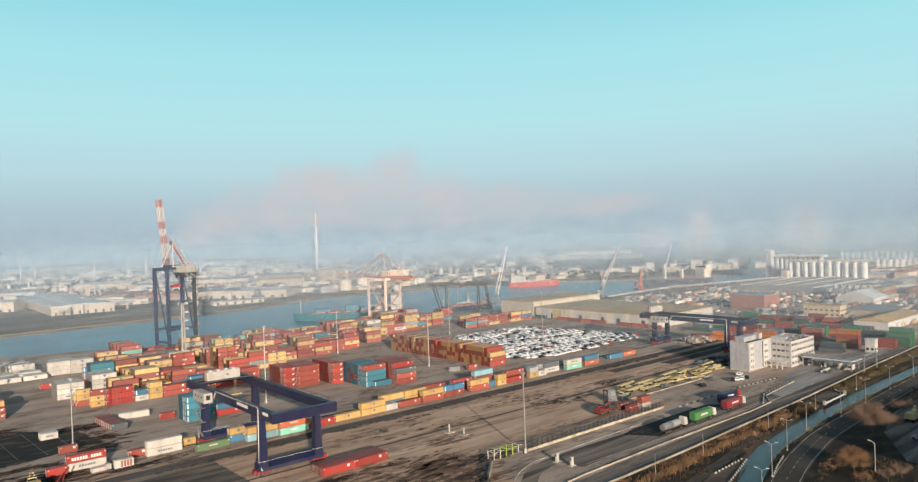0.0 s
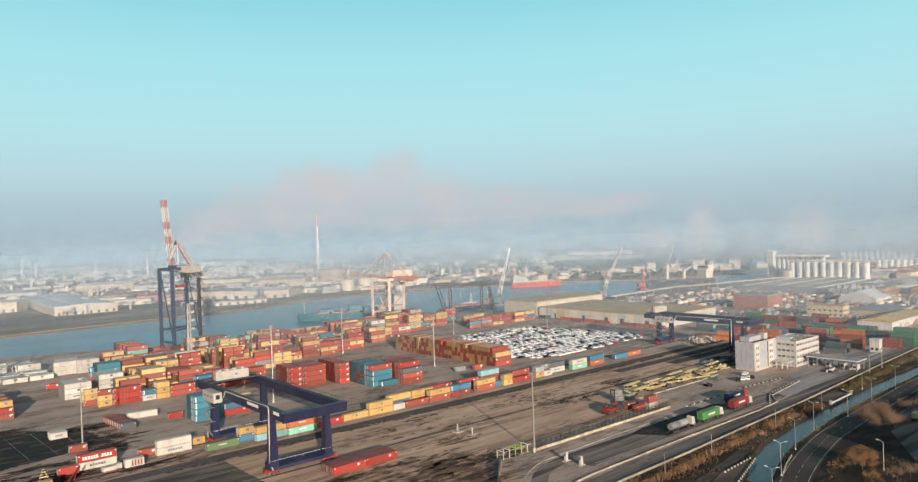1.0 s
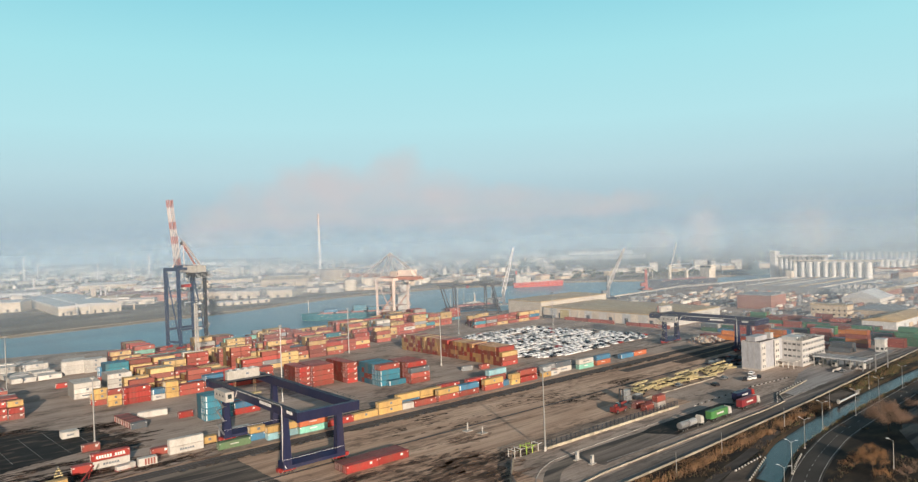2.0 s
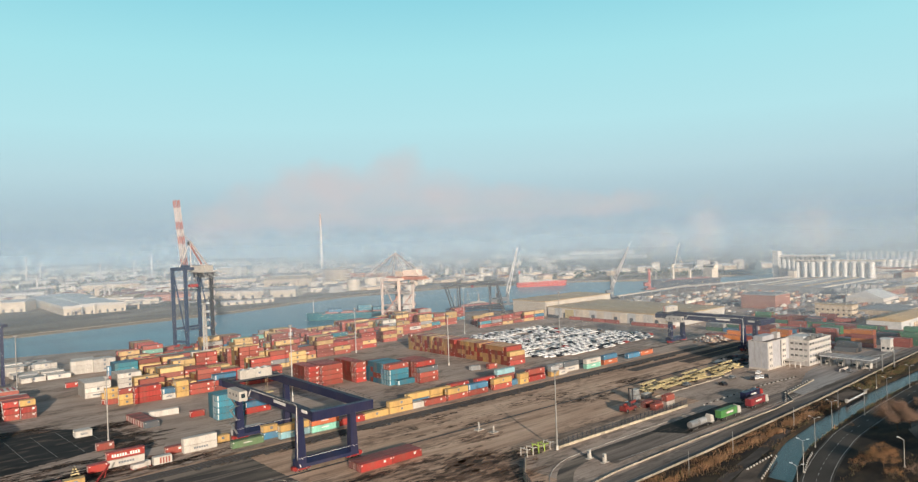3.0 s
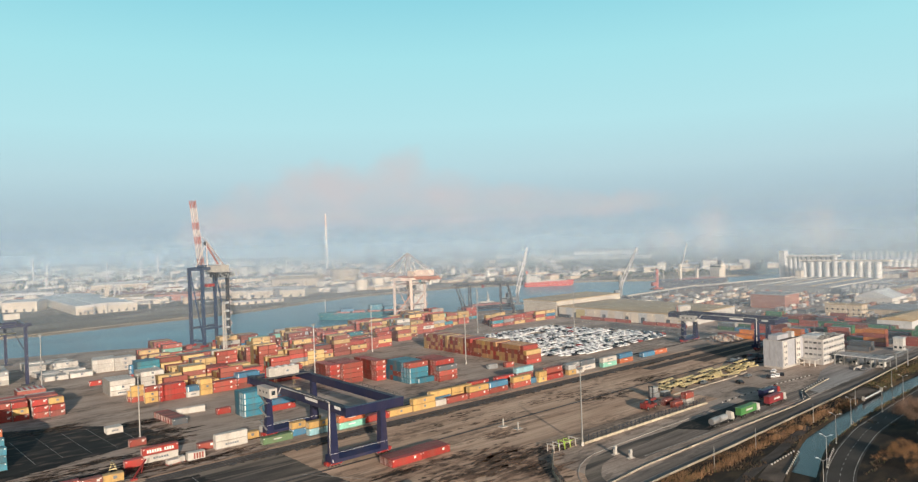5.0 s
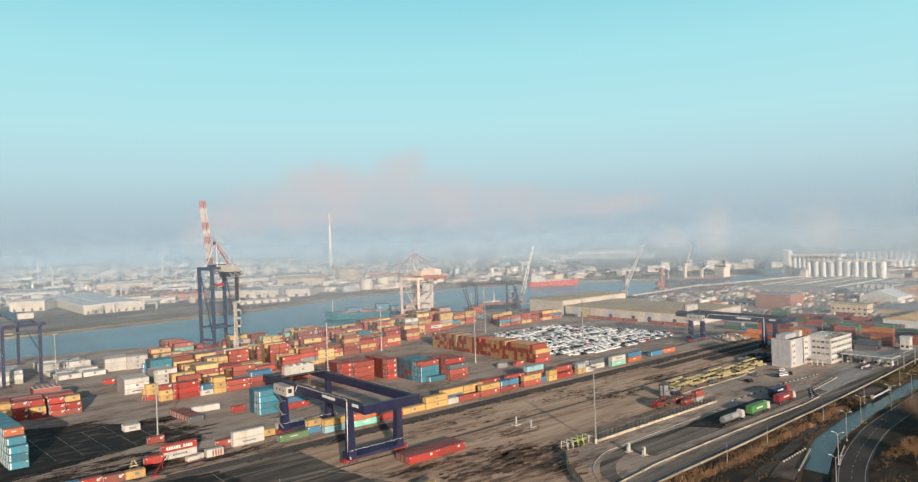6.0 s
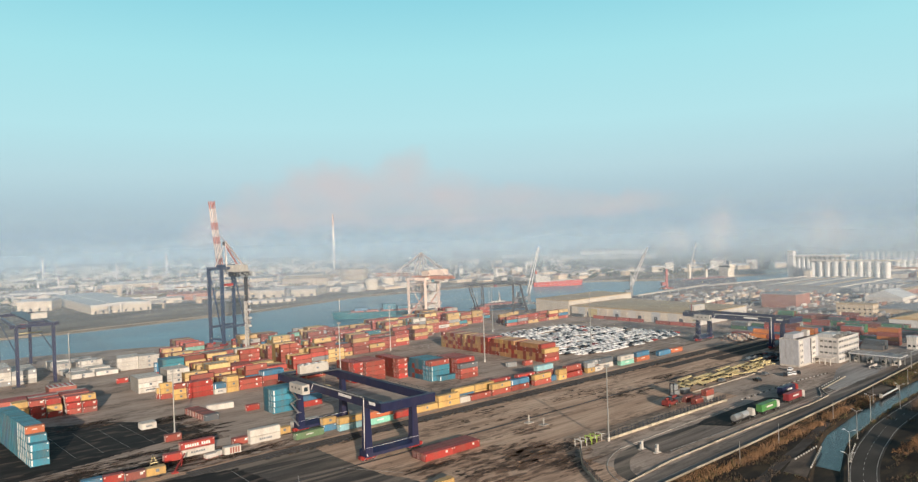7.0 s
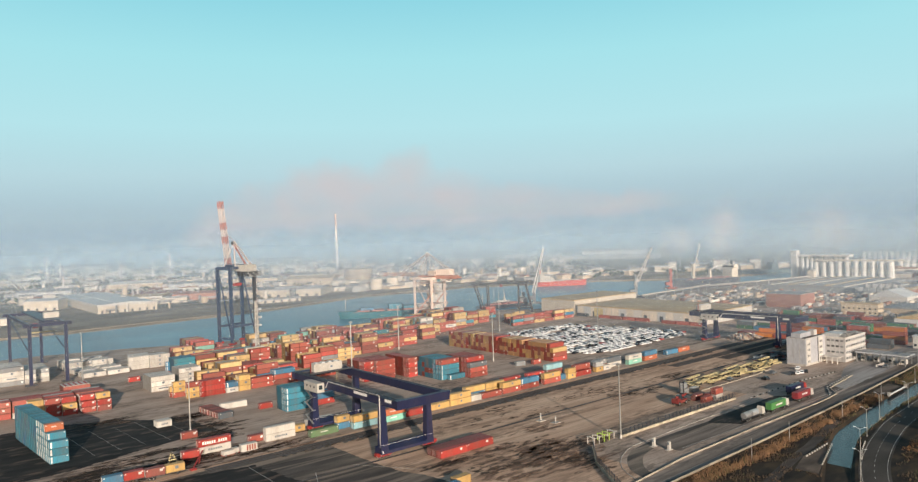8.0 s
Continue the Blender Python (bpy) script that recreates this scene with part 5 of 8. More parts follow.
def yard_gantry(at, label, mat, span, gauge, Z, w=1.7):
    c = thing("yard_gantry", at, label, "crane", "dark yard gantries")
    for x in (0, span):
        for y in (0, gauge):
            part("leg", Shape().beam((x, y, 0.8), (x, y, Z), w, w), mat, c)
            part("bogie", Shape().box(x - 3, x + 3, y - 0.6, y + 0.6, 0, 1.2), DARKSTEEL, c)
        part("side_beam", Shape().box(x - w * 0.35, x + w * 0.35, -4, gauge + 4, Z, Z + w), mat, c)
        part("brace", Shape().beam((x, 0, Z * 0.55), (x, gauge, Z - 0.5), 0.5), mat, c)
    for y in (0, gauge):
        part("main_girder", Shape().box(-3, span + 3, y - w * 0.35, y + w * 0.35, Z + 0.2, Z + 0.3 + w), mat, c)
    part("trolley", Shape().box(span * 0.4, span * 0.4 + 7, 1, gauge - 1, Z + 2.2, Z + 3.2), mat, c)
    part("machinery_house", Shape().box(span * 0.55, span * 0.55 + 8, gauge * 0.2, gauge * 0.2 + 4, Z + 3.2, Z + 6.4), C["white"], c)
    part("operator_cabin", Shape().box(span * 0.3, span * 0.3 + 2.4, gauge * 0.3, gauge * 0.3 + 2.4, Z - 3, Z - 0.2), BOGIE, c)
    part("spreader", Shape().box(span * 0.25, span * 0.25 + 12, gauge * 0.3, gauge * 0.3 + 2.4, Z - 6.0, Z - 5.3), YMARK, c, "yellow spreader")
    part("hoist_ropes", Shape().tube((span * 0.25 + 4, gauge * 0.35, Z - 5.3), (span * 0.25 + 4, gauge * 0.35, Z + 0.2), 0.08, 5)
         .tube((span * 0.25 + 8, gauge * 0.35, Z - 5.3), (span * 0.25 + 8, gauge * 0.35, Z + 0.2), 0.08, 5), DARKSTEEL, c)
    return c


yard_gantry(pose(19.0, 460.5, 0), "dark blue gantry crane over white container stacks", NAVY, 18.0, 88.0, 33.0)


def slant_gantry(at, label, mat, span, Z, w=0.9):
    """A light portal crane: two A-shaped leg pairs, twin girders with lattice webs, trolley and walkway."""
    c = thing("portal_crane", at, label, "crane", "dark yard gantries")
    for x, lean in ((0, 5.0), (span, 0.0)):
        for y in (0, 13):
            part("leg", Shape().beam((x + lean, y + (1.5 if y else -1.5), 0.8), (x - lean * 0.6, y, Z), w, w), mat, c)
            part("leg", Shape().beam((x + 13 - lean * 0.6, y + (1.5 if y else -1.5), 0.8), (x + 7 + lean * 0.5, y, Z), w, w), mat, c)
            part("bogie", Shape().box(x + lean - 2, x + lean + 2, y - 0.7, y + 0.7, 0, 1.1), DARKSTEEL, c)
            part("bogie", Shape().box(x + 11 - lean * 0.6, x + 15 - lean * 0.6, y - 0.7, y + 0.7, 0, 1.1), DARKSTEEL, c)
        part("tie_beam", Shape().box(x - 3, x + 13, -0.5, 0.5, Z * 0.16, Z * 0.16 + 0.7).box(x - 3, x + 13, 12.5, 13.5, Z * 0.16, Z * 0.16 + 0.7), mat, c)
        part("end_frame", Shape().box(x - 3.4, x + 9, -0.6, 13.6, Z - 0.3, Z + 0.5), mat, c)
    for y in (1, 12):
        gi = part("main_girder", Shape().box(-8, span + 15, y - 0.5, y + 0.5, Z + 0.5, Z + 1.2).box(-8, span + 15, y - 0.3, y + 0.3, Z + 2.7, Z + 3.1), mat, c)
        web = Shape()
        n = int((span + 22) / 3.2)
        for k in range(n):
            a, b = (Z + 1.2, Z + 2.7) if k % 2 else (Z + 2.7, Z + 1.2)
            web.beam((-8 + k * 3.2, y, a), (-4.8 + k * 3.2, y, b), 0.22)
        part("lattice_web", web, mat, gi)
    tr = part("trolley", Shape().box(span * 0.72, span * 0.72 + 7, 1, 12, Z + 3.1, Z + 4.0), mat, c)
    part("winch_house", Shape().box(span * 0.74, span * 0.74 + 5, 4, 9, Z + 4.0, Z + 6.6), C["white"], tr, "white winch house")
    part("operator_cabin", Shape().box(span * 0.55, span * 0.55 + 2.2, 5, 7.4, Z - 2.6, Z + 0.3), BOGIE, c)
    return c


slant_gantry(pose(405, 524, 0, 0, 0, -48), "dark grey portal crane with slanting legs beside the transit shed", paint("dark_grey_crane_paint", (0.028, 0.032, 0.04), 0.7), 40.0, 27.0, 1.0)


def harbour_crane(at, label, mat, boom, lean, base):
    """A mobile harbour crane: chassis, tower and lattice jib."""
    c = thing("harbour_crane", at, label, "crane", "mobile harbour cranes")
    part("chassis", Shape().box(-6, 6, -4, 4, 0.8, 3.0), base, c)
    for x in (-7, 7):
        for y in (-5, 5):
            part("outrigger", Shape().box(x - 1.2, x + 1.2, y - 1.2, y + 1.2, 0, 1.2), DARKSTEEL, c)
    part("tower", Shape().beam((0, 0, 3), (0, 0, 26), 3.2, 3.2, w2=2.2, h2=2.2), base, c)
    part("engine_house", Shape().box(-7, 0, -2.5, 2.5, 5, 9.5), base, c)
    part("cabin", Shape().box(1.0, 3.4, -1.2, 1.2, 18, 21), C["white"], c)
    d = Vector((math.cos(lean), 0, math.sin(lean)))
    nn = Vector((-d.z, 0, d.x))
    s = Shape()
    o = Vector((1.0, 0, 12))
    for k in range(10):
        wa, wb = 1.6 * (1 - k / 14), 1.6 * (1 - (k + 1) / 14)
        a, b = o + d * boom * k / 10, o + d * boom * (k + 1) / 10
        for sx in (-1, 1):
            s.beam(a + Vector((0, sx * wa, 0)), b + Vector((0, sx * wb, 0)), 0.45)
            s.beam(a + Vector((0, sx * wa, 0)) + nn * 2.2 * wa, b + Vector((0, sx * wb, 0)) + nn * 2.2 * wb, 0.45)
            s.beam(a + Vector((0, sx * wa, 0)), b + Vector((0, sx * wb, 0)) + nn * 2.2 * wb, 0.3)
        s.beam(a + Vector((0, -wa, 0)), b + Vector((0, wb, 0)), 0.3)
    part("jib", s, mat, c, "lattice jib")
    part("luffing_rope", Shape().tube((0, 0, 26), o + d * boom, 0.15, 5), DARKSTEEL, c)
    return c


harbour_crane(pose(492, 532, 0, 0, 0, -40), "pale grey mobile harbour crane with raised lattice jib", JIBGREY, 50, radians(77), C["slate"])
harbour_crane(pose(606, 485, 0, 0, 0, -35), "pale harbour crane with raised lattice jib", JIBGREY, 48, radians(66), C["slate"])
harbour_crane(pose(717, 514, 0, 0, 0, -30), "dull red harbour crane with upright jib", PINKRED, 12, radians(85), C["rust"])


# ---------------------------------------------------------------- light masts
def light_mast(x, y, h, label="slender galvanised steel floodlight mast on a concrete foot"):
    c = thing("light_mast", pose(x, y, 0), label, "light mast", "floodlight masts")
    part("foot", Shape().tube((0, 0, 0), (0, 0, 1.5), 0.55, 10, r2=0.45), C["white"], c, "white painted concrete foot")
    part("pole", Shape().tube((0, 0, 1.4), (0, 0, h), 0.36, 8, r2=0.2), STEEL, c)
    part("ring_platform", Shape().tube((0, 0, h - 0.8), (0, 0, h - 0.5), 0.85, 12), STEEL, c)
    for k in range(6):
        a = k * math.tau / 6
        part("floodlight", Shape().box(0.75 * math.cos(a) - 0.22, 0.75 * math.cos(a) + 0.22, 0.75 * math.sin(a) - 0.22, 0.75 * math.sin(a) + 0.22, h - 0.5, h - 0.1), STEEL, c)


for x, y, h in ((134, 305, 36), (239, 318, 29), (164.5, 166.4, 27.5), (52.2, 295, 26), (227, 401, 30), (328.8, 410, 35.5), (315, 300, 37.5), (41, 440, 30)):
    light_mast(x, y, h)


c = thing("light_mast", pose(136.2, 424, 0), "tall pale lattice floodlight mast among the stacks", "light mast", "floodlight masts")
part("foot", Shape().box(-1.4, 1.4, -1.4, 1.4, 0, 1.2), CONCRETE, c)
for sx in (-1, 1):
    for sy in (-1, 1):
        part("chord", Shape().beam((sx, sy, 1.2), (sx * 0.55, sy * 0.55, 40), 0.3), C["white"], c)
lat = Shape()
for k in range(18):
    z0, z1 = 1.4 + k * 2.1, 3.5 + k * 2.1
    w0, w1 = 1 - 0.45 * z0 / 40, 1 - 0.45 * z1 / 40
    q = 1 if k % 2 else -1
    for sx in (-1, 1):
        lat.beam((sx * w0, -q * w0, z0), (sx * w1, q * w1, z1), 0.16)
        lat.beam((-q * w0, sx * w0, z0), (q * w1, sx * w1, z1), 0.16)
part("lattice", lat, C["white"], c)
for z in (24, 29, 34, 39):
    pf = part("platform", Shape().box(-1.6, 2.6, -1.6, 1.6, z, z + 0.2), STEEL, c)
    part("floodlight", Shape().box(1.4, 2.9, -1.3, 1.3, z + 0.2, z + 1.2), PANELGREY, pf)


# ---------------------------------------------------------------- car field
CARS = [paint("car_paint_" + n, c, 0.25, dirt=0.1, vary=0.05, scale=0.5) for n, c in (
    ("white", (0.84, 0.84, 0.84)), ("silver", (0.48, 0.49, 0.50)), ("black", (0.03, 0.03, 0.035)), ("grey", (0.16, 0.17, 0.18)), ("red", (0.35, 0.04, 0.03)))]


def car_shapes():
    b = Shape()
    sec = [(-2.15, 0.35), (2.15, 0.35), (2.2, 0.62), (2.05, 0.82), (1.0, 0.98), (-2.0, 1.0), (-2.2, 0.8)]
    n = len(sec)
    b.add([(x, -0.9, z) for x, z in sec] + [(x, 0.9, z) for x, z in sec], [tuple(range(n)), tuple(range(2 * n - 1, n - 1, -1))] + [(i + n, (i + 1) % n + n, (i + 1) % n, i) for i in range(n)])
    r = Shape().hexa([(-1.62, -0.74, 1.30), (0.42, -0.74, 1.30), (0.42, 0.74, 1.30), (-1.62, 0.74, 1.30), (-1.3, -0.6, 1.50), (0.1, -0.6, 1.50), (0.1, 0.6, 1.50), (-1.3, 0.6, 1.50)])
    for px in (-1.75, -0.55):
        for py in (-0.79, 0.67):
            r.box(px, px + 0.22, py, py + 0.12, 0.98, 1.32)
    w = Shape().hexa([(-2.0, -0.82, 0.98), (0.95, -0.82, 0.98), (0.95, 0.82, 0.98), (-2.0, 0.82, 0.98), (-1.4, -0.68, 1.38), (0.25, -0.68, 1.38), (0.25, 0.68, 1.38), (-1.4, 0.68, 1.38)])
    k = Shape().tube((0, -0.1, 0.33), (0, 0.1, 0.33), 0.33, 8)
    return b, r, w, k


cb, cr, cw, ck = car_shapes()
CAR_BODY = [cb.mesh("body", m) for m in CARS]
CAR_ROOF = [cr.mesh("roof", m) for m in CARS]
CAR_GLASS, CAR_WHEEL = cw.mesh("glasshouse", GLASS), ck.mesh("wheel", RUBBER)
CARNAME = ["white", "silver-grey", "black", "dark grey", "red"]


def car(x, y, turn, k, group="new cars parked in the field", wheels=True, where="parked in the port car field"):
    c = thing("car", pose(x, y, 0.03, 0, 0, turn) @ Matrix.Diagonal((1.15, 1.15, 1.2, 1)), f"{CARNAME[k]} hatchback car {where}", "car", group)
    part("body", CAR_BODY[k], None, c)
    part("roof", CAR_ROOF[k], None, c)
    part("glasshouse", CAR_GLASS, None, c, "dark tinted windows")
    if wheels:
        for wx in (-1.35, 1.35):
            for wy in (-0.8, 0.8):
                part("wheel", CAR_WHEEL, None, c, at=pose(wx, wy, 0))


def in_field(x, y):
    """The car field's outline on the plan."""
    poly = [(289, 289), (312, 283), (408, 288), (398, 340), (388, 388), (335, 396), (279, 372), (279, 310)]
    hit = False
    for (xa, ya), (xb, yb) in zip(poly, poly[1:] + poly[:1]):
        if (ya > y) != (yb > y) and x < (xb - xa) * (y - ya) / (yb - ya) + xa:
            hit = not hit
    return hit


spots = []
y, row = 284.5, 0
while y < 396:
    x = 276.0 + (row % 3) * 1.4
    while x < 410:
        yy = y + 1.6 * math.sin(x * 0.045) + 0.05 * (x - 340)
        gap = noise.noise(Vector((x * 0.05, row * 0.35, 4.0))) > 0.34
        if in_field(x, yy) and not gap and RNG.random() < 0.96:
            spots.append((x, yy, RNG.choices(range(5), (72, 7, 12, 8, 1))[0]))
        x += 5.55
    row += 1
    y += 2.75 if row % 4 else 5.6
for x, y, k in spots[:290]:
    car(x + RNG.uniform(-0.15, 0.15), y + RNG.uniform(-0.4, 0.4), 180 * (k % 2) + RNG.uniform(-5, 5), k, wheels=False)
s = Shape()
for x, y, k in spots[290:]:
    for src, slot in ((cb, k), (cr, k), (cw, 5)):
        s.add([(x + q[0] * 1.15, y + q[1] * 1.15, q[2] * 1.2 + 0.03) for q in src.v], src.f, slot)
thing("far_parked_cars", Matrix(), "mostly white new cars filling the far field", "cars", kind="stuff", shape=s, mats=CARS + [GLASS])
for x, y, turn, k in ((311.4, 172.2, 24, 2), (314.4, 171.4, 24, 0), (317.4, 170.6, 24, 0), (320.4, 169.9, 24, 2), (307, 180.5, 5, 3), (291.5, 176.6, 60, 2), (279.5, 188.3, 10, 3), (326, 176.6, 15, 0), (358, 146, 5, 3)):
    car(x, y, turn, k, "cars by the office", where="parked beside the port office")


# ---------------------------------------------------------------- buildings
OFFICEGLASS = paint("dusty_blind_glass", (0.16, 0.17, 0.18), 0.25, dirt=0.3, vary=0.6, scale=0.3)


def window_row(b, x0, x1, y, z, n, w=1.4, h=1.3, axis="x", out=-1, pane=GLASS):
    for i in range(n):
        p = x0 + (i + 0.5) * (x1 - x0) / n
        if axis == "x":
            wi = part("window", Shape().box(p - w / 2, p + w / 2, min(y, y + out * 0.03), max(y, y + out * 0.03), z, z + h), pane, b)
            part("sill", Shape().box(p - w / 2 - 0.1, p + w / 2 + 0.1, min(y, y + out * 0.14), max(y, y + out * 0.14), z - 0.12, z), CONCRETE, wi)
        else:
            wi = part("window", Shape().box(min(y, y + out * 0.03), max(y, y + out * 0.03), p - w / 2, p + w / 2, z, z + h), pane, b)
            part("sill", Shape().box(min(y, y + out * 0.14), max(y, y + out * 0.14), p - w / 2 - 0.1, p + w / 2 + 0.1, z - 0.12, z), CONCRETE, wi)


def office():
    b = thing("port_office", Matrix(), "pale grey-white four-storey port office with flat roofs", "building")
    x0, xm, x1, y0, y1, h = 336.5, 360.0, 387.0, 177.0, 187.2, 14.2
    tw = part("stair_tower", Shape().box(x0, xm, y0, y1, 0, h), TOWERGREY, b, "lilac-grey clad block with few windows")
    part("parapet", Shape().box(x0 - 0.15, xm, y0 - 0.15, y0 + 0.2, h, h + 0.5).box(x0 - 0.15, x0 + 0.2, y0 + 0.2, y1, h, h + 0.5).box(x0 + 0.2, xm, y1 - 0.3, y1 + 0.1, h, h + 0.5), OFFICE, tw)
    part("roof", Shape().box(x0 + 0.2, xm, y0 + 0.2, y1 - 0.3, h, h + 0.15), SHINGLE, tw, "grey felt roof")
    for yy in (180.4, 183.8):
        part("panel_joint", Shape().box(x0 - 0.03, x0, yy - 0.06, yy + 0.06, 0.3, h - 0.2), CONCRETE, tw)
    part("plinth", Shape().box(x0 - 0.12, xm, y0 - 0.12, y0, 0, 1.0).box(x0 - 0.12, x0, y0, y1, 0, 1.0), CONCRETE, tw)
    part("drain_pipe", Shape().box(350.6, 350.9, y0 - 0.25, y0, 0.5, h), DARKSTEEL, tw)
    for xa, xb in ((337.2, 341.4), (351.6, 356.2)):
        part("window_bay", Shape().box(xa, xb, y0 - 0.4, y0, 0.8, h - 0.3), WALLWHITE, tw, "white projecting stair window bay")
    part("plant_room", Shape().box(339.5, 352, 181.0, 186.0, h + 0.15, h + 2.6), TOWERGREY, b)
    part("plant_room", Shape().box(353.5, 357.0, 180, 183, h + 0.15, h + 3.2), OFFICE, b)
    wy0, wy1, wh = 166.5, 182.0, 12.8
    part("wall", Shape().box(xm, x1, wy0, wy1, 0, wh), OFFICE, b)
    part("parapet", Shape().box(xm - 0.2, x1 + 0.2, wy0 - 0.2, wy0 + 0.2, wh, wh + 0.7).box(xm - 0.2, xm + 0.2, wy0 + 0.2, wy1, wh, wh + 0.7).box(x1 - 0.2, x1 + 0.2, wy0 + 0.2, wy1, wh, wh + 0.7)
         .box(xm + 0.2, x1 - 0.2, wy1 - 0.2, wy1 + 0.2, wh, wh + 0.7), WALLWHITE, b)
    part("roof", Shape().box(xm + 0.2, x1 - 0.2, wy0 + 0.2, wy1 - 0.2, wh, wh + 0.12), SHINGLE, b, "grey felt roof")
    part("plant_room", Shape().box(362, 371, 170, 178, wh + 0.12, wh + 2.2), PANELGREY, b)
    for k in range(6):
        part("roof_unit", Shape().box(361.6 + k * 1.9, 362.9 + k * 1.9, 168.0, 169.4, wh + 0.12, wh + 1.5 + (k % 3) * 0.5), STEEL, b)
    for k in range(5):
        part("roof_unit", Shape().box(373 + k * 2.8, 374.6 + k * 2.8, 170 + (k % 2) * 5, 172 + (k % 2) * 5, wh + 0.12, wh + 1.3), STEEL, b)
    part("antenna", Shape().tube((366, 173, wh + 2.2), (366, 173, wh + 8), 0.12, 5), STEEL, b)
    part("antenna", Shape().tube((355, 181, h + 3.2), (355, 181, h + 7), 0.1, 5), STEEL, b)
    for f in range(4):
        z = 1.6 + f * 3.15
        window_row(b, xm + 0.6, x1 - 0.6, wy0, z, 8, 2.3, 1.0, pane=OFFICEGLASS)
        part("balcony_band", Shape().box(xm + 0.2, x1, wy0 - 0.32, wy0, z - 1.15, z - 0.35), WALLWHITE, b, "white sill band along the storey")
        if f:
            window_row(b, wy0 + 0.6, y0 - 0.6, xm, z, 4, 1.7, 1.0, "y", pane=OFFICEGLASS)
        window_row(b, 337.6, 341.0, y0 - 0.4, z, 2, 1.0, 1.2, pane=OFFICEGLASS)
        window_row(b, 352.0, 355.8, y0 - 0.4, z, 2, 1.1, 1.2, pane=OFFICEGLASS)
    en = part("entrance_canopy", Shape().box(352.5, 360, 167.5, 176.5, 3.2, 3.5), WALLWHITE, b)
    for yy in (167.8, 170.6, 173.4, 176.1):
        part("column", Shape().box(352.7, 353.1, yy - 0.2, yy + 0.2, 0, 3.2), WALLWHITE, en)


office()


def gate_canopy():
    b = thing("gate_canopy", Matrix(), "pale steel truck gate canopy with check booths below", "canopy")
    part("roof", Shape().box(366, 377, 139, 164, 5.2, 5.45), ROOFGREY, b, "grey sheet roof")
    part("fascia", Shape().box(365.8, 366, 139, 164, 5.05, 5.55), PANELGREY, b, "pale grey fascia")
    part("fascia", Shape().box(366, 377, 138.8, 139, 5.05, 5.55), PANELGREY, b, "pale grey fascia")
    for y in (140, 146, 152, 159, 163.5):
        for x in (367, 376):
            part("column", Shape().box(x - 0.25, x + 0.25, y - 0.25, y + 0.25, 0, 5.2), STEEL, b)
    for y in (142.5, 148.5, 155.5, 162):
        bo = part("check_booth", Shape().box(371, 375.5, y - 0.9, y + 0.9, 0, 2.6), WALLWHITE, b)
        part("window", Shape().box(370.96, 371, y - 0.7, y + 0.7, 1.0, 2.0), GLASS, bo)
    for k in range(7):
        part("roof_rib", Shape().box(366, 377, 139.5 + k * 4, 139.8 + k * 4, 5.45, 5.6), STEEL, b)
    for q in (0, 1):
        part("low_wall", Shape().box(356 + q * 12, 366 + q * 12, 149.8 - q * 6, 150.2 - q * 6, 0, 1.2), CONCRETE, b)
    part("gantry_frame", Shape().beam((368, 134.5, 0), (368, 134.5, 8.6), 0.5).beam((368, 139.5, 7.3), (368, 134.5, 8.6), 0.4).beam((384, 134.5, 0), (384, 134.5, 8.6), 0.5)
         .beam((368, 134.5, 8.6), (384, 134.5, 8.6), 0.5), STEEL, b)


gate_canopy()


def shed(name, x0, x1, y0, y1, h, rise, wall, roof, label, along="x", doors=0, windows=0):
    """A hall with walls, pitched roof, doors and windows on the sides that face the yard."""
    b = thing(name, Matrix(), label, "building", "port buildings")
    part("wall", Shape().box(x0, x1, y0, y1, -0.5, h), wall, b)
    if rise:
        part("roof", Shape().gable(x0, x1, y0, y1, h, rise, along=along), roof, b)
    else:
        part("roof", Shape().box(x0 - 0.3, x1 + 0.3, y0 - 0.3, y1 + 0.3, h, h + 0.7), roof, b)
    for i in range(doors):
        p = x0 + (i + 0.5) * (x1 - x0) / doors
        part("door", Shape().box(p - 2.2, p + 2.2, y0 - 0.05, y0, 0, min(4.5, h * 0.6)), C["grey"], b, "grey roller door")
    if windows:
        for f in range(max(1, int(h / 3.6))):
            window_row(b, x0, x1, y0, 1.4 + f * 3.4, windows, min(1.6, (x1 - x0) / windows * 0.5))
            window_row(b, y0, y1, x0, 1.4 + f * 3.4, max(2, int(windows * (y1 - y0) / (x1 - x0))), 1.4, 1.2, "y")
    return b


# the transit sheds behind the car field
t = shed("transit_shed", 446, 522, 305, 432, 8.5, 0, WALLWHITE, ROOFTAN, "long white transit shed with broad tan felt roof")
for i in range(16):
    y = 307 + i * 7.8
    part("wall_bay", Shape().box(445.9, 446, y + 0.3, y + 7.2, 0.2, 8.2), [CREAMCLAD, CREAMCLAD, WALLWHITE, CREAMCLAD, PANELGREY][i % 5], t)
for i in (1, 4, 6, 9, 13):
    part("opening", Shape().box(445.82, 445.9, 309 + i * 7.8, 312.5 + i * 7.8, 0.1, 4.6), C["slate"], t, "dark open loading door")
part("door", Shape().box(445.8, 445.9, 402, 412, 0.1, 7.6), YMARK, t, "large yellow roller door")
shed("transit_shed", 447, 540, 436, 478, 12.5, 0, CREAMCLAD, ROOFTAN, "taller white shed with pale roof edge beside the quay", doors=6)
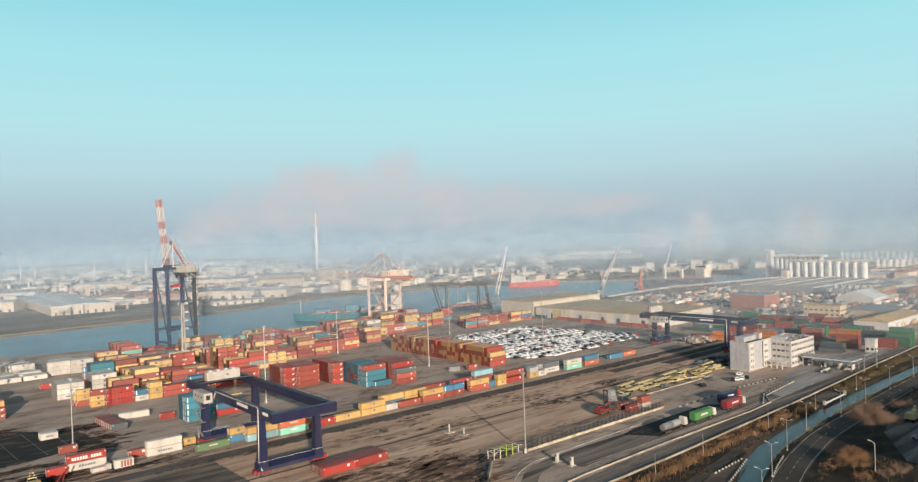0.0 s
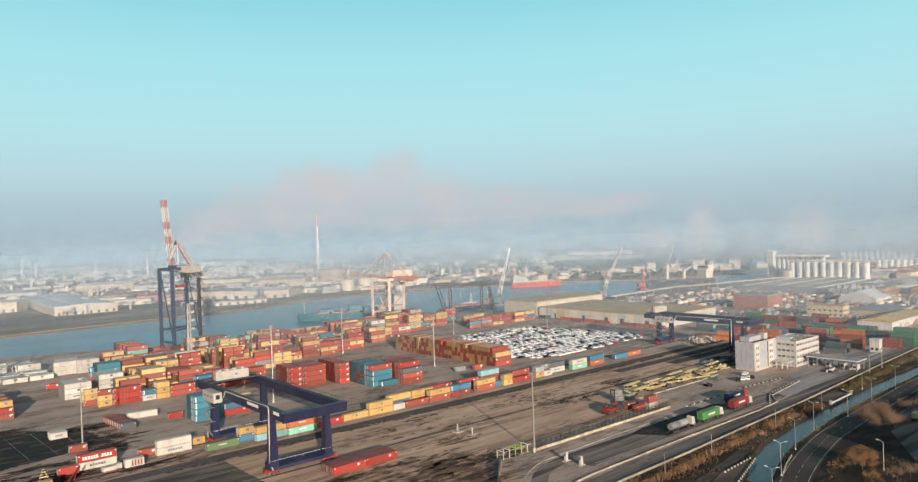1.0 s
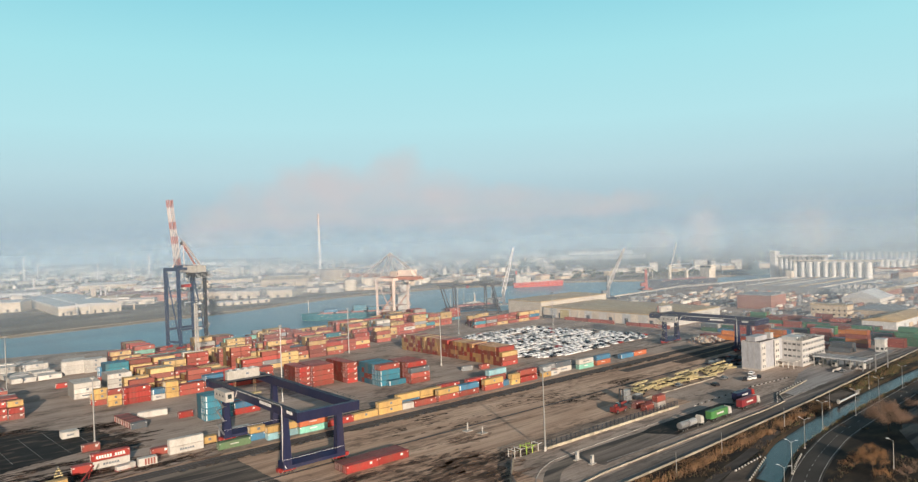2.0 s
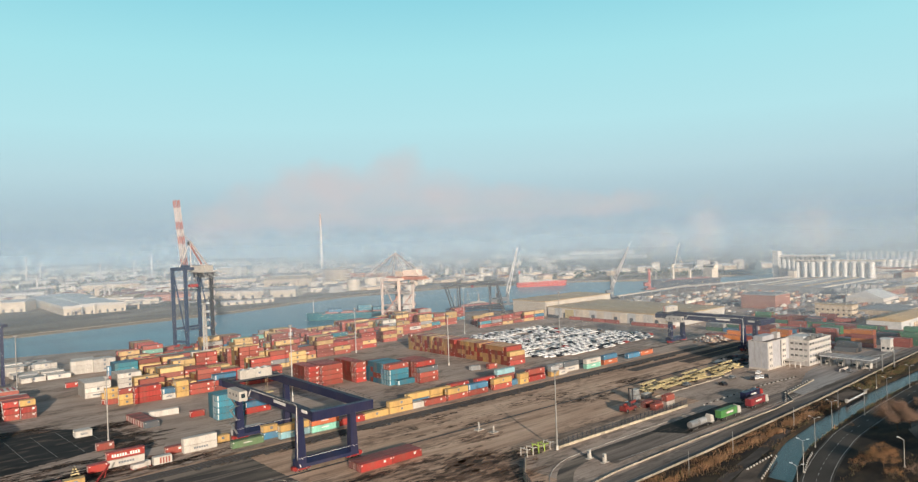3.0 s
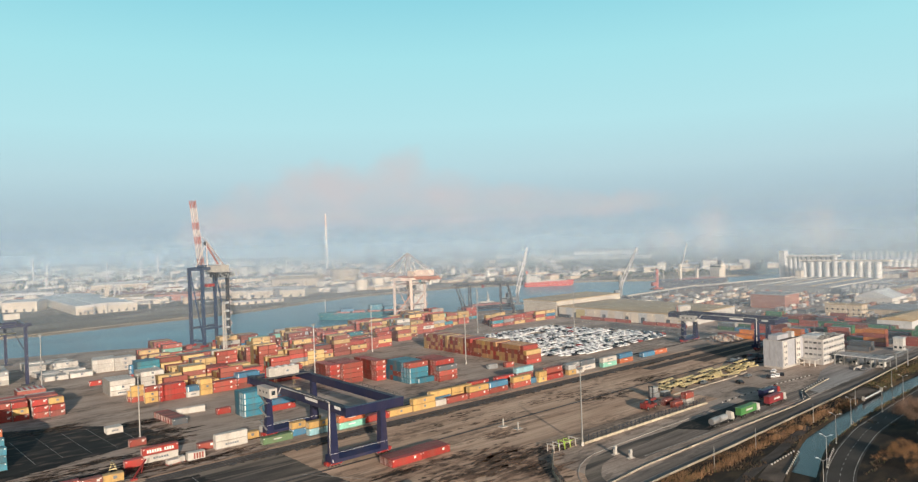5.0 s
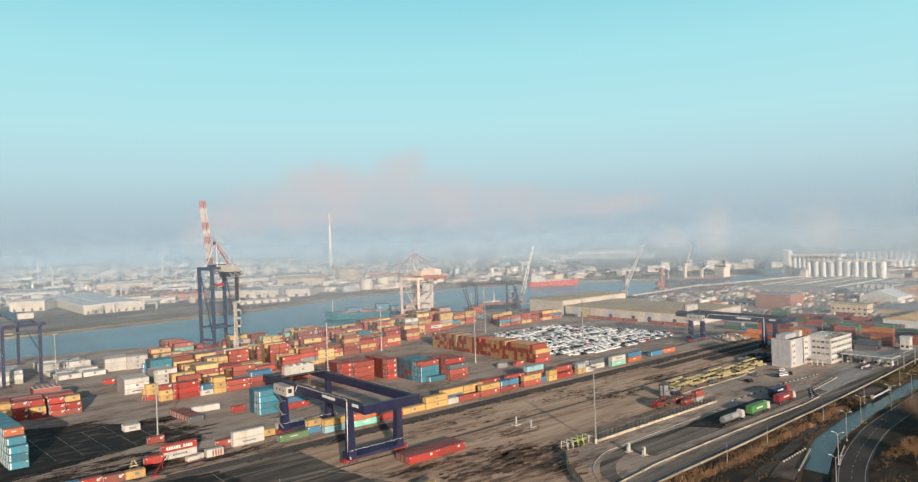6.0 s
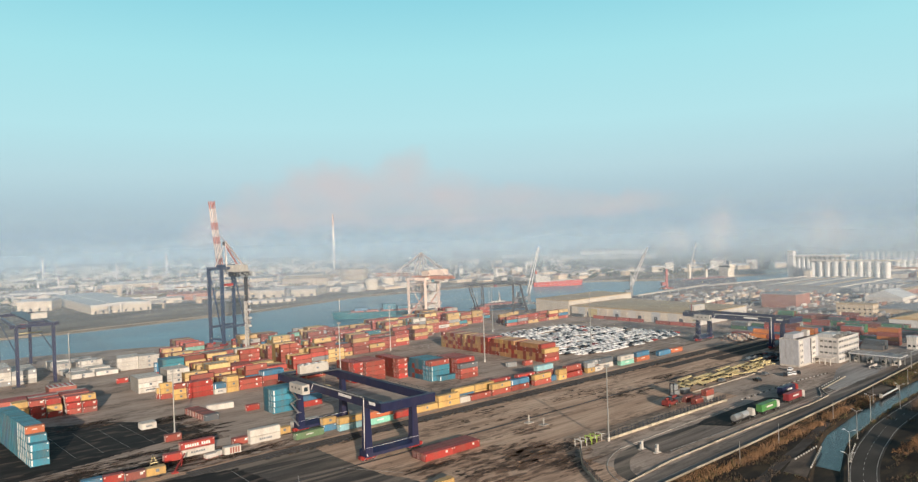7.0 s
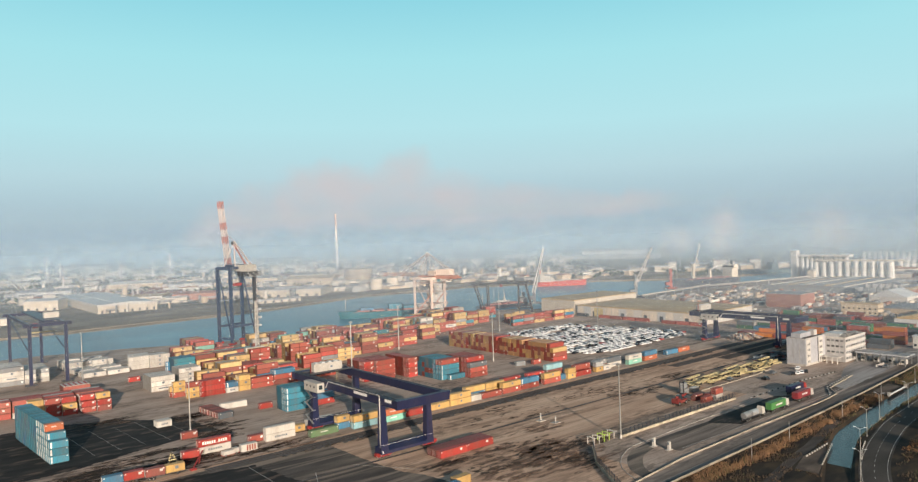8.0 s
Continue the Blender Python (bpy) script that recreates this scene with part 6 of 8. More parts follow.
st = shed("storage_shed", 752, 900, 312, 414, 6, 2.0, C["grey"], ROOFGREY, "broad grey sheet-roofed storage shed", "x", windows=0)
for k in range(5):
    part("ridge_strip", Shape().box(752, 900, 322 + k * 20, 324 + k * 20, 7.2 - abs(k - 2) * 0.6, 8.8 - abs(k - 2) * 0.7), [CREAMCLAD, ROOFTAN][k % 2], st, "pale ridge strip on the roof")
b = shed("brick_hall", 594, 622, 297, 329, 12.3, 0, BRICKRED, ROOFGREY, "terracotta-red clad hall with flat roof")
shed("port_house", 572.5, 584, 226, 254, 9.0, 0, CREAMWALL, ROOFTAN, "cream two-storey house with small windows", windows=3)
shed("warehouse", 524, 590, 176, 198, 5.2, 2.6, PANELGREY, ROOFTAN, "pale grey gabled warehouse with tan roof", doors=2)
shed("warehouse", 596, 640, 200, 232, 4.0, 1.0, CREAMWALL, ROOFGREY, "low cream warehouse with grey roof")
shed("arched_hall", 680, 715, 240, 272, 5.0, 6.5, WALLWHITE, PANELGREY, "pale hall with steep ribbed roof", "x")
shed("arched_hall", 470, 492, 262, 276, 4.5, 3.4, C["white"], C["white"], "small white tented hall", "y")
shed("gate_house", 428.5, 433, 151, 156, 7.0, 0, WALLWHITE, PANELGREY, "small white gate house", windows=2)
shed("brick_store", 760, 900, 262, 272, 5, 1.5, BRICKRED, ROOFTAN, "long low brick store with worn roof")


SILOWHITE = paint("chalk_white_silo_paint", (0.70, 0.69, 0.67), 0.7, dirt=0.3, scale=0.12, vary=0.06)


def silos():
    c = None
    for i in range(10):
        y = 440 - i * 10.8
        x = 957 - i * 1.6
        c = thing("silo", pose(x, y, 0), "white cylindrical concrete grain silo in a row", "silo", "row of white grain silos")
        part("drum", Shape().tube((0, 0, 0), (0, 0, 23.5), 4.3, 20), SILOWHITE, c)
        part("cap", Shape().tube((0, 0, 23.5), (0, 0, 25.0), 4.3, 20, r2=1.2), SILOWHITE, c)
    part_x = thing("silo_block", Matrix(), "pale concrete silo block with head gallery", "silo")
    for i in range(10):
        part("bin", Shape().tube((978 + 3, 470 - i * 6.6, 0), (978 + 3, 470 - i * 6.6, 29), 3.4, 12), PANELGREY, part_x)
    part("head_gallery", Shape().box(974, 988, 404, 474, 29, 32), PANELGREY, part_x)
    for k in range(3):
        part("gallery_wall", Shape().box(973.8, 974, 405 + k * 23.4, 426 + k * 23.4, 29.4, 31.8), SILOWHITE, part_x)
    part("loading_gallery", Shape().box(950, 954, 330, 446, 24.5, 26.5), CREAMCLAD, part_x)
    part("elevator_tower", Shape().box(970, 982, 474, 482, 0, 38), PANELGREY, part_x)
    for row, (x0, y0, dx, dy, count, top) in enumerate(((1270, 497, 2.2, -8.0, 13, 24), (1150, 400, 3.0, -7.4, 8, 17))):
        for i in range(count):
            c = thing("far_silo", pose(x0 + i * dx, y0 + i * dy, 0), "hazy far grain silo in a long row", "silo", "far silo rows")
            h = top - (i % 3) * 0.8
            part("drum", Shape().tube((0, 0, 0), (0, 0, h), 3.3, 12), SILOWHITE, c)
            part("cap", Shape().tube((0, 0, h), (0, 0, h + 2.2), 3.3, 12, r2=1.2), PANELGREY, c)
    for i in range(6):
        hp = thing("grain_hopper", pose(742 + i * 1.2, 297 - i * 6.0, 0), "grey grain hopper tower with pointed roof", "hopper", "row of grain hoppers")
        part("bin", Shape().box(-2.4, 2.4, -2.4, 2.4, 3.5, 8.5), C["grey"], hp)
        part("roof", Shape().tube((0, 0, 8.5), (0, 0, 12.5), 3.4, 4, r2=0.4), ROOFGREY, hp)
        for q in (-2, 2):
            part("leg", Shape().box(q - 0.25, q + 0.25, -2.2, -1.7, 0, 3.5).box(q - 0.25, q + 0.25, 1.7, 2.2, 0, 3.5), STEEL, hp)
    gl = thing("conveyor_gallery", Matrix(), "long pale conveyor gallery on trestles along the quay", "conveyor")
    line = [(594, 467.5), (739, 473), (919, 432)]
    for (xa, ya), (xb, yb) in zip(line, line[1:]):
        part("gallery", Shape().beam((xa, ya, 4.6), (xb, yb, 5.6), 1.8, 1.7), CONCRETE, gl)
        for k in range(8):
            f = (k + 0.5) / 8
            part("trestle", Shape().beam((xa + (xb - xa) * f, ya + (yb - ya) * f, 0), (xa + (xb - xa) * f, ya + (yb - ya) * f, 4), 1.0), STEEL, gl)
    tt = part("transfer_tower", Shape().box(917, 924, 427, 435, 0, 13), CREAMCLAD, gl)
    part("roof", Shape().gable(917, 924, 427, 435, 13, 2), ROOFGREY, tt)


silos()


# ---------------------------------------------------------------- ships
def ship(at, L, B, D, hull, deck, house, label, tower_at=0.86, tower_h=14, containers=()):
    """A cargo ship with flared bow, deck, bridge house, masts and hatches; x from stern to bow."""
    c = thing("cargo_ship", at, label, "ship", "moored ships")
    outline = [(0, 0.85), (0.06, 1), (0.75, 1), (0.9, 0.72), (0.97, 0.35), (1.0, 0.04)]
    pts = [(a * L, -w * B / 2) for a, w in outline] + [(a * L, w * B / 2) for a, w in outline[::-1]]
    s = Shape()
    n = len(pts)
    lowp = [(x * 0.97 + 0.01 * L, y * 0.85) for x, y in pts]
    top = [D + (0.25 * D if x > 0.88 * L else 0) for x, _ in pts]
    s.add([(x, y, -2) for x, y in lowp] + [(x, y, z) for (x, y), z in zip(pts, top)], [(i, (i + 1) % n, n + (i + 1) % n, n + i) for i in range(n)] + [tuple(range(n, 2 * n))])
    part("hull", s, hull, c)
    part("deck", Shape().box(0.06 * L, 0.86 * L, -B * 0.42, B * 0.42, D, D + 0.5), deck, c)
    h0 = 0.04 * L if tower_at < 0.5 else tower_at * L - 0.1 * L
    bh = part("bridge_house", Shape().box(h0, h0 + 0.10 * L, -B * 0.42, B * 0.42, D, D + tower_h * 0.7).box(h0 + 0.01 * L, h0 + 0.08 * L, -B * 0.5, B * 0.5, D + tower_h * 0.7, D + tower_h), house, c)
    part("bridge_windows", Shape().box(h0 + 0.082 * L, h0 + 0.083 * L, -B * 0.45, B * 0.45, D + tower_h * 0.8, D + tower_h * 0.93), GLASS, bh)
    part("funnel", Shape().box(h0 + 0.01 * L, h0 + 0.035 * L, -1.6, 1.6, D + tower_h, D + tower_h + 5), hull, c)
    part("mast", Shape().tube((h0 + 0.06 * L, 0, D + tower_h), (h0 + 0.06 * L, 0, D + tower_h + 9), 0.3, 6), house, c)
    part("fore_mast", Shape().tube((0.93 * L, 0, D), (0.93 * L, 0, D + 14), 0.35, 6), house, c)
    for i in range(5):
        xa = (0.18 + i * 0.135) * L
        part("hatch", Shape().box(xa, xa + 0.11 * L, -B * 0.36, B * 0.36, D + 0.5, D + 1.8), deck, c)
    for i, (k, lev) in enumerate(containers):
        for z in range(lev):
            part("deck_load", Shape().box((0.16 + i * 0.13) * L, (0.28 + i * 0.13) * L, -B * 0.4, B * 0.4, D + 1.8 + z * 2.6, D + 4.35 + z * 2.6), C[k], c)
    return c


TEALHULL = paint("teal_hull_paint", (0.03, 0.16, 0.20), 0.45, dirt=0.2, scale=0.1)
REDHULL = paint("red_hull_paint", (0.50, 0.06, 0.035), 0.45, dirt=0.2, scale=0.1)
LAIDUP = paint("dull_petrol_hull_paint", (0.035, 0.085, 0.11), 0.6, dirt=0.3, scale=0.1)
DARKHULL = paint("dark_hull_paint", (0.05, 0.06, 0.08), 0.45, dirt=0.2, scale=0.1)
ship(pose(402, 571, -2.2, 0, 0, 154), 110, 18, 5.6, TEALHULL, PINKRED, WALLWHITE, "teal-hulled feeder container ship moored at the quay", tower_at=0.1, tower_h=25,
     containers=(("white", 1), ("teal", 1), ("teal", 2), ("blue", 0), ("blue", 1)))
tanker = ship(pose(696, 727, -2.2, 0, 0, -36), 74, 13, 6.5, REDHULL, C["white"], C["white"], "red tanker with white bridge in the basin", tower_at=0.3, tower_h=12)
part("deck_house", Shape().box(5, 25, -4.8, 4.8, 6.9, 12.5).box(8, 20, -3.8, 3.8, 12.5, 15.5), C["white"], tanker, "stepped white deck house")
part("deck_crane", Shape().beam((42, 0, 6.9), (42, 0, 19), 0.8).beam((42, 0, 15), (56, 0, 18), 0.6), C["white"], tanker)
part("deck_piping", Shape().box(27, 62, -1.2, 1.2, 7.4, 9.2).box(30, 31, -5, 5, 7.4, 8.6).box(50, 51, -5, 5, 7.4, 8.6), CREAMCLAD, tanker)
bulker = ship(pose(845, 498, -2.2, 0, 0, 167), 113, 19, 10.5, DARKHULL, PINKRED, CREAMCLAD, "dark-hulled bulk carrier with cream deck cranes at the far quay", tower_at=0.1, tower_h=17)
part("boot_top", Shape().box(8, 110, -9.7, -9.4, -2, 2.6), REDHULL, bulker, "red anti-fouling band")
for k in (0.42, 0.68):
    dc = part("deck_crane", Shape().beam((k * 113, 0, 11), (k * 113, 0, 31 if k > 0.6 else 23), 3.0), CREAMCLAD, bulker, "cream deck crane")
    # the taller jib takes the place of a shore crane behind the ship
    part("jib", Shape().beam((k * 113, 0, 21), (k * 113 - 13, 0, 58 if k > 0.6 else 27), 1.1), JIBGREY, dc, "pale luffing jib")
ship(pose(500, 552, -2.2, 0, 0, 172), 62, 12, 3.4, DARKHULL, PINKRED, C["white"], "low dark barge with reddish deck moored behind the yard gantry", tower_at=0.1, tower_h=6)
ship(pose(505, 578, -2.2, 0, 0, 150), 24, 6, 2.2, C["white"], C["white"], C["white"], "small white harbour launch on the channel", tower_at=0.5, tower_h=5)
ship(pose(1115, 520, -2.2, 0, 0, 150), 120, 18, 7.0, LAIDUP, DARKHULL, LAIDUP, "dark teal ship laid up in the misty dock", tower_at=0.6, tower_h=12)


# ---------------------------------------------------------------- far bank: works, sheds, tanks, trees
def turned_hall(x, y, lx, ly, h, turn, wall, roof, label, rise=2.0, along="x", windows=0, eaves=None):
    b = thing("industrial_hall", pose(x, y, -0.4, 0, 0, turn), label, "building", "halls on the far bank")
    part("wall", Shape().box(0, lx, 0, ly, 0, h), wall, b)
    rf = part("roof", Shape().gable(0, lx, 0, ly, h, rise, along=along, thick=0.8), roof, b)
    if eaves:
        part("eaves", Shape().box(-0.9, lx + 0.9, -0.9, -0.45, h - 1.0, h + 1.3).box(-0.9, -0.45, -0.45, ly + 0.9, h - 1.0, h + 1.3), eaves, rf, "bright white eaves band")
    for i in range(windows):
        part("door", Shape().box((i + 0.4) * lx / windows, (i + 0.7) * lx / windows, -0.06, 0, 0.2, 3.6), C["slate"], b)
    for i in range(int(ly / 22) if along == "y" else int(lx / 22)):
        xa, ya = (lx * 0.3, 10 + i * 22) if along == "y" else (10 + i * 22, ly * 0.3)
        part("roof_vent", Shape().box(xa - 1, xa + 1, ya - 1, ya + 1, h + rise * 0.5, h + rise * 0.6 + 2.0), PANELGREY, rf)
    return b


turned_hall(145, 900, 66, 250, 9.5, 0, CREAMCLAD, PANELGREY, "long white hall with low grey roof beyond the channel", 2.0, "y", 8, ROOFWHITE)
turned_hall(88, 1034, 40, 34, 12, -28, CREAMCLAD, PANELGREY, "white hall with pale roof beyond the channel", 2.0, "x", 4)
turned_hall(196, 1010, 52, 60, 9, -30, CREAMWALL, ROOFTAN, "hall with sandy roof beyond the channel", 2.0, "x", 0, ROOFWHITE)
turned_hall(318, 985, 146, 60, 9, -44, CREAMCLAD, ROOFGREY, "wide low hall with grey roof and bright facade", 3.0, "x", 9, ROOFWHITE)
turned_hall(371, 921, 66, 46, 9, -38, CREAMCLAD, ROOFWHITE, "wide low hall with bright white roof", 3.5, "x", 5)
turned_hall(308, 842, 62, 16, 3.2, -8, CREAMCLAD, ROOFWHITE, "low open-sided store with white roof on the bank", 1.0, "x", 6)
turned_hall(228, 985, 44, 22, 6, -24, CREAMCLAD, ROOFWHITE, "pale works hall beyond the channel", 1.5, "x", 3)
turned_hall(262, 1010, 60, 40, 8, -28, BRICKRED, BRICKRED, "works hall with faded reddish roof", 2.5, "x")
turned_hall(225, 1085, 64, 50, 8, -28, CREAMWALL, BRICKRED, "works hall with faded reddish roof", 2.5, "x")
turned_hall(473, 1094, 78, 60, 13, -38, CREAMWALL, ROOFTAN, "beige works hall beyond the channel", 4.0, "x", 4)
turned_hall(430, 1250, 90, 50, 12, -34, CREAMWALL, ROOFGREY, "beige works hall in the haze", 3.0, "x", 4)
turned_hall(330, 1250, 70, 60, 10, -30, PANELGREY, ROOFGREY, "grey works hall in the haze", 3.0, "x")
turned_hall(250, 1330, 90, 60, 12, -24, CREAMWALL, ROOFWHITE, "cream works hall in the haze", 3.0, "x")
turned_hall(110, 1300, 80, 60, 10, -24, PANELGREY, ROOFGREY, "grey works hall in the haze", 3.0, "x")
turned_hall(560, 1260, 70, 60, 11, -34, CREAMWALL, ROOFGREY, "cream works hall in the haze", 3.0, "x")
turned_hall(1484, 1640, 178, 40, 10, -58, WALLWHITE, ROOFWHITE, "very long bright white hall in the haze", 2.5, "x")
turned_hall(1420, 1330, 260, 36, 9, -67, WALLWHITE, ROOFWHITE, "very long bright white hall in the haze", 2.5, "x")
turned_hall(1700, 1500, 200, 40, 12, -62, WALLWHITE, BRICKRED, "very long pale hall with reddish roof in the haze", 2.5, "x")
turned_hall(582, 1586, 62, 40, 20, -25, CREAMWALL, ROOFWHITE, "tall beige works hall in the haze", 2.0, "x")
for x, y, lx, ly, h, k in ((1000, 790, 46, 18, 7, 0), (1010, 742, 26, 14, 9, 1), (1052, 742, 14, 10, 15, 0), (1040, 700, 34, 16, 6, 2), (1086, 716, 30, 18, 10, 1), (1078, 668, 22, 14, 18, 0),
                           (1120, 672, 44, 18, 8, 1), (1104, 632, 20, 12, 8, 2), (1150, 640, 18, 14, 16, 0), (1165, 600, 40, 16, 9, 1), (1190, 566, 24, 16, 13, 0)):
    turned_hall(x, y, lx, ly, h, -48, (WALLWHITE, CREAMCLAD, CREAMWALL)[k], (ROOFGREY, ROOFWHITE, PANELGREY)[k], ("small white works block in the haze", "low cream shed with white roof in the haze", "low beige shed with grey roof in the haze")[k], 1.5, "x")


def tank(x, y, r, h, mat, label):
    c = thing("storage_tank", pose(x, y, -0.4), label, "tank", "storage tanks on the far bank")
    part("shell", Shape().tube((0, 0, 0), (0, 0, h), r, 28), mat, c)
    part("roof", Shape().tube((0, 0, h), (0, 0, h + r * 0.12), r, 28, r2=0.3), mat, c)
    part("rim", Shape().tube((0, 0, h - 0.6), (0, 0, h - 0.1), r + 0.25, 28), STEEL, c)
    part("ladder", Shape().beam((-r - 0.3, -2, 0), (-r - 0.3, 4, h), 0.7, 0.2), STEEL, c)


tank(597, 1068, 25, 25, CREAMWALL, "large cream cylindrical storage tank")
for x, y, r, h in ((530, 905, 9.5, 16), (563, 910, 9.5, 16), (520, 960, 11, 12), (590, 965, 11, 14), (624, 985, 12, 15), (617, 1557, 11, 22), (640, 1500, 11, 22), (880, 1220, 14, 14), (700, 1500, 12, 16), (500, 1420, 13, 14), (655, 905, 7, 10)):
    tank(x, y, r, h, CREAMCLAD if r < 15 else CREAMWALL, "pale cylindrical storage tank")


def chimney(x, y, h, r, label):
    c = thing("chimney", pose(x, y, -0.4), label, "chimney")
    part("shaft", Shape().tube((0, 0, 0), (0, 0, h), r, 14, r2=r * 0.6), STACKGREY, c)
    for k in range(4):
        z = h * (0.80 + k * 0.05)
        rr = r * (1 - 0.4 * z / h) + 0.12
        part("band", Shape().tube((0, 0, z), (0, 0, z + h * 0.022), rr, 14), PINKRED, c, "faded red warning band")


chimney(899, 1679, 149, 3.4, "tall slim pale chimney with red bands near the top")
for x, y, h, r in ((272, 2080, 60, 2.4), (300, 2060, 42, 2.2), (189, 1364, 30, 2.2), (231, 1090, 20, 1.5), (235.5, 1082, 20, 1.5), (289, 1176, 20, 2.0), (297, 1170, 16, 1.6), (504, 1823, 58, 2.4), (470, 1850, 44, 2.0), (360, 1700, 40, 2.0), (860, 1250, 46, 2.0), (405, 1900, 40, 2.4), (622, 960, 26, 1.2)):
    chimney(x, y, h, r, "pale slender works stack in the haze")


def shore_y(x):
    return edge([(xx, yy) for xx, yy in shore], x)[0]


s = Shape()
MIX = [paint("far_" + n, c, 0.8, island=True, source="World", scale=0.02) for n, c in (
    ("white", (0.74, 0.68, 0.60)), ("cream", (0.60, 0.48, 0.36)), ("grey", (0.34, 0.34, 0.34)), ("tile", (0.36, 0.18, 0.13)), ("sheet", (0.26, 0.27, 0.28)))]
RN = random.Random(5)
made = 0
while made < 900:
    az = VIEW + radians(RN.uniform(-44, 42))
    rr = 860 + 2300 * RN.random() ** 1.6
    if az < VIEW - radians(10) and rr > 1350 or az < VIEW + radians(8) and rr > 2100:
        continue
    x, y = rr * math.cos(az), rr * math.sin(az)
    if x < 1250 and y < shore_y(x) + 60 and y > 440:
        continue
    if y < 440 and x < 1000 or 880 < x < 1250 and y > 600 and y < 1500 and RN.random() < 0.75:
        continue
    if 40 < x < 470 and y < 1130:
        continue
    lx, ly, h = RN.uniform(6, 34), RN.uniform(6, 26), RN.uniform(3, 8.5)
    if RN.random() < 0.08:
        lx, ly, h = RN.uniform(3, 6), RN.uniform(3, 6), RN.uniform(10, 17)
    k = RN.choice([0, 0, 0, 1, 1, 2])
    s.box(x, x + lx, y, y + ly, -0.5, h, k)
    if RN.random() < 0.5:
        s.gable(x, x + lx, y, y + ly, h, RN.uniform(1, 3), RN.choice([0, 2, 3, 4, 4]), RN.choice("xy"))
    else:
        s.box(x - 0.4, x + lx + 0.4, y - 0.4, y + ly + 0.4, h, h + 0.6, RN.choice([0, 2, 4, 4]))
    made += 1
thing("far_works", Matrix(), "hazy sheds, works and houses on the far bank", "buildings", kind="stuff", shape=s, mats=MIX)
# pipe racks and small plant between the halls and tanks
s = Shape()
for i in range(420):
    x, y = RN.uniform(150, 1000), RN.uniform(880, 1500)
    if y < shore_y(x) + 80:
        continue
    if RN.random() < 0.5:
        s.tube((x, y, -0.4), (x, y, RN.uniform(4, 13)), RN.uniform(1.0, 4.5), 10, RN.choice([0, 0, 1, 4]))
    else:
        s.box(x, x + RN.uniform(5, 30), y, y + 2.5, 3.5, 5, 2)
        s.box(x, x + 0.5, y, y + 2, -0.4, 3.5, 2)
thing("far_plant", Matrix(), "small tanks, columns and pipe racks of far works", "plant", kind="stuff", shape=s, mats=MIX)
# middle ground on the near bank, beyond the car field
s = Shape()
for i in range(150):
    x, y = RN.uniform(590, 1250), RN.uniform(120, 440)
    if 690 < x < 1000 and 290 < y < 480 or abs(y - 126) < 20:
        continue
    if 520 < x < 780:
        lx, ly, h = RN.uniform(4, 10), RN.uniform(2.4, 6), RN.uniform(2, 3.4)
    else:
        lx, ly, h = RN.uniform(8, 40), RN.uniform(8, 30), RN.uniform(3, 9)
    s.box(x, x + lx, y, y + ly, 0, h, RN.randrange(5))
    s.gable(x, x + lx, y, y + ly, h, RN.uniform(0.3, 2), RN.choice([2, 3, 4, 0]), "x", 0.2, 0.15)
for i in range(560):
    x, y = RN.uniform(540, 770), RN.uniform(172, 455)
    if RN.random() < 0.5:
        y = 180 + round((y - 180) / 14) * 14 + RN.uniform(-1, 1)
    if 585 < x < 632 and 215 < y < 335:
        continue
    lx, ly, h = RN.choice([(4.3, 1.9, 1.5), (4.3, 1.9, 1.5), (6.1, 2.4, 2.6), (12.2, 2.4, 2.6)])
    s.box(x, x + lx, y, y + ly, 0, h, RN.choice([0, 1, 2, 3, 4, 4, 4]))
thing("yard_buildings", Matrix(), "scattered low sheds and stores beyond the gate", "buildings", kind="stuff", shape=s, mats=MIX)


LEAFDARK = paint("dull_evergreen_leaves", (0.045, 0.065, 0.03), 0.9, dirt=0.2, island=True, source="World")
LEAFBROWN = paint("brown_winter_leaves", (0.30, 0.155, 0.065), 0.9, vary=0.12, dirt=0.4, island=True, source="World")
TWIG = paint("bare_twigs", (0.28, 0.18, 0.125), 0.9, dirt=0.3, island=True, source="World")
REED = paint("dry_orange_reeds", (0.29, 0.165, 0.085), 0.9, dirt=0.8, scale=0.1, dirt_col=(0.055, 0.04, 0.025), island=True, source="World")
DEADGRASS = paint("dead_brown_grass", (0.075, 0.05, 0.03), 0.9, dirt=0.5, island=True, source="World")
GRASS = paint("dull_green_grass", (0.10, 0.11, 0.045), 0.9, dirt=0.35, dirt_col=(0.16, 0.11, 0.05), island=True, source="World")


def tuft(s, x, y, z, size, rnd, slot=0):
    """One leaf or twig clump: a small bent pair of triangles."""
    a = rnd.uniform(0, math.tau)
    t = rnd.uniform(-0.9, 0.9)
    dx, dy, dz = math.cos(a) * size, math.sin(a) * size, t * size
    s.add([(x - dx, y - dy, z - dz), (x + dy * 0.5, y - dx * 0.5, z + size * 0.5), (x + dx, y + dy, z + dz), (x - dy * 0.4, y + dx * 0.4, z - size * 0.6)],
          [(0, 1, 2), (0, 2, 3)], slot)


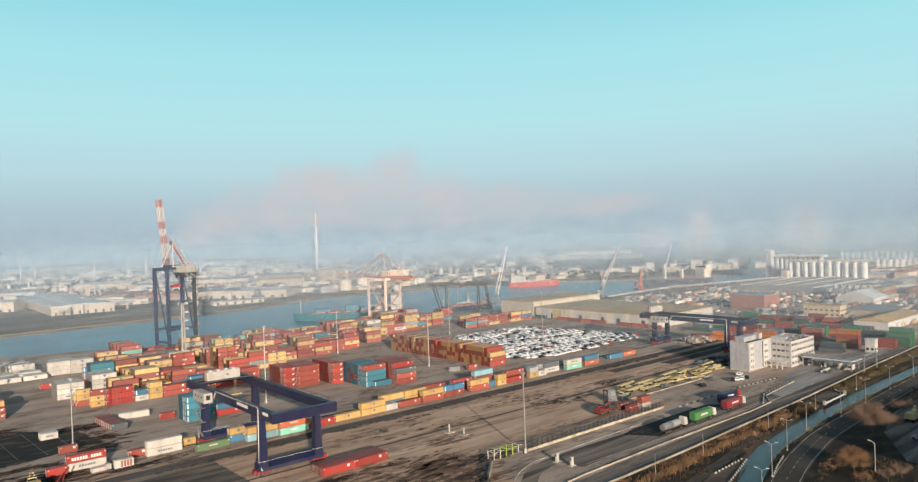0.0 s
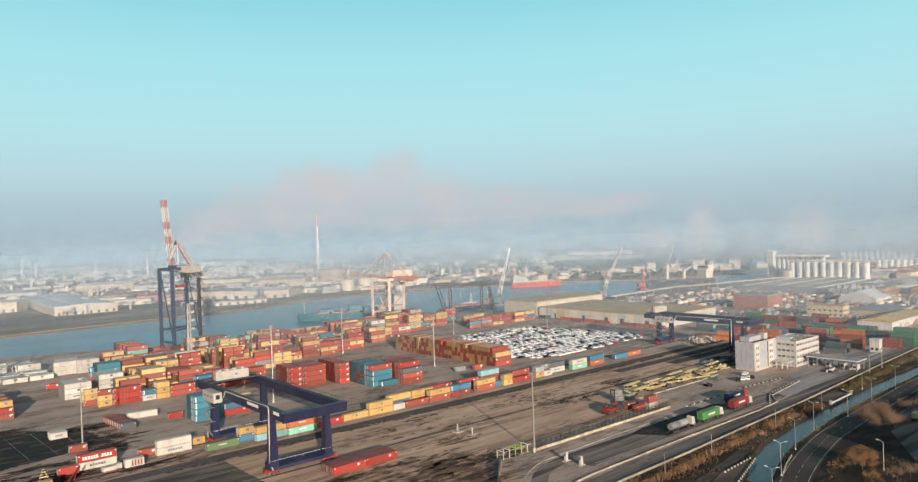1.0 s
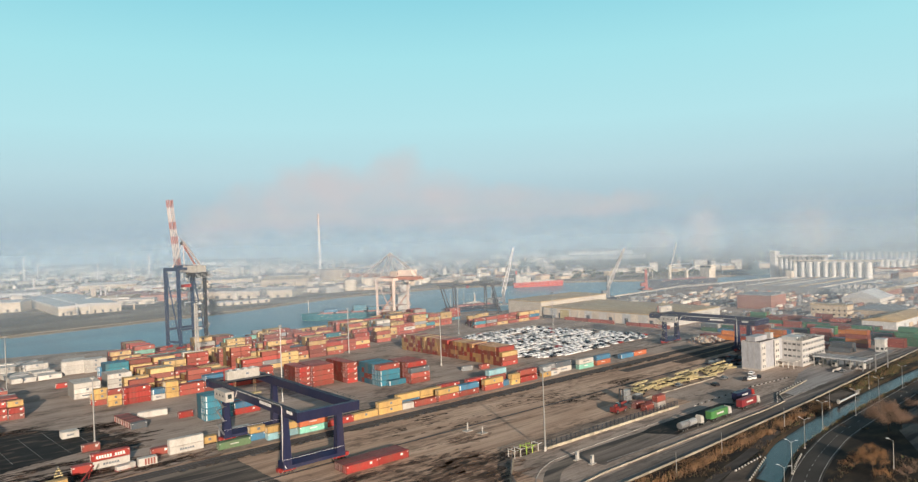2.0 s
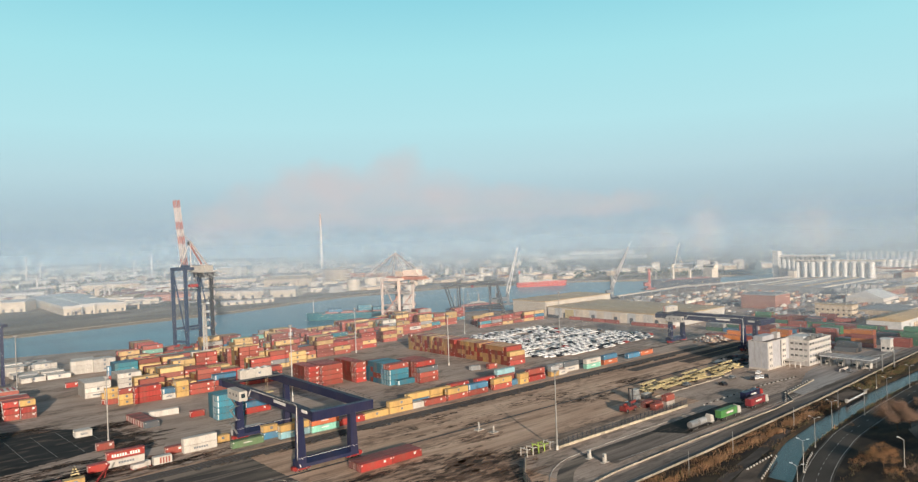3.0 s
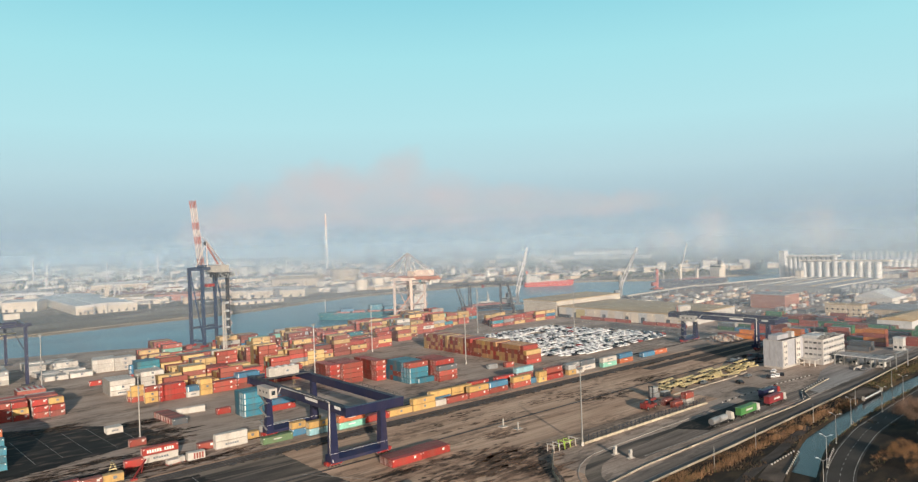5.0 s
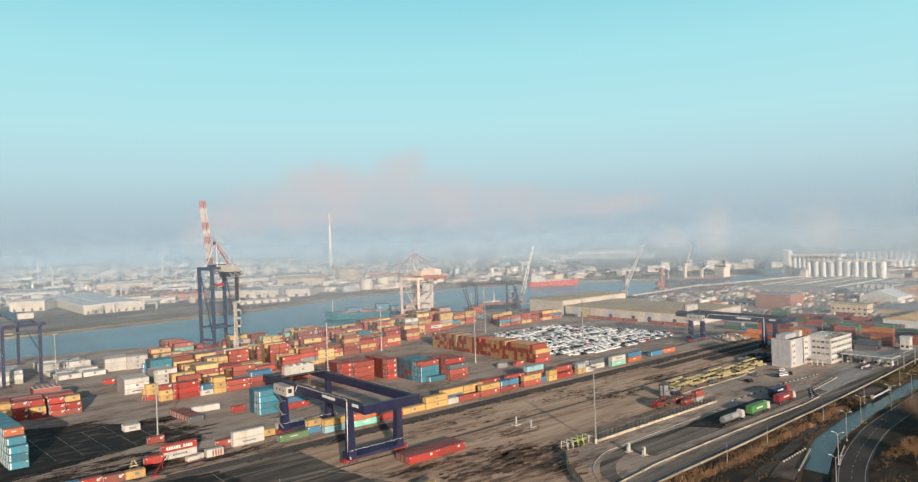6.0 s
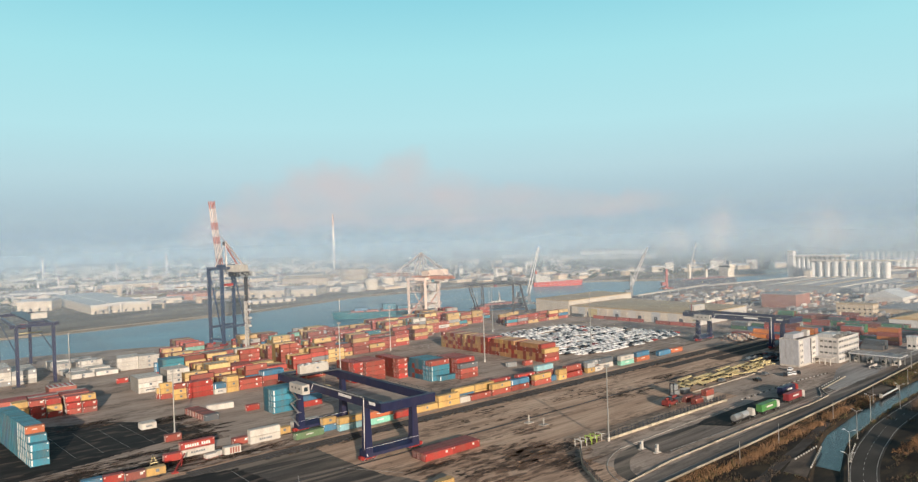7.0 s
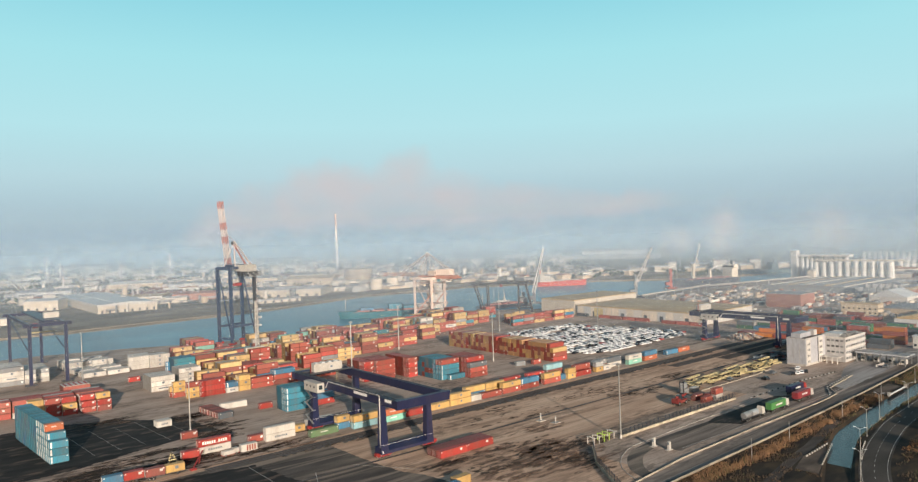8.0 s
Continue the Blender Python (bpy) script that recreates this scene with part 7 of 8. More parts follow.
s = Shape()
for i in range(1100):
    az = VIEW + radians(RN.uniform(-42, 42))
    rr = 1150 + 2400 * RN.random() ** 1.2
    if az < VIEW - radians(10) and rr > 1400 or az < VIEW + radians(8) and rr > 2300:
        continue
    x, y = rr * math.cos(az), rr * math.sin(az)
    if x < 1250 and y < shore_y(x) + 20 and y > 300 or (y < 440 and x < 1050):
        continue
    hgt = RN.uniform(4, 9)
    for k in range(8):
        tuft(s, x + RN.gauss(0, hgt), y + RN.gauss(0, 2.5), hgt * RN.uniform(0.2, 0.9), hgt * 0.5, RN)
thing("far_trees", Matrix(), "dark hazy tree lines on the far land", "trees", kind="stuff", shape=s, mats=LEAFDARK)


# ---------------------------------------------------------------- reeds, shrubs and trees by the road
s = Shape()
for i in range(72000):
    x = RN.uniform(120, 520)
    c = ditch_y(x)
    band = RN.random()
    if noise.noise(Vector((x * 0.09, band * 4, 0.0))) < 0.08 and RN.random() < 0.9:
        continue
    if band < 0.2:
        y = wall_y(x) - RN.uniform(0.6, 3.4)
        h = RN.uniform(0.3, 0.9)
    elif band < 0.84:
        y = wall_y(x) - 6.4 + RN.gauss(0, 1.2) + 0.6 * math.sin(x * 0.13)
        h = RN.uniform(0.7, 1.9) * (0.55 + 0.6 * math.sin(x * 0.21) ** 2)
    else:
        y = c + RN.choice([-1, -1, 1]) * RN.uniform(4.4, 6.0)
        h = RN.uniform(0.3, 0.9)
    if x < 232 and abs(y - (112.8 + (x - 183) * 0.16)) < 1.9 or x < 210 and y < 113:
        continue
    if y > wall_y(x) - 0.5 or 291 < x < 321 and y > 123:
        continue
    a, lean, wd = RN.uniform(0, math.tau), RN.uniform(0.1, 0.45) * h, RN.uniform(0.05, 0.11)
    ca, sa = math.cos(a), math.sin(a)
    s.add([(x - sa * wd, y + ca * wd, -0.1), (x + sa * wd, y - ca * wd, -0.1), (x + ca * lean, y + sa * lean, h)], [(0, 1, 2)], 1 if (band > 0.8 and RN.random() < 0.6 or x > 320 and RN.random() < 0.55) else 2 if x > 320 and RN.random() < 0.4 else 0)
for i in range(45000):
    x = RN.uniform(130, 420)
    y = RN.uniform(62, 125.4)
    c = ditch_y(x)
    if abs(y - c) < 4.4 or noise.noise(Vector((x * 0.08, y * 0.16, 2.0))) < -0.05:
        continue
    if 176 < x < 208 and 101 < y < 112.6 or min((x - px) ** 2 + (y - py) ** 2 for px, py in ROAD[::2]) < 60 or x > 238 and y < 100:
        continue
    h, wd, a = RN.uniform(0.2, 0.8), RN.uniform(0.08, 0.24), RN.uniform(0, math.tau)
    s.add([(x - math.sin(a) * wd, y + math.cos(a) * wd, -0.05), (x + math.sin(a) * wd, y - math.cos(a) * wd, -0.05), (x + math.cos(a) * h * 0.5, y + math.sin(a) * h * 0.5, h)],
          [(0, 1, 2)], 1 if RN.random() < 0.08 else 2)
thing("reeds", Matrix(), "dry orange-brown reeds along the ditch and wall", "reeds", kind="stuff", shape=s, mats=[REED, GRASS, DEADGRASS])


def tree(x, y, h, spread, mat, label, n=1500, seed=1, bushy=False):
    rnd = random.Random(seed)
    c = thing("tree" if not bushy else "shrub", pose(x, y, 0), label, "tree" if not bushy else "shrub", "roadside trees and shrubs")
    t = Shape()
    ends = []
    trunk = h * (0.35 if not bushy else 0.12)
    t.tube((0, 0, -0.2), (0.1, 0.05, trunk), h * 0.03, 7, r2=h * 0.02)
    for k in range(9 if not bushy else 12):
        a = k * 2.4 + rnd.uniform(-0.4, 0.4)
        el = rnd.uniform(0.5, 1.25)
        L = h * rnd.uniform(0.32, 0.55)
        b = Vector((0.1, 0.05, trunk * rnd.uniform(0.75, 1.0)))
        e = b + Vector((math.cos(a) * math.cos(el) * spread / h * 2, math.sin(a) * math.cos(el) * spread / h * 2, math.sin(el))) * L
        t.tube(b, e, h * 0.012, 5, r2=h * 0.005)
        for j in range(3):
            e2 = e + Vector((rnd.gauss(0, 1), rnd.gauss(0, 1), rnd.uniform(0.1, 1.3))).normalized() * L * rnd.uniform(0.3, 0.6)
            t.tube(b + (e - b) * rnd.uniform(0.5, 1), e2, h * 0.006, 4, r2=h * 0.002)
            ends.append(e2)
        ends.append(e)
    part("trunk", t, BARK, c)
    s = Shape()
    for i in range(int(n * 9)):
        e = ends[rnd.randrange(len(ends))]
        q = Vector((rnd.gauss(0, 1), rnd.gauss(0, 1), rnd.gauss(0, 0.8))) * h * 0.095
        tuft(s, e.x + q.x, e.y + q.y, max(0.15, e.z + q.z), h * rnd.uniform(0.004, 0.009), rnd)
    part("crown", s, mat, c)


for i, (x, y, h, sp, m, n) in enumerate(((265, 94.5, 9.5, 6.5, TWIG, 6000), (270, 92, 6, 5, TWIG, 2200), (299, 95.5, 5.5, 5, TWIG, 1800), (219.5, 83.5, 4.6, 4.5, LEAFBROWN, 2600), (223.5, 84.5, 5.2, 5, LEAFBROWN, 3000),
                                         (222, 88.5, 3.2, 3.5, LEAFBROWN, 1500), (217.5, 88, 2.8, 3.5, LEAFBROWN, 1400), (214.5, 89.5, 2.2, 3, LEAFBROWN, 1000), (226, 91.0, 2.4, 3, LEAFBROWN, 1000),
                                         (217, 73.5, 3.6, 3.5, TWIG, 1400), (223, 72, 3.8, 3.5, TWIG, 1400), (211, 78, 3.4, 3.5, LEAFBROWN, 1400), (312, 92, 6, 4, TWIG, 900), (330, 95, 6, 4, TWIG, 900))):
    tree(x, y, h, sp, m, "bare brown winter tree beside the port road" if m is TWIG else "shrubby tree with orange-brown dead leaves by the road", n, 20 + i)
for i in range(36):
    x = 170 + i * 8 + RN.uniform(-3, 3)
    y = wall_y(x) - RN.uniform(5.0, 8.0)
    if 288 < x < 324:
        continue
    if x < 232 and abs(y - (112.8 + (x - 183) * 0.16)) < 2.6:
        y += 4.0
    tree(x, y, RN.uniform(1.8, 3.0), 2.5, LEAFBROWN if i % 3 else TWIG, "low orange-brown shrub on the ditch bank", 320, 60 + i, True)


# ---------------------------------------------------------------- wall, barriers, fence, gate
def run_of(name, label, pts, step, make, category):
    """Repeats of one piece along a plan line, under one thing of the setting."""
    top = thing(name, Matrix(), label, category, kind="structure")
    for (xa, ya), (xb, yb) in zip(pts, pts[1:]):
        L = math.hypot(xb - xa, yb - ya)
        n = max(1, int(round(L / step)))
        a = math.degrees(math.atan2(yb - ya, xb - xa))
        for i in range(n):
            x, y = xa + (xb - xa) * i / n, ya + (yb - ya) * i / n
            for nm, me in make:
                part(nm, me, None, top, at=pose(x, y, 0, 0, 0, a + RNG.uniform(-0.4, 0.4)))
    return top


PALE = paint("pale_concrete_panels", (0.36, 0.315, 0.25), 0.85, dirt=0.35, scale=0.3)
PLINTH = paint("sandy_concrete_plinth", (0.46, 0.40, 0.30), 0.85, dirt=0.3, scale=0.3)
panel = Shape().box(0, 4.9, -0.09, 0.09, -0.3, 0.62).mesh("panel", PALE)
coping = Shape().box(-0.02, 4.92, -0.13, 0.13, 0.62, 0.72).mesh("coping", PALE)
run_of("boundary_wall", "low pale concrete boundary wall along the reed bank", WALL, 5.0, (("panel", panel), ("coping", coping)), "wall")
bar = Shape().hexa([(0, -0.22, 0), (3.9, -0.22, 0), (3.9, 0.22, 0), (0, 0.22, 0), (0, -0.09, 0.5), (3.9, -0.09, 0.5), (3.9, 0.09, 0.5), (0, 0.09, 0.5)]).mesh("barrier_block", PALE)
run_of("lane_barrier", "line of white concrete barrier blocks beside the haul lane", [(128, 135), (161, 138.2), (209, 139), (265, 138.6), (283, 139.8), (293, 146.8), (328, 150.6)], 4.0, (("barrier_block", bar),), "barrier")
kerb = Shape().box(0, 2.95, -0.12, 0.12, -0.02, 0.14).mesh("kerb_stone", CONCRETE)
run_of("kerb", "pale concrete kerb round the gate apron", curve([(130, 128), (136, 142), (143, 150), (155, 156.5), (172, 158.5), (246, 160)], 0.5), 3.0, (("kerb_stone", kerb),), "kerb")
base = Shape().box(0, 2.5, -0.3, 0.3, -0.02, 0.9).mesh("plinth", PLINTH)
post = Shape().box(-0.1, 0.1, -0.1, 0.1, 0.9, 3.1).mesh("post", DARKSTEEL)
sl = Shape()
for k in range(5):
    sl.box(0.15 + k * 0.46, 0.33 + k * 0.46, 0.02, 0.05, 1.0, 2.9)
for z in (1.15, 2.6):
    sl.box(0, 2.5, 0.05, 0.09, z, z + 0.08)
pal = sl.mesh("palisade_panel", DARKSTEEL)
run_of("yard_fence", "dark steel palisade fence on a pale plinth", [(166, 167), (246, 167)], 2.5, (("plinth", base), ("post", post), ("palisade_panel", pal)), "fence")
run_of("yard_fence", "dark steel palisade fence on a pale plinth", [(149, 166.5), (136, 154), (112, 118)], 2.5, (("plinth", base), ("post", post), ("palisade_panel", pal)), "fence")


def gate_frame(x, y, mat, label):
    c = thing("height_gate", pose(x, y, 0), label, "gate", "gate portals")
    for yy in (0, 3.0):
        part("post", Shape().box(-0.12, 0.12, yy - 0.12, yy + 0.12, 0, 2.5), mat, c)
    part("lintel", Shape().box(-0.14, 0.14, -0.3, 3.3, 2.5, 2.75), mat, c)
    part("rail", Shape().box(0.1, 2.0, -0.06, 0.06, 2.3, 2.45), mat, c)
    part("rail", Shape().box(0.1, 2.0, 2.94, 3.06, 2.3, 2.45), mat, c)


for i in range(5):
    gate_frame(151.5 + i * 2.9, 168 + 0.1 * i, LIME if 2 <= i <= 3 else C["white"], "lime-green steel gate portal" if 2 <= i <= 3 else "white steel gate portal")
for x, y, h in ((161.9, 204.3, 3.2), (163.7, 197.9, 2.6)):
    c = thing("marker_post", pose(x, y, 0), "short white marker post on a concrete slab", "post", "marker posts")
    part("slab", Shape().box(-1.6, 1.6, -1.2, 1.2, 0, 0.35), CONCRETE, c)
    part("post", Shape().box(-0.2, 0.2, -0.2, 0.2, 0.35, h), C["white"], c)
for x, y in ((164.8, 152.4), (165.1, 146.4)):
    c = thing("control_cabinet", pose(x, y, 0), "white control cabinet with a sign panel", "cabinet", "lane cabinets")
    part("slab", Shape().box(-1.4, 1.4, -0.7, 0.7, 0, 0.25), CONCRETE, c)
    part("case", Shape().box(-0.5, 0.5, -0.4, 0.4, 0.25, 2.9), C["white"], c)
    part("sign_panel", Shape().box(-0.53, -0.5, -0.35, 0.35, 1.8, 2.7), LETTER, c)


# striped barrier blocks on the bank road and lane islands
def striped(pts, n):
    for i in range(n):
        t = i / (n - 1) * (len(pts) - 1)
        k = min(int(t), len(pts) - 2)
        f = t - k
        x, y = (pts[k][c] + (pts[k + 1][c] - pts[k][c]) * f for c in (0, 1))
        a = math.degrees(math.atan2(pts[k + 1][1] - pts[k][1], pts[k + 1][0] - pts[k][0]))
        ob = thing("barrier_block", pose(x, y, 0, 0, 0, a), "white plastic barrier block in a dotted line" if i % 2 == 0 else "black rubber barrier block in a dotted line", "barrier", "striped barrier blocks")
        part("block", BLOCK[i % 2], None, ob)


hx = [(-0.36, -0.26, 0.0), (0.36, -0.26, 0.0), (0.36, 0.26, 0.0), (-0.36, 0.26, 0.0), (-0.32, -0.13, 0.5), (0.32, -0.13, 0.5), (0.32, 0.13, 0.5), (-0.32, 0.13, 0.5)]
BLOCK = [Shape().hexa(hx).mesh("block", C["white"]), Shape().hexa(hx).mesh("block", RUBBER)]
striped([(185.5, 104.4), (208.3, 111.0)], 22)
striped([(190, 111.2), (208, 112.2)], 18)
striped([(199, 98.0), (209, 101.6), (219, 104.4)], 20)
striped([(280, 141.5), (294, 148.5), (326, 152)], 40)
striped([(252, 163), (300, 163), (330, 160)], 36)

for name, pts, wdt in (("edge_line", [(x, y + 3.7) for x, y in ROAD], 0.16), ("edge_line", [(x, y - 3.7) for x, y in ROAD], 0.16), ("lane_line", curve([(170, 144.4), (240, 143), (330, 143)]), 0.3)):
    ribbon(name, pts, wdt, 0.075, MARK, "thin worn white road line", "road marking", 0.02)
for i in range(len(ROAD) - 1):
    (xa, ya), (xb, yb) = ROAD[i], ROAD[i + 1]
    L = math.hypot(xb - xa, yb - ya)
    if L > 40:
        break
    for k in range(max(1, int(L / 7))):
        f = k / max(1, int(L / 7))
        a = math.degrees(math.atan2(yb - ya, xb - xa))
        structure("centre_dash", Shape().box(0, 2.2, -0.08, 0.08, 0.055, 0.075), MARK, "short worn white centre dash on the road", "road marking").matrix_basis = pose(xa + (xb - xa) * f, ya + (yb - ya) * f, 0, 0, 0, a)
# asphalt beside the trucks, their cast shade painted into its dark tone
s = Shape()
s.prism(ragged([(198, 149), (262, 148), (276, 151.5), (262, 157), (238, 156.5), (212, 154.5)], 3, 0.8, 5), 0.0, 0.045)
structure("asphalt_patch", s, ASPHALT, "dark asphalt with painted truck shade beside the waiting trucks", "pavement")
# shadow-shaped black polygon over the asphalt: truck shade as colour
s = Shape()
s.prism(ragged([(204, 156), (213, 157.4), (235, 157.8), (262, 157.6), (266, 152.5), (246, 148.6), (229, 145.6), (211, 145.2)], 2.5, 0.25, 6), 0.0, 0.052)
structure("asphalt_patch", s, ASPHALTSHADE, "black strip of painted truck shade and asphalt beside the waiting trucks", "pavement")
s = Shape()
s.prism(ragged([(296, 141.5), (330, 142.2), (400, 146), (440, 149), (440, 160), (372, 166), (340, 160), (318, 152), (300, 150)], 2.5, 0.5, 21), 0.0, 0.048)
structure("gate_apron", s, APRON, "worn pale grey apron before the truck gate", "pavement")
# dark asphalt in front of the crane, cast shade put into its colour, with painted lines
s = Shape()
s.prism(ragged([(-200, 110), (92, 110), (92, 178), (90, 187), (87, 194), (85, 208), (84, 241), (40, 243), (-200, 236)], 0.8, 0.3, 8), 0.0, 0.035)
structure("asphalt_field", s, ASPHALT, "dark asphalt and painted shade in front of the gantry crane", "pavement")
# blacker overlay: asphalt with cast shade painted in
s = Shape()
s.prism(ragged([(-200, 108), (70, 108), (66, 190), (58, 214), (54, 236), (30, 241), (-200, 233)], 0.9, 0.8, 12), 0.0, 0.042)
structure("asphalt_field", s, ASPHALTSHADE, "black asphalt and painted shade in front of the trailers", "pavement")
for a, b in (((79, 212), (92, 192)), ((60, 200), (66, 214)), ((30, 205), (30, 235)), ((52, 205), (52, 235)), ((74, 180), (84, 180))):
    structure("bay_line", Shape().beam((*a, 0.045), (*b, 0.045), 0.2, 0.02), MARK, "thin worn white line on the asphalt field", "road marking")


br = thing("culvert_bridge", Matrix(), "pale concrete culvert slab with a low pale parapet over the bank", "bridge")
part("slab", Shape().prism([(294, 122.6), (316, 123.4), (319, 131.5), (300, 131.0)], 0.0, 0.12), BROWNASPHALT, br)
part("parapet", Shape().beam((293.6, 122.6, 0.4), (316, 123.5, 0.4), 0.25, 0.6), PANELGREY, br, "pale grey parapet wall")
for q in (0, 1):
    part("end_post", Shape().box(293.2 + q * 22.2, 294.2 + q * 22.2, 122.1 + q * 0.9, 123.1 + q * 0.9, 0, 1.6), CONCRETE, br)

# ---------------------------------------------------------------- street lamps
def street_lamp(x, y, h, turn, arms, label):
    c = thing("street_lamp", pose(x, y, 0, 0, 0, turn), label, "street lamp", "street lamps")
    part("base", Shape().tube((0, 0, -0.3), (0, 0, 0.5), 0.28, 8), CONCRETE, c)
    part("pole", Shape().tube((0, 0, 0.4), (0, 0, h), 0.13, 8, r2=0.08), STEEL, c)
    for d in arms:
        ar = part("arm", Shape().tube((0, 0, h), (0, d * 1.2, h + 0.7), 0.06, 6), STEEL, c)
        part("lantern", Shape().hexa([(-0.16, d * 1.05, h + 0.6), (0.16, d * 1.05, h + 0.6), (0.16, d * 1.85, h + 0.72), (-0.16, d * 1.85, h + 0.72),
                                      (-0.1, d * 1.05, h + 0.78), (0.1, d * 1.05, h + 0.78), (0.1, d * 1.85, h + 0.86), (-0.1, d * 1.85, h + 0.86)]), PANELGREY, ar)


for x, y in ((175.5, 89.4), (198.8, 98.2), (225.8, 106.3), (252, 112.5), (278.4, 111.2), (306, 112.6), (339, 114.6), (372, 115.6), (410, 117)):
    street_lamp(x, y - 1.0 if x > 240 else y, 9.6, math.degrees(math.atan2(ditch_y(x + 5) - ditch_y(x - 5), 10)), (-1, 1), "grey steel double-arm street lamp beside the ditch")
for x, y in ((174.6, 121.8), (202.2, 122.6), (246.5, 122.8), (285, 122.5), (330, 124)):
    street_lamp(x, y, 7.0, 0, (), "slender grey steel post below the boundary wall")
street_lamp(224, 79.3, 8.4, 30, (1,), "grey street lamp beside the dark car park")


# ---------------------------------------------------------------- trucks and handling machines
def wheels(parent, xs, y0, y1, r=0.5):
    for x in xs:
        for y in (y0, y1):
            w = part("wheel", Shape().tube((x, y - 0.16, r), (x, y + 0.16, r), r, 12), RUBBER, parent)
            part("hub", Shape().tube((x, y - 0.18, r), (x, y + 0.18, r), r * 0.45, 8), STEEL, w)


def tractor_unit(c, x, mat):
    part("cab", Shape().hexa([(x, 0.05, 0.9), (x + 2.3, 0.05, 0.9), (x + 2.3, 2.4, 0.9), (x, 2.4, 0.9), (x, 0.1, 3.5), (x + 1.9, 0.15, 3.5), (x + 1.9, 2.3, 3.5), (x, 2.35, 3.5)]), mat, c)
    part("windscreen", Shape().hexa([(x + 2.2, 0.25, 2.0), (x + 2.26, 0.25, 2.0), (x + 2.26, 2.2, 2.0), (x + 2.2, 2.2, 2.0), (x + 1.98, 0.3, 3.1), (x + 2.03, 0.3, 3.1), (x + 2.03, 2.15, 3.1), (x + 1.98, 2.15, 3.1)]), GLASS, c)
    part("chassis", Shape().box(x - 3.6, x + 2.0, 0.7, 1.75, 0.6, 0.95), DARKSTEEL, c)
    part("wind_deflector", Shape().hexa([(x + 0.1, 0.3, 3.5), (x + 1.4, 0.3, 3.5), (x + 1.4, 2.15, 3.5), (x + 0.1, 2.15, 3.5), (x + 0.1, 0.35, 4.0), (x + 0.3, 0.35, 4.0), (x + 0.3, 2.1, 4.0), (x + 0.1, 2.1, 4.0)]), mat, c)
    wheels(c, (x + 1.4, x - 2.2), 0.2, 2.25)


def truck(at, kind, label, load, cab):
    c = thing("truck", at, label, "truck", "trucks waiting in the lane")
    if kind == "tanker":
        part("tank", Shape().tube((0.4, 1.22, 2.2), (5.2, 1.22, 2.2), 1.15, 16), load, c)
        part("tank", Shape().tube((6.2, 1.22, 2.2), (10.6, 1.22, 2.2), 1.15, 16), load, c)
        part("walkway", Shape().box(0.5, 10.4, 0.95, 1.5, 3.35, 3.45), STEEL, c)
    else:
        s = Shape().box(0, 12.2, 0, 2.44, 1.2, 4.0)
        b = part("trailer_box", s, load, c)
        for k in range(12):
            part("rib", Shape().box(0.3 + k * 1.02, 0.42 + k * 1.02, -0.04, 0, 1.25, 3.95), load, b)
        part("company_mark", Shape().box(4, 9, -0.06, -0.045, 2.3, 3.0), PALELETTER, b)
    part("trailer_frame", Shape().box(0.2, 12.0, 0.7, 1.75, 0.85, 1.2), DARKSTEEL, c)
    wheels(c, (1.2, 2.5, 3.8), 0.2, 2.25)
    tractor_unit(c, 13.0, cab)
    return c


truck(pose(214.0, 145.0, 0.03), "tanker", "white and silver tank truck waiting in the lane", paint("brushed_tank_steel", (0.50, 0.50, 0.50), 0.35, 0.5, dirt=0.3), C["white"])
truck(pose(233.5, 144.6, 0.03), "box", "bright green container truck with white cab", paint("bright_green_paint", (0.09, 0.30, 0.09), 0.5), C["white"])
truck(pose(258.0, 145.4, 0.03), "box", "dark crimson container truck with white cab", paint("crimson_paint", (0.20, 0.022, 0.03), 0.5), C["white"])
truck(pose(267.5, 152.6, 0.03), "box", "dark blue curtain-side truck with red cab", NAVY, C["red"])


def yard_trailer(x, y, turn, keys, label):
    c = thing("yard_trailer", pose(x, y, 0, 0, 0, turn), label, "trailer", "yard trailers")
    part("trailer_frame", Shape().box(0, 12.6, 0.6, 1.85, 0.9, 1.25), DARKSTEEL, c)
    wheels(c, (1.2, 2.4), 0.2, 2.25)
    part("support_leg", Shape().box(10, 10.3, 0.7, 1.0, 0, 0.9), DARKSTEEL, c)
    part("support_leg", Shape().box(10, 10.3, 1.45, 1.75, 0, 0.9), DARKSTEEL, c)
    for i, k in enumerate(keys):
        container(x + math.cos(radians(turn)) * i * 6.2, y + math.sin(radians(turn)) * i * 6.2, 1.26, k, 6.06, turn, "containers on yard trailers", True, where="loaded on a yard trailer")


yard_trailer(9.5, 247.5, -3, ["blue", "red"], "dark yard trailer loaded with two containers")
yard_trailer(21.8, 245.5, -3, ["brown", "yellow"], "dark yard trailer loaded with two containers")
container(90.5, 171, 0, "yellow", 6.06, group=G2, mark=False)
container(84.2, 168, 0, "blue", 6.06, group=G2, mark=False)


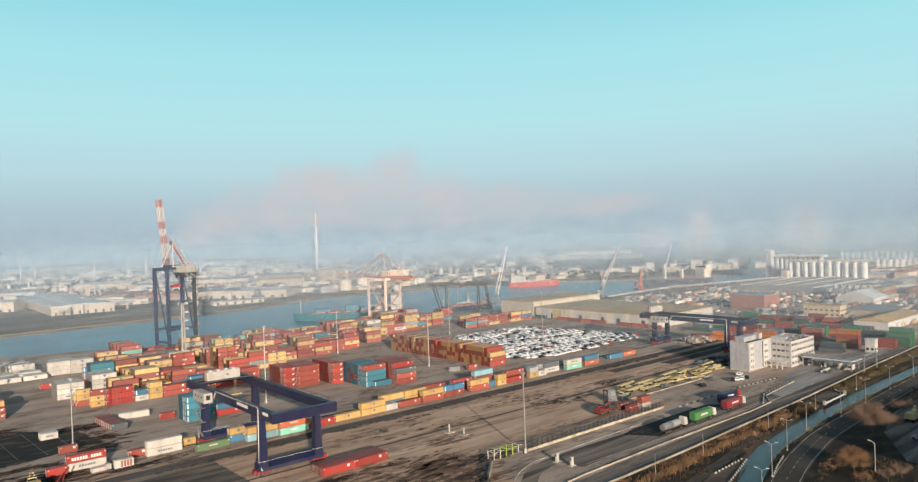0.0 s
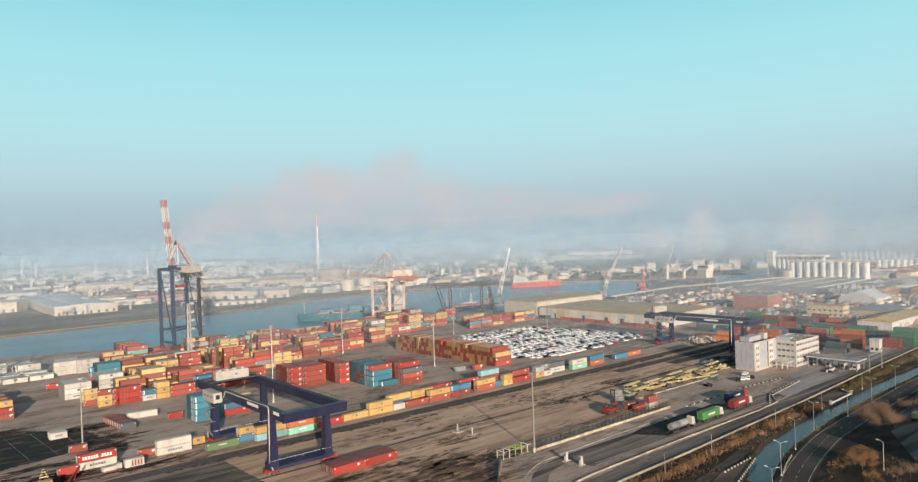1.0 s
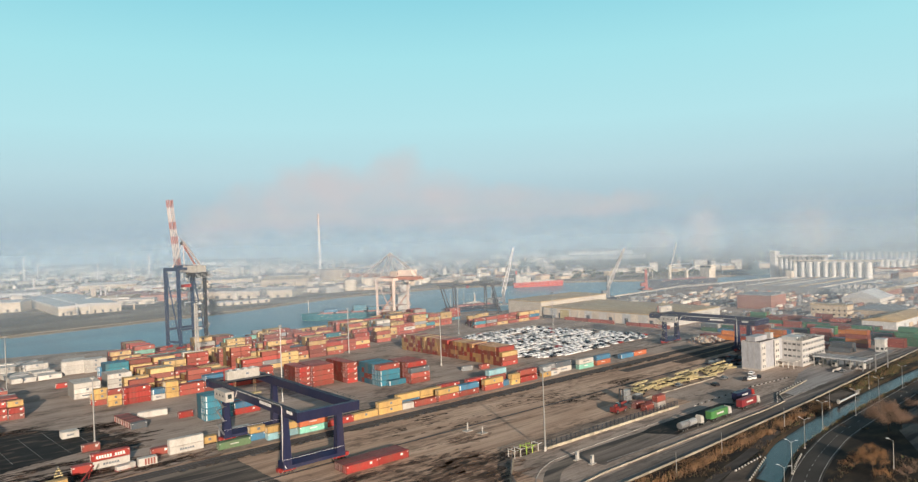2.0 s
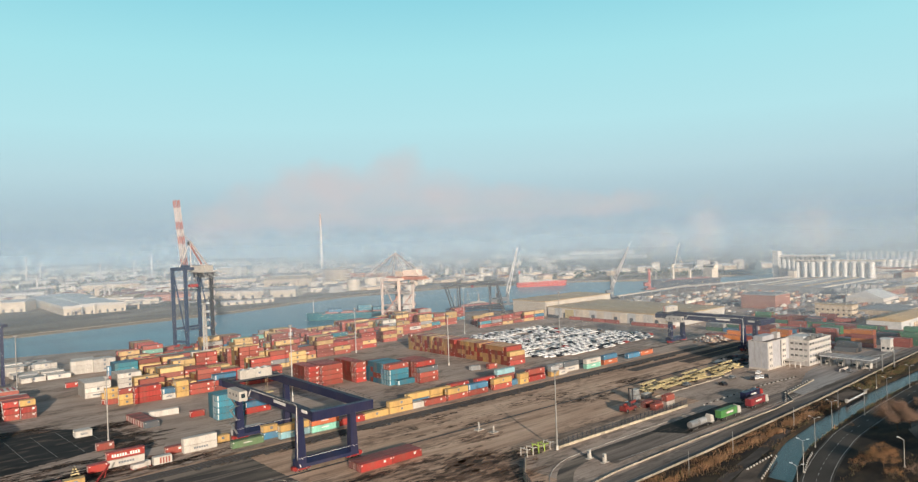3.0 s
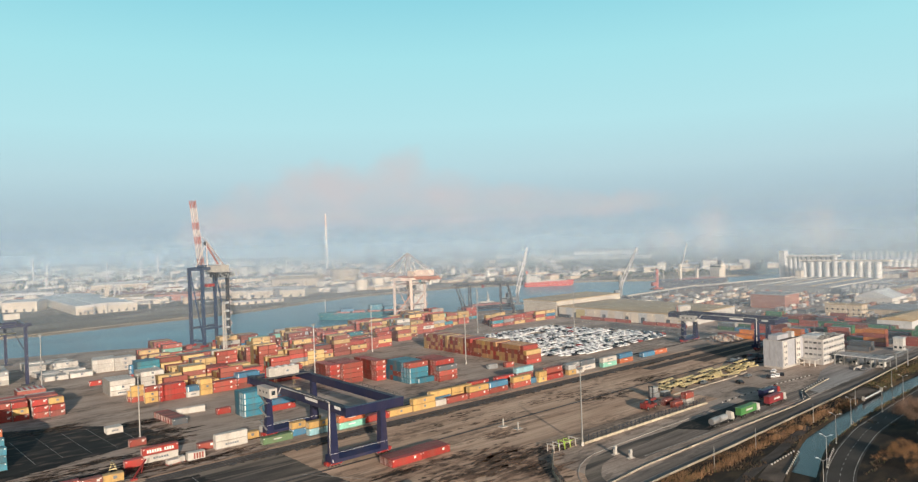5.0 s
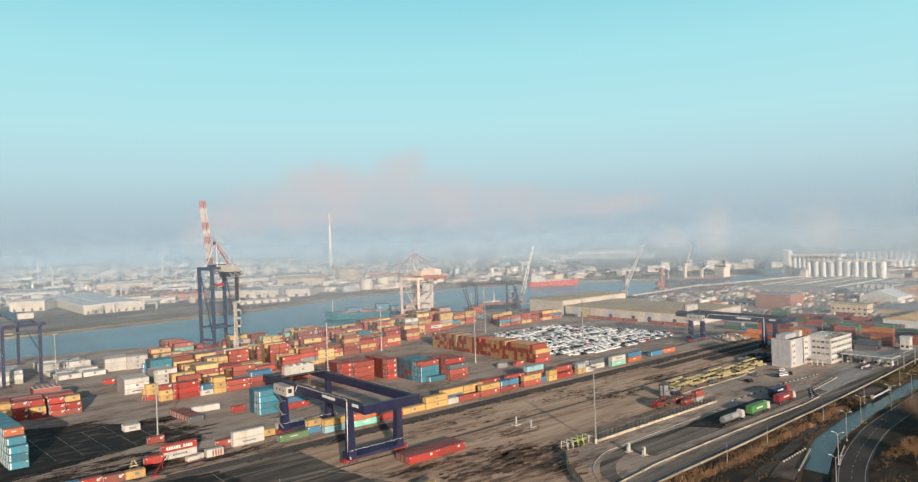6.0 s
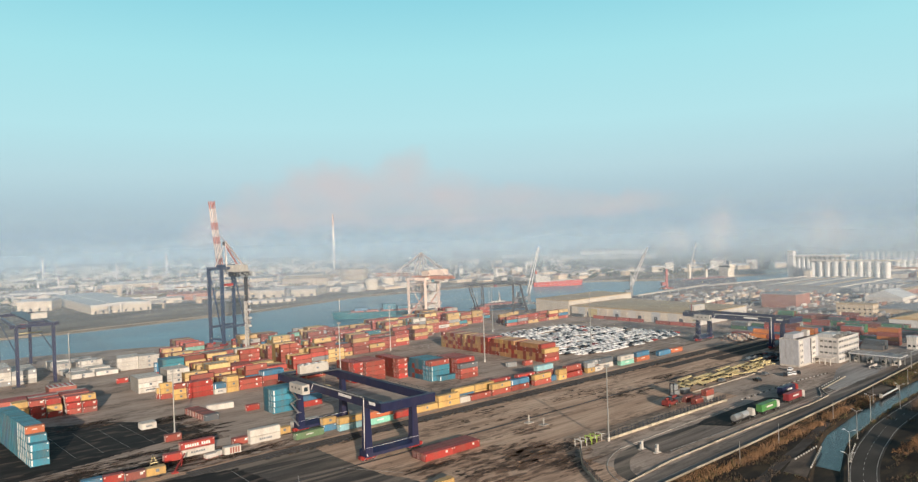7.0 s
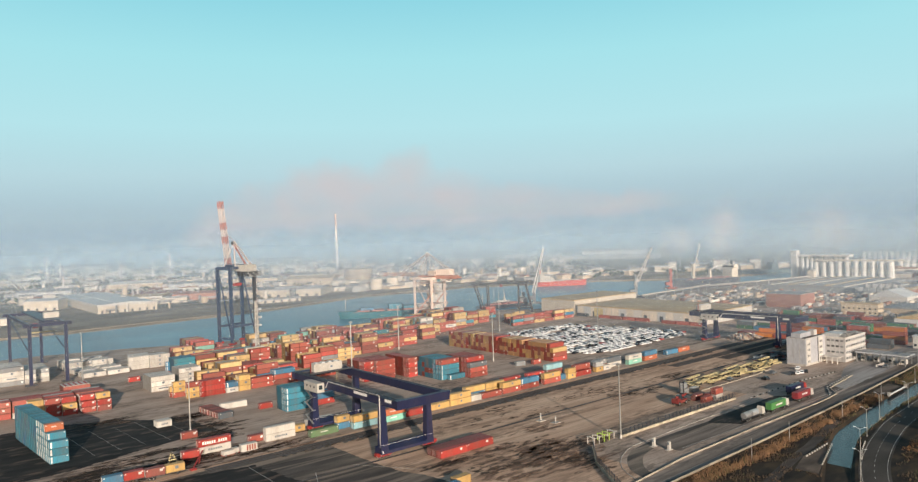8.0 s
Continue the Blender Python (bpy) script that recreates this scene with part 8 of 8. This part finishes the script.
def reach_stacker(at, mat, label, boom_up):
    c = thing("reach_stacker", at, label, "reach stacker", "container handling machines")
    part("body", Shape().box(0, 7.2, 0.4, 3.6, 0.9, 2.2).box(0, 2.4, 0.5, 3.5, 2.2, 2.9), mat, c)
    part("cab", Shape().box(2.6, 4.4, 1.2, 2.8, 2.2, 4.1), GLASS, c)
    wheels(c, (1.2, 6.2), 0.5, 3.5, 0.85)
    part("boom", Shape().beam((0.8, 2.0, 3.2), (8.8, 2.0, 3.2 + boom_up), 0.7, 0.9), mat, c)
    part("spreader", Shape().box(8.4, 9.0, -1.0, 5.0, 2.6 + boom_up, 3.1 + boom_up), YMARK if mat is YMARK else DARKSTEEL, c)
    return c


reach_stacker(pose(218.5, 177.5, 0.02), paint("dark_crimson_paint", (0.22, 0.03, 0.03), 0.5), "dull red reach stacker parked behind the fence", 0.5)
c = thing("container_lifter", pose(31.6, 255.6, 0.02), "yellow and black striped lifting frame beside a red container", "lifting frame", "container handling machines")
for q in (0, 3.6):
    lg = part("upright", Shape().beam((q, 0, 0.3), (1.8, 1.2, 4.6), 0.45), YMARK, c)
    for k in range(5):
        f = 0.12 + k * 0.18
        part("stripe", Shape().beam((q + (1.8 - q) * f, 1.2 * f, 0.3 + 4.3 * f), (q + (1.8 - q) * (f + 0.07), 1.2 * (f + 0.07), 0.3 + 4.3 * (f + 0.07)), 0.49), RUBBER, lg)
part("base_beam", Shape().box(-0.4, 4.0, -0.3, 0.3, 0.0, 0.45), YMARK, c)
part("tie_bar", Shape().beam((0.8, 0.5, 2.2), (2.8, 0.5, 2.2), 0.3), YMARK, c)
part("pulley_head", Shape().tube((1.8, 0.9, 4.6), (1.8, 1.6, 4.6), 0.4, 10), DARKSTEEL, c)
c = thing("container_lifter", Matrix(), "red lifting boom leaning against a red container", "lifting frame", "container handling machines")
part("boom", Shape().beam((37.2, 246.4, 0.6), (43.4, 255.0, 3.4), 0.4), BOGIE, c)
part("base_beam", Shape().box(36.2, 38.2, 245.6, 247.2, 0.03, 0.5), BOGIE, c)
part("prop", Shape().beam((41.2, 252.4, 0.05), (42.2, 253.4, 2.9), 0.25), BOGIE, c)
c = thing("mast_truck", pose(225.5, 179.5, 0.02), "dark container forklift with tall mast", "forklift", "container handling machines")
part("mast", Shape().box(0, 0.4, 0, 0.4, 0, 9).box(0, 0.4, 1.8, 2.2, 0, 9).box(0, 0.4, 0, 2.2, 8.6, 9), DARKSTEEL, c)
part("body", Shape().box(0.4, 5, -0.3, 2.5, 0.8, 2.4), DARKSTEEL, c)
wheels(c, (1.2, 4.0), -0.2, 2.4, 0.8)
c = thing("white_pickup", pose(49.8, 252.0, 0.02, 0, 0, 8), "small white and red service truck", "truck", "yard service vehicles")
part("cab", Shape().box(4.2, 6.0, 0.1, 2.0, 0.6, 2.3), C["white"], c)
part("bed", Shape().box(0, 4.1, 0, 2.1, 0.6, 1.9), C["white"], c)
part("bumper", Shape().box(-0.2, 6.2, 0.05, 2.05, 0.4, 0.6), BOGIE, c)
wheels(c, (0.9, 5.0), 0.15, 1.95, 0.4)
c = thing("open_crate", pose(56.8, 253.2, 0), "white open-sided container with rusty door panels", "container")
part("case", Shape().box(0, 6.06, 0.05, 2.44, 0, 2.6), C["white"], c)
for i in range(4):
    part("panel", Shape().box(2.0 + i * 0.95, 2.55 + i * 0.95, 0, 0.05, 0.3, 2.3), C["rust"], c)
for x, y, k, z in ((237.6, 171.5, "white", 0), (237.6, 171.5, "rust", H + 0.02), (236.5, 174.2, "rust", 0), (231.5, 177.5, "brown", 0), (230.2, 172.0, "rust", 0)):
    container(x, y, z, k, 6.06, group="containers by the fence", mark=False)
for i, (x, y, z, turn) in enumerate(((238.5, 187.5, 0, 8), (241.2, 190.3, 0, 4), (239.6, 188.6, 2.2, 12), (244.6, 187.0, 0, -6))):
    c = thing("steel_crate", pose(x, y, z, 0, 0, turn), "pale grey steel crate stacked behind the chassis park", "crate", "pale steel crates")
    part("case", Shape().box(0, 4.4, 0, 2.3, 0.15, 2.1), C["grey"], c)
    part("lid", Shape().box(-0.08, 4.48, -0.08, 2.38, 2.1, 2.2), C["white"], c)
    for k in range(4):
        part("rib", Shape().box(0.3 + k * 1.2, 0.5 + k * 1.2, -0.06, 0, 0.15, 2.1), STEEL, c)
    part("skid", Shape().box(0.4, 0.8, 0, 2.3, 0, 0.15).box(3.6, 4.0, 0, 2.3, 0, 0.15), DARKSTEEL, c)


def chassis(x, y, turn, z, proto=[None]):
    if proto[0] is None:
        c = thing("container_chassis", pose(x, y, z, 0, 0, turn), "yellow skeletal container chassis parked in a stack", "trailer", "yellow container chassis")
        for yy in (0.6, 1.7):
            part("rail", Shape().box(0, 12, yy - 0.1, yy + 0.1, 0.9, 1.25), YMARK, c)
        for xx in (0.1, 3, 6, 9, 11.8):
            part("bolster", Shape().box(xx - 0.15, xx + 0.15, 0, 2.4, 1.0, 1.3), YMARK, c)
        for xx in (1.4, 2.8):
            for yy in (0.2, 2.2):
                part("wheel", Shape().tube((xx, yy - 0.16, 0.5), (xx, yy + 0.16, 0.5), 0.5, 10), RUBBER, c)
        part("gooseneck", Shape().box(10.5, 12.6, 0.7, 1.6, 1.25, 1.5), YMARK, c)
        proto[0] = c
        return c
    return copy_thing(proto[0], pose(x, y, z, 0, 0, turn))


for i in range(7):
    for k in range(4):
        chassis(253 + i * 11.2 + k * 1.8 + RNG.uniform(-1, 1), 189.5 + k * 2.7 - i * 0.2 + RNG.uniform(-0.6, 0.6), 6 + RNG.uniform(-24, 24), 0)
        if (i + k) % 3 == 0:
            chassis(254 + i * 11.2 + k * 1.8, 189.7 + k * 2.7 - i * 0.2, 4 + RNG.uniform(-5, 5), 1.32)
run_of("chassis_barrier", "low white barrier line beside the chassis park", [(247, 186), (300, 185.5), (318, 187)], 4.0, (("barrier_block", bar),), "barrier")
c = thing("scrap_heap", pose(410, 252, 0), "pale heap of mixed scrap beside the tracks", "scrap heap", kind="stuff")
s = Shape()
for i in range(500):
    a, r = RN.uniform(0, math.tau), 11 * math.sqrt(RN.random())
    x, y = r * 1.5 * math.cos(a), r * math.sin(a)
    z = max(0.1, (1 - (r / 11) ** 2) * 3.2 * RN.uniform(0.6, 1))
    s.box(x - 0.5, x + RN.uniform(0, 1), y - 0.4, y + RN.uniform(0, 0.8), 0, z, RN.randrange(5))
part("debris", s, MIX, c)

c = thing("scrap_heap", pose(350, 202, 0), "dark heap of scrap vehicles and parts behind the office", "scrap heap", kind="stuff")
s = Shape()
for i in range(260):
    a, r = RN.uniform(0, math.tau), math.sqrt(RN.random())
    x, y = 16 * r * math.cos(a), 9 * r * math.sin(a)
    z = max(0.5, (1.1 - r) * 4.0 * RN.uniform(0.4, 1))
    q = RN.uniform(0.4, 2.2)
    s.box(x - q, x + q, y - q * 0.6, y + q * 0.6, 0, z, RN.choice([0, 0, 0, 1, 1, 2, 3]))
part("debris", s, [C["slate"], RUBBER, C["brown"], C["grey"]], c)

# ---------------------------------------------------------------- shaded car park beyond the road
s = Shape()
s.prism([(236, 40), (420, 40), (420, 102), (300, 99), (268, 92), (240, 76)], -0.02, 0.03)
structure("car_park", s, ASPHALT, "dark asphalt car park in shade beyond the road", "pavement")
for i in range(14):
    car(262 + i * 5 + RNG.uniform(-1, 1), 66 + (i % 2) * 14 + i * 0.4, 80, [0, 1, 2, 3, 0, 2, 1][i % 7], "cars in the shaded car park", where="in the shaded car park by the road")
c = thing("excavator", pose(287, 88.5, 0), "yellow excavator beside the road", "excavator")
part("body", Shape().box(0, 4.2, 0, 3.0, 1.2, 3.2), YMARK, c)
part("cab", Shape().box(2.6, 4.2, 0.1, 1.5, 3.2, 4.4), YMARK, c)
part("track", Shape().box(-0.3, 4.4, -0.1, 0.6, 0, 1.2), RUBBER, c)
part("track", Shape().box(-0.3, 4.4, 2.4, 3.1, 0, 1.2), RUBBER, c)
part("arm", Shape().beam((4, 1.8, 2.4), (7.5, 1.8, 4.8), 0.5).beam((7.5, 1.8, 4.8), (9, 1.8, 1.5), 0.4), YMARK, c)
# unseen block added south of the road to cast shade on the car park
shed("roadside_hall", 226, 430, 26, 50, 14.0, 0, CONCRETE, ROOFGREY, "plain block out of view, added to shade the car park")


# ---------------------------------------------------------------- steam over the works
def steam_mat(name, centre, rx, rz, amount):
    m, nt, bs = nodes_of(name)
    nt.nodes.remove(bs)
    geo = nt.nodes.new("ShaderNodeNewGeometry")
    mp = nt.nodes.new("ShaderNodeVectorMath")
    mp.operation = "SUBTRACT"
    mp.inputs[1].default_value = centre
    warp = nt.nodes.new("ShaderNodeTexNoise")
    warp.inputs["Scale"].default_value, warp.inputs["Detail"].default_value = 0.035, 5.0
    nt.links.new(geo.outputs["Position"], warp.inputs["Vector"])
    moved = nt.nodes.new("ShaderNodeVectorMath")
    moved.operation = "MULTIPLY_ADD"
    moved.inputs[1].default_value = (rx * 0.8, rx * 0.8, rz * 0.9)
    nt.links.new(warp.outputs["Color"], moved.inputs[0])
    nt.links.new(geo.outputs["Position"], moved.inputs[2])
    back = nt.nodes.new("ShaderNodeVectorMath")
    back.operation = "SUBTRACT"
    back.inputs[1].default_value = (rx * 0.4, rx * 0.4, rz * 0.45)
    nt.links.new(moved.outputs[0], back.inputs[0])
    nt.links.new(back.outputs[0], mp.inputs[0])
    sc = nt.nodes.new("ShaderNodeVectorMath")
    sc.operation = "MULTIPLY"
    sc.inputs[1].default_value = (1.15 / rx, 1.15 / rx, 1.15 / rz)
    nt.links.new(mp.outputs[0], sc.inputs[0])
    ln = nt.nodes.new("ShaderNodeVectorMath")
    ln.operation = "LENGTH"
    nt.links.new(sc.outputs[0], ln.inputs[0])
    e = ramp(nt, ln.outputs["Value"], [(0.0, (0.8, 0.8, 0.8)), (0.35, (0.6, 0.6, 0.6)), (0.7, (0.15, 0.15, 0.15)), (0.95, (0, 0, 0))])
    n = ramp(nt, tex_noise(nt, 0.016, (1, 1, 1), "World", 3.0), [(0.2, (0, 0, 0)), (0.75, (amount,) * 3)])
    k = mix(nt, 1.0, e, n, "MULTIPLY")
    tr, df, mx = nt.nodes.new("ShaderNodeBsdfTransparent"), nt.nodes.new("ShaderNodeBsdfDiffuse"), nt.nodes.new("ShaderNodeMixShader")
    df.inputs["Color"].default_value = (0.60, 0.55, 0.57, 1)
    nt.links.new(k, mx.inputs[0])
    nt.links.new(tr.outputs[0], mx.inputs[1])
    nt.links.new(df.outputs[0], mx.inputs[2])
    nt.links.new(mx.outputs[0], nt.nodes["Material Output"].inputs["Surface"])
    return m


for centre, rx, rz, amount in PLUMES:
    s = Shape()
    side = Vector((centre[1], -centre[0], 0)).normalized() * rx
    c = Vector(centre)
    s.add([c - side - Vector((0, 0, rz)), c + side - Vector((0, 0, rz)), c + side + Vector((0, 0, rz)), c - side + Vector((0, 0, rz))], [(0, 1, 2, 3)])
    structure("steam_plume", s, steam_mat("steam", centre, rx, rz, amount), "thin white steam drifting over the works", "steam")
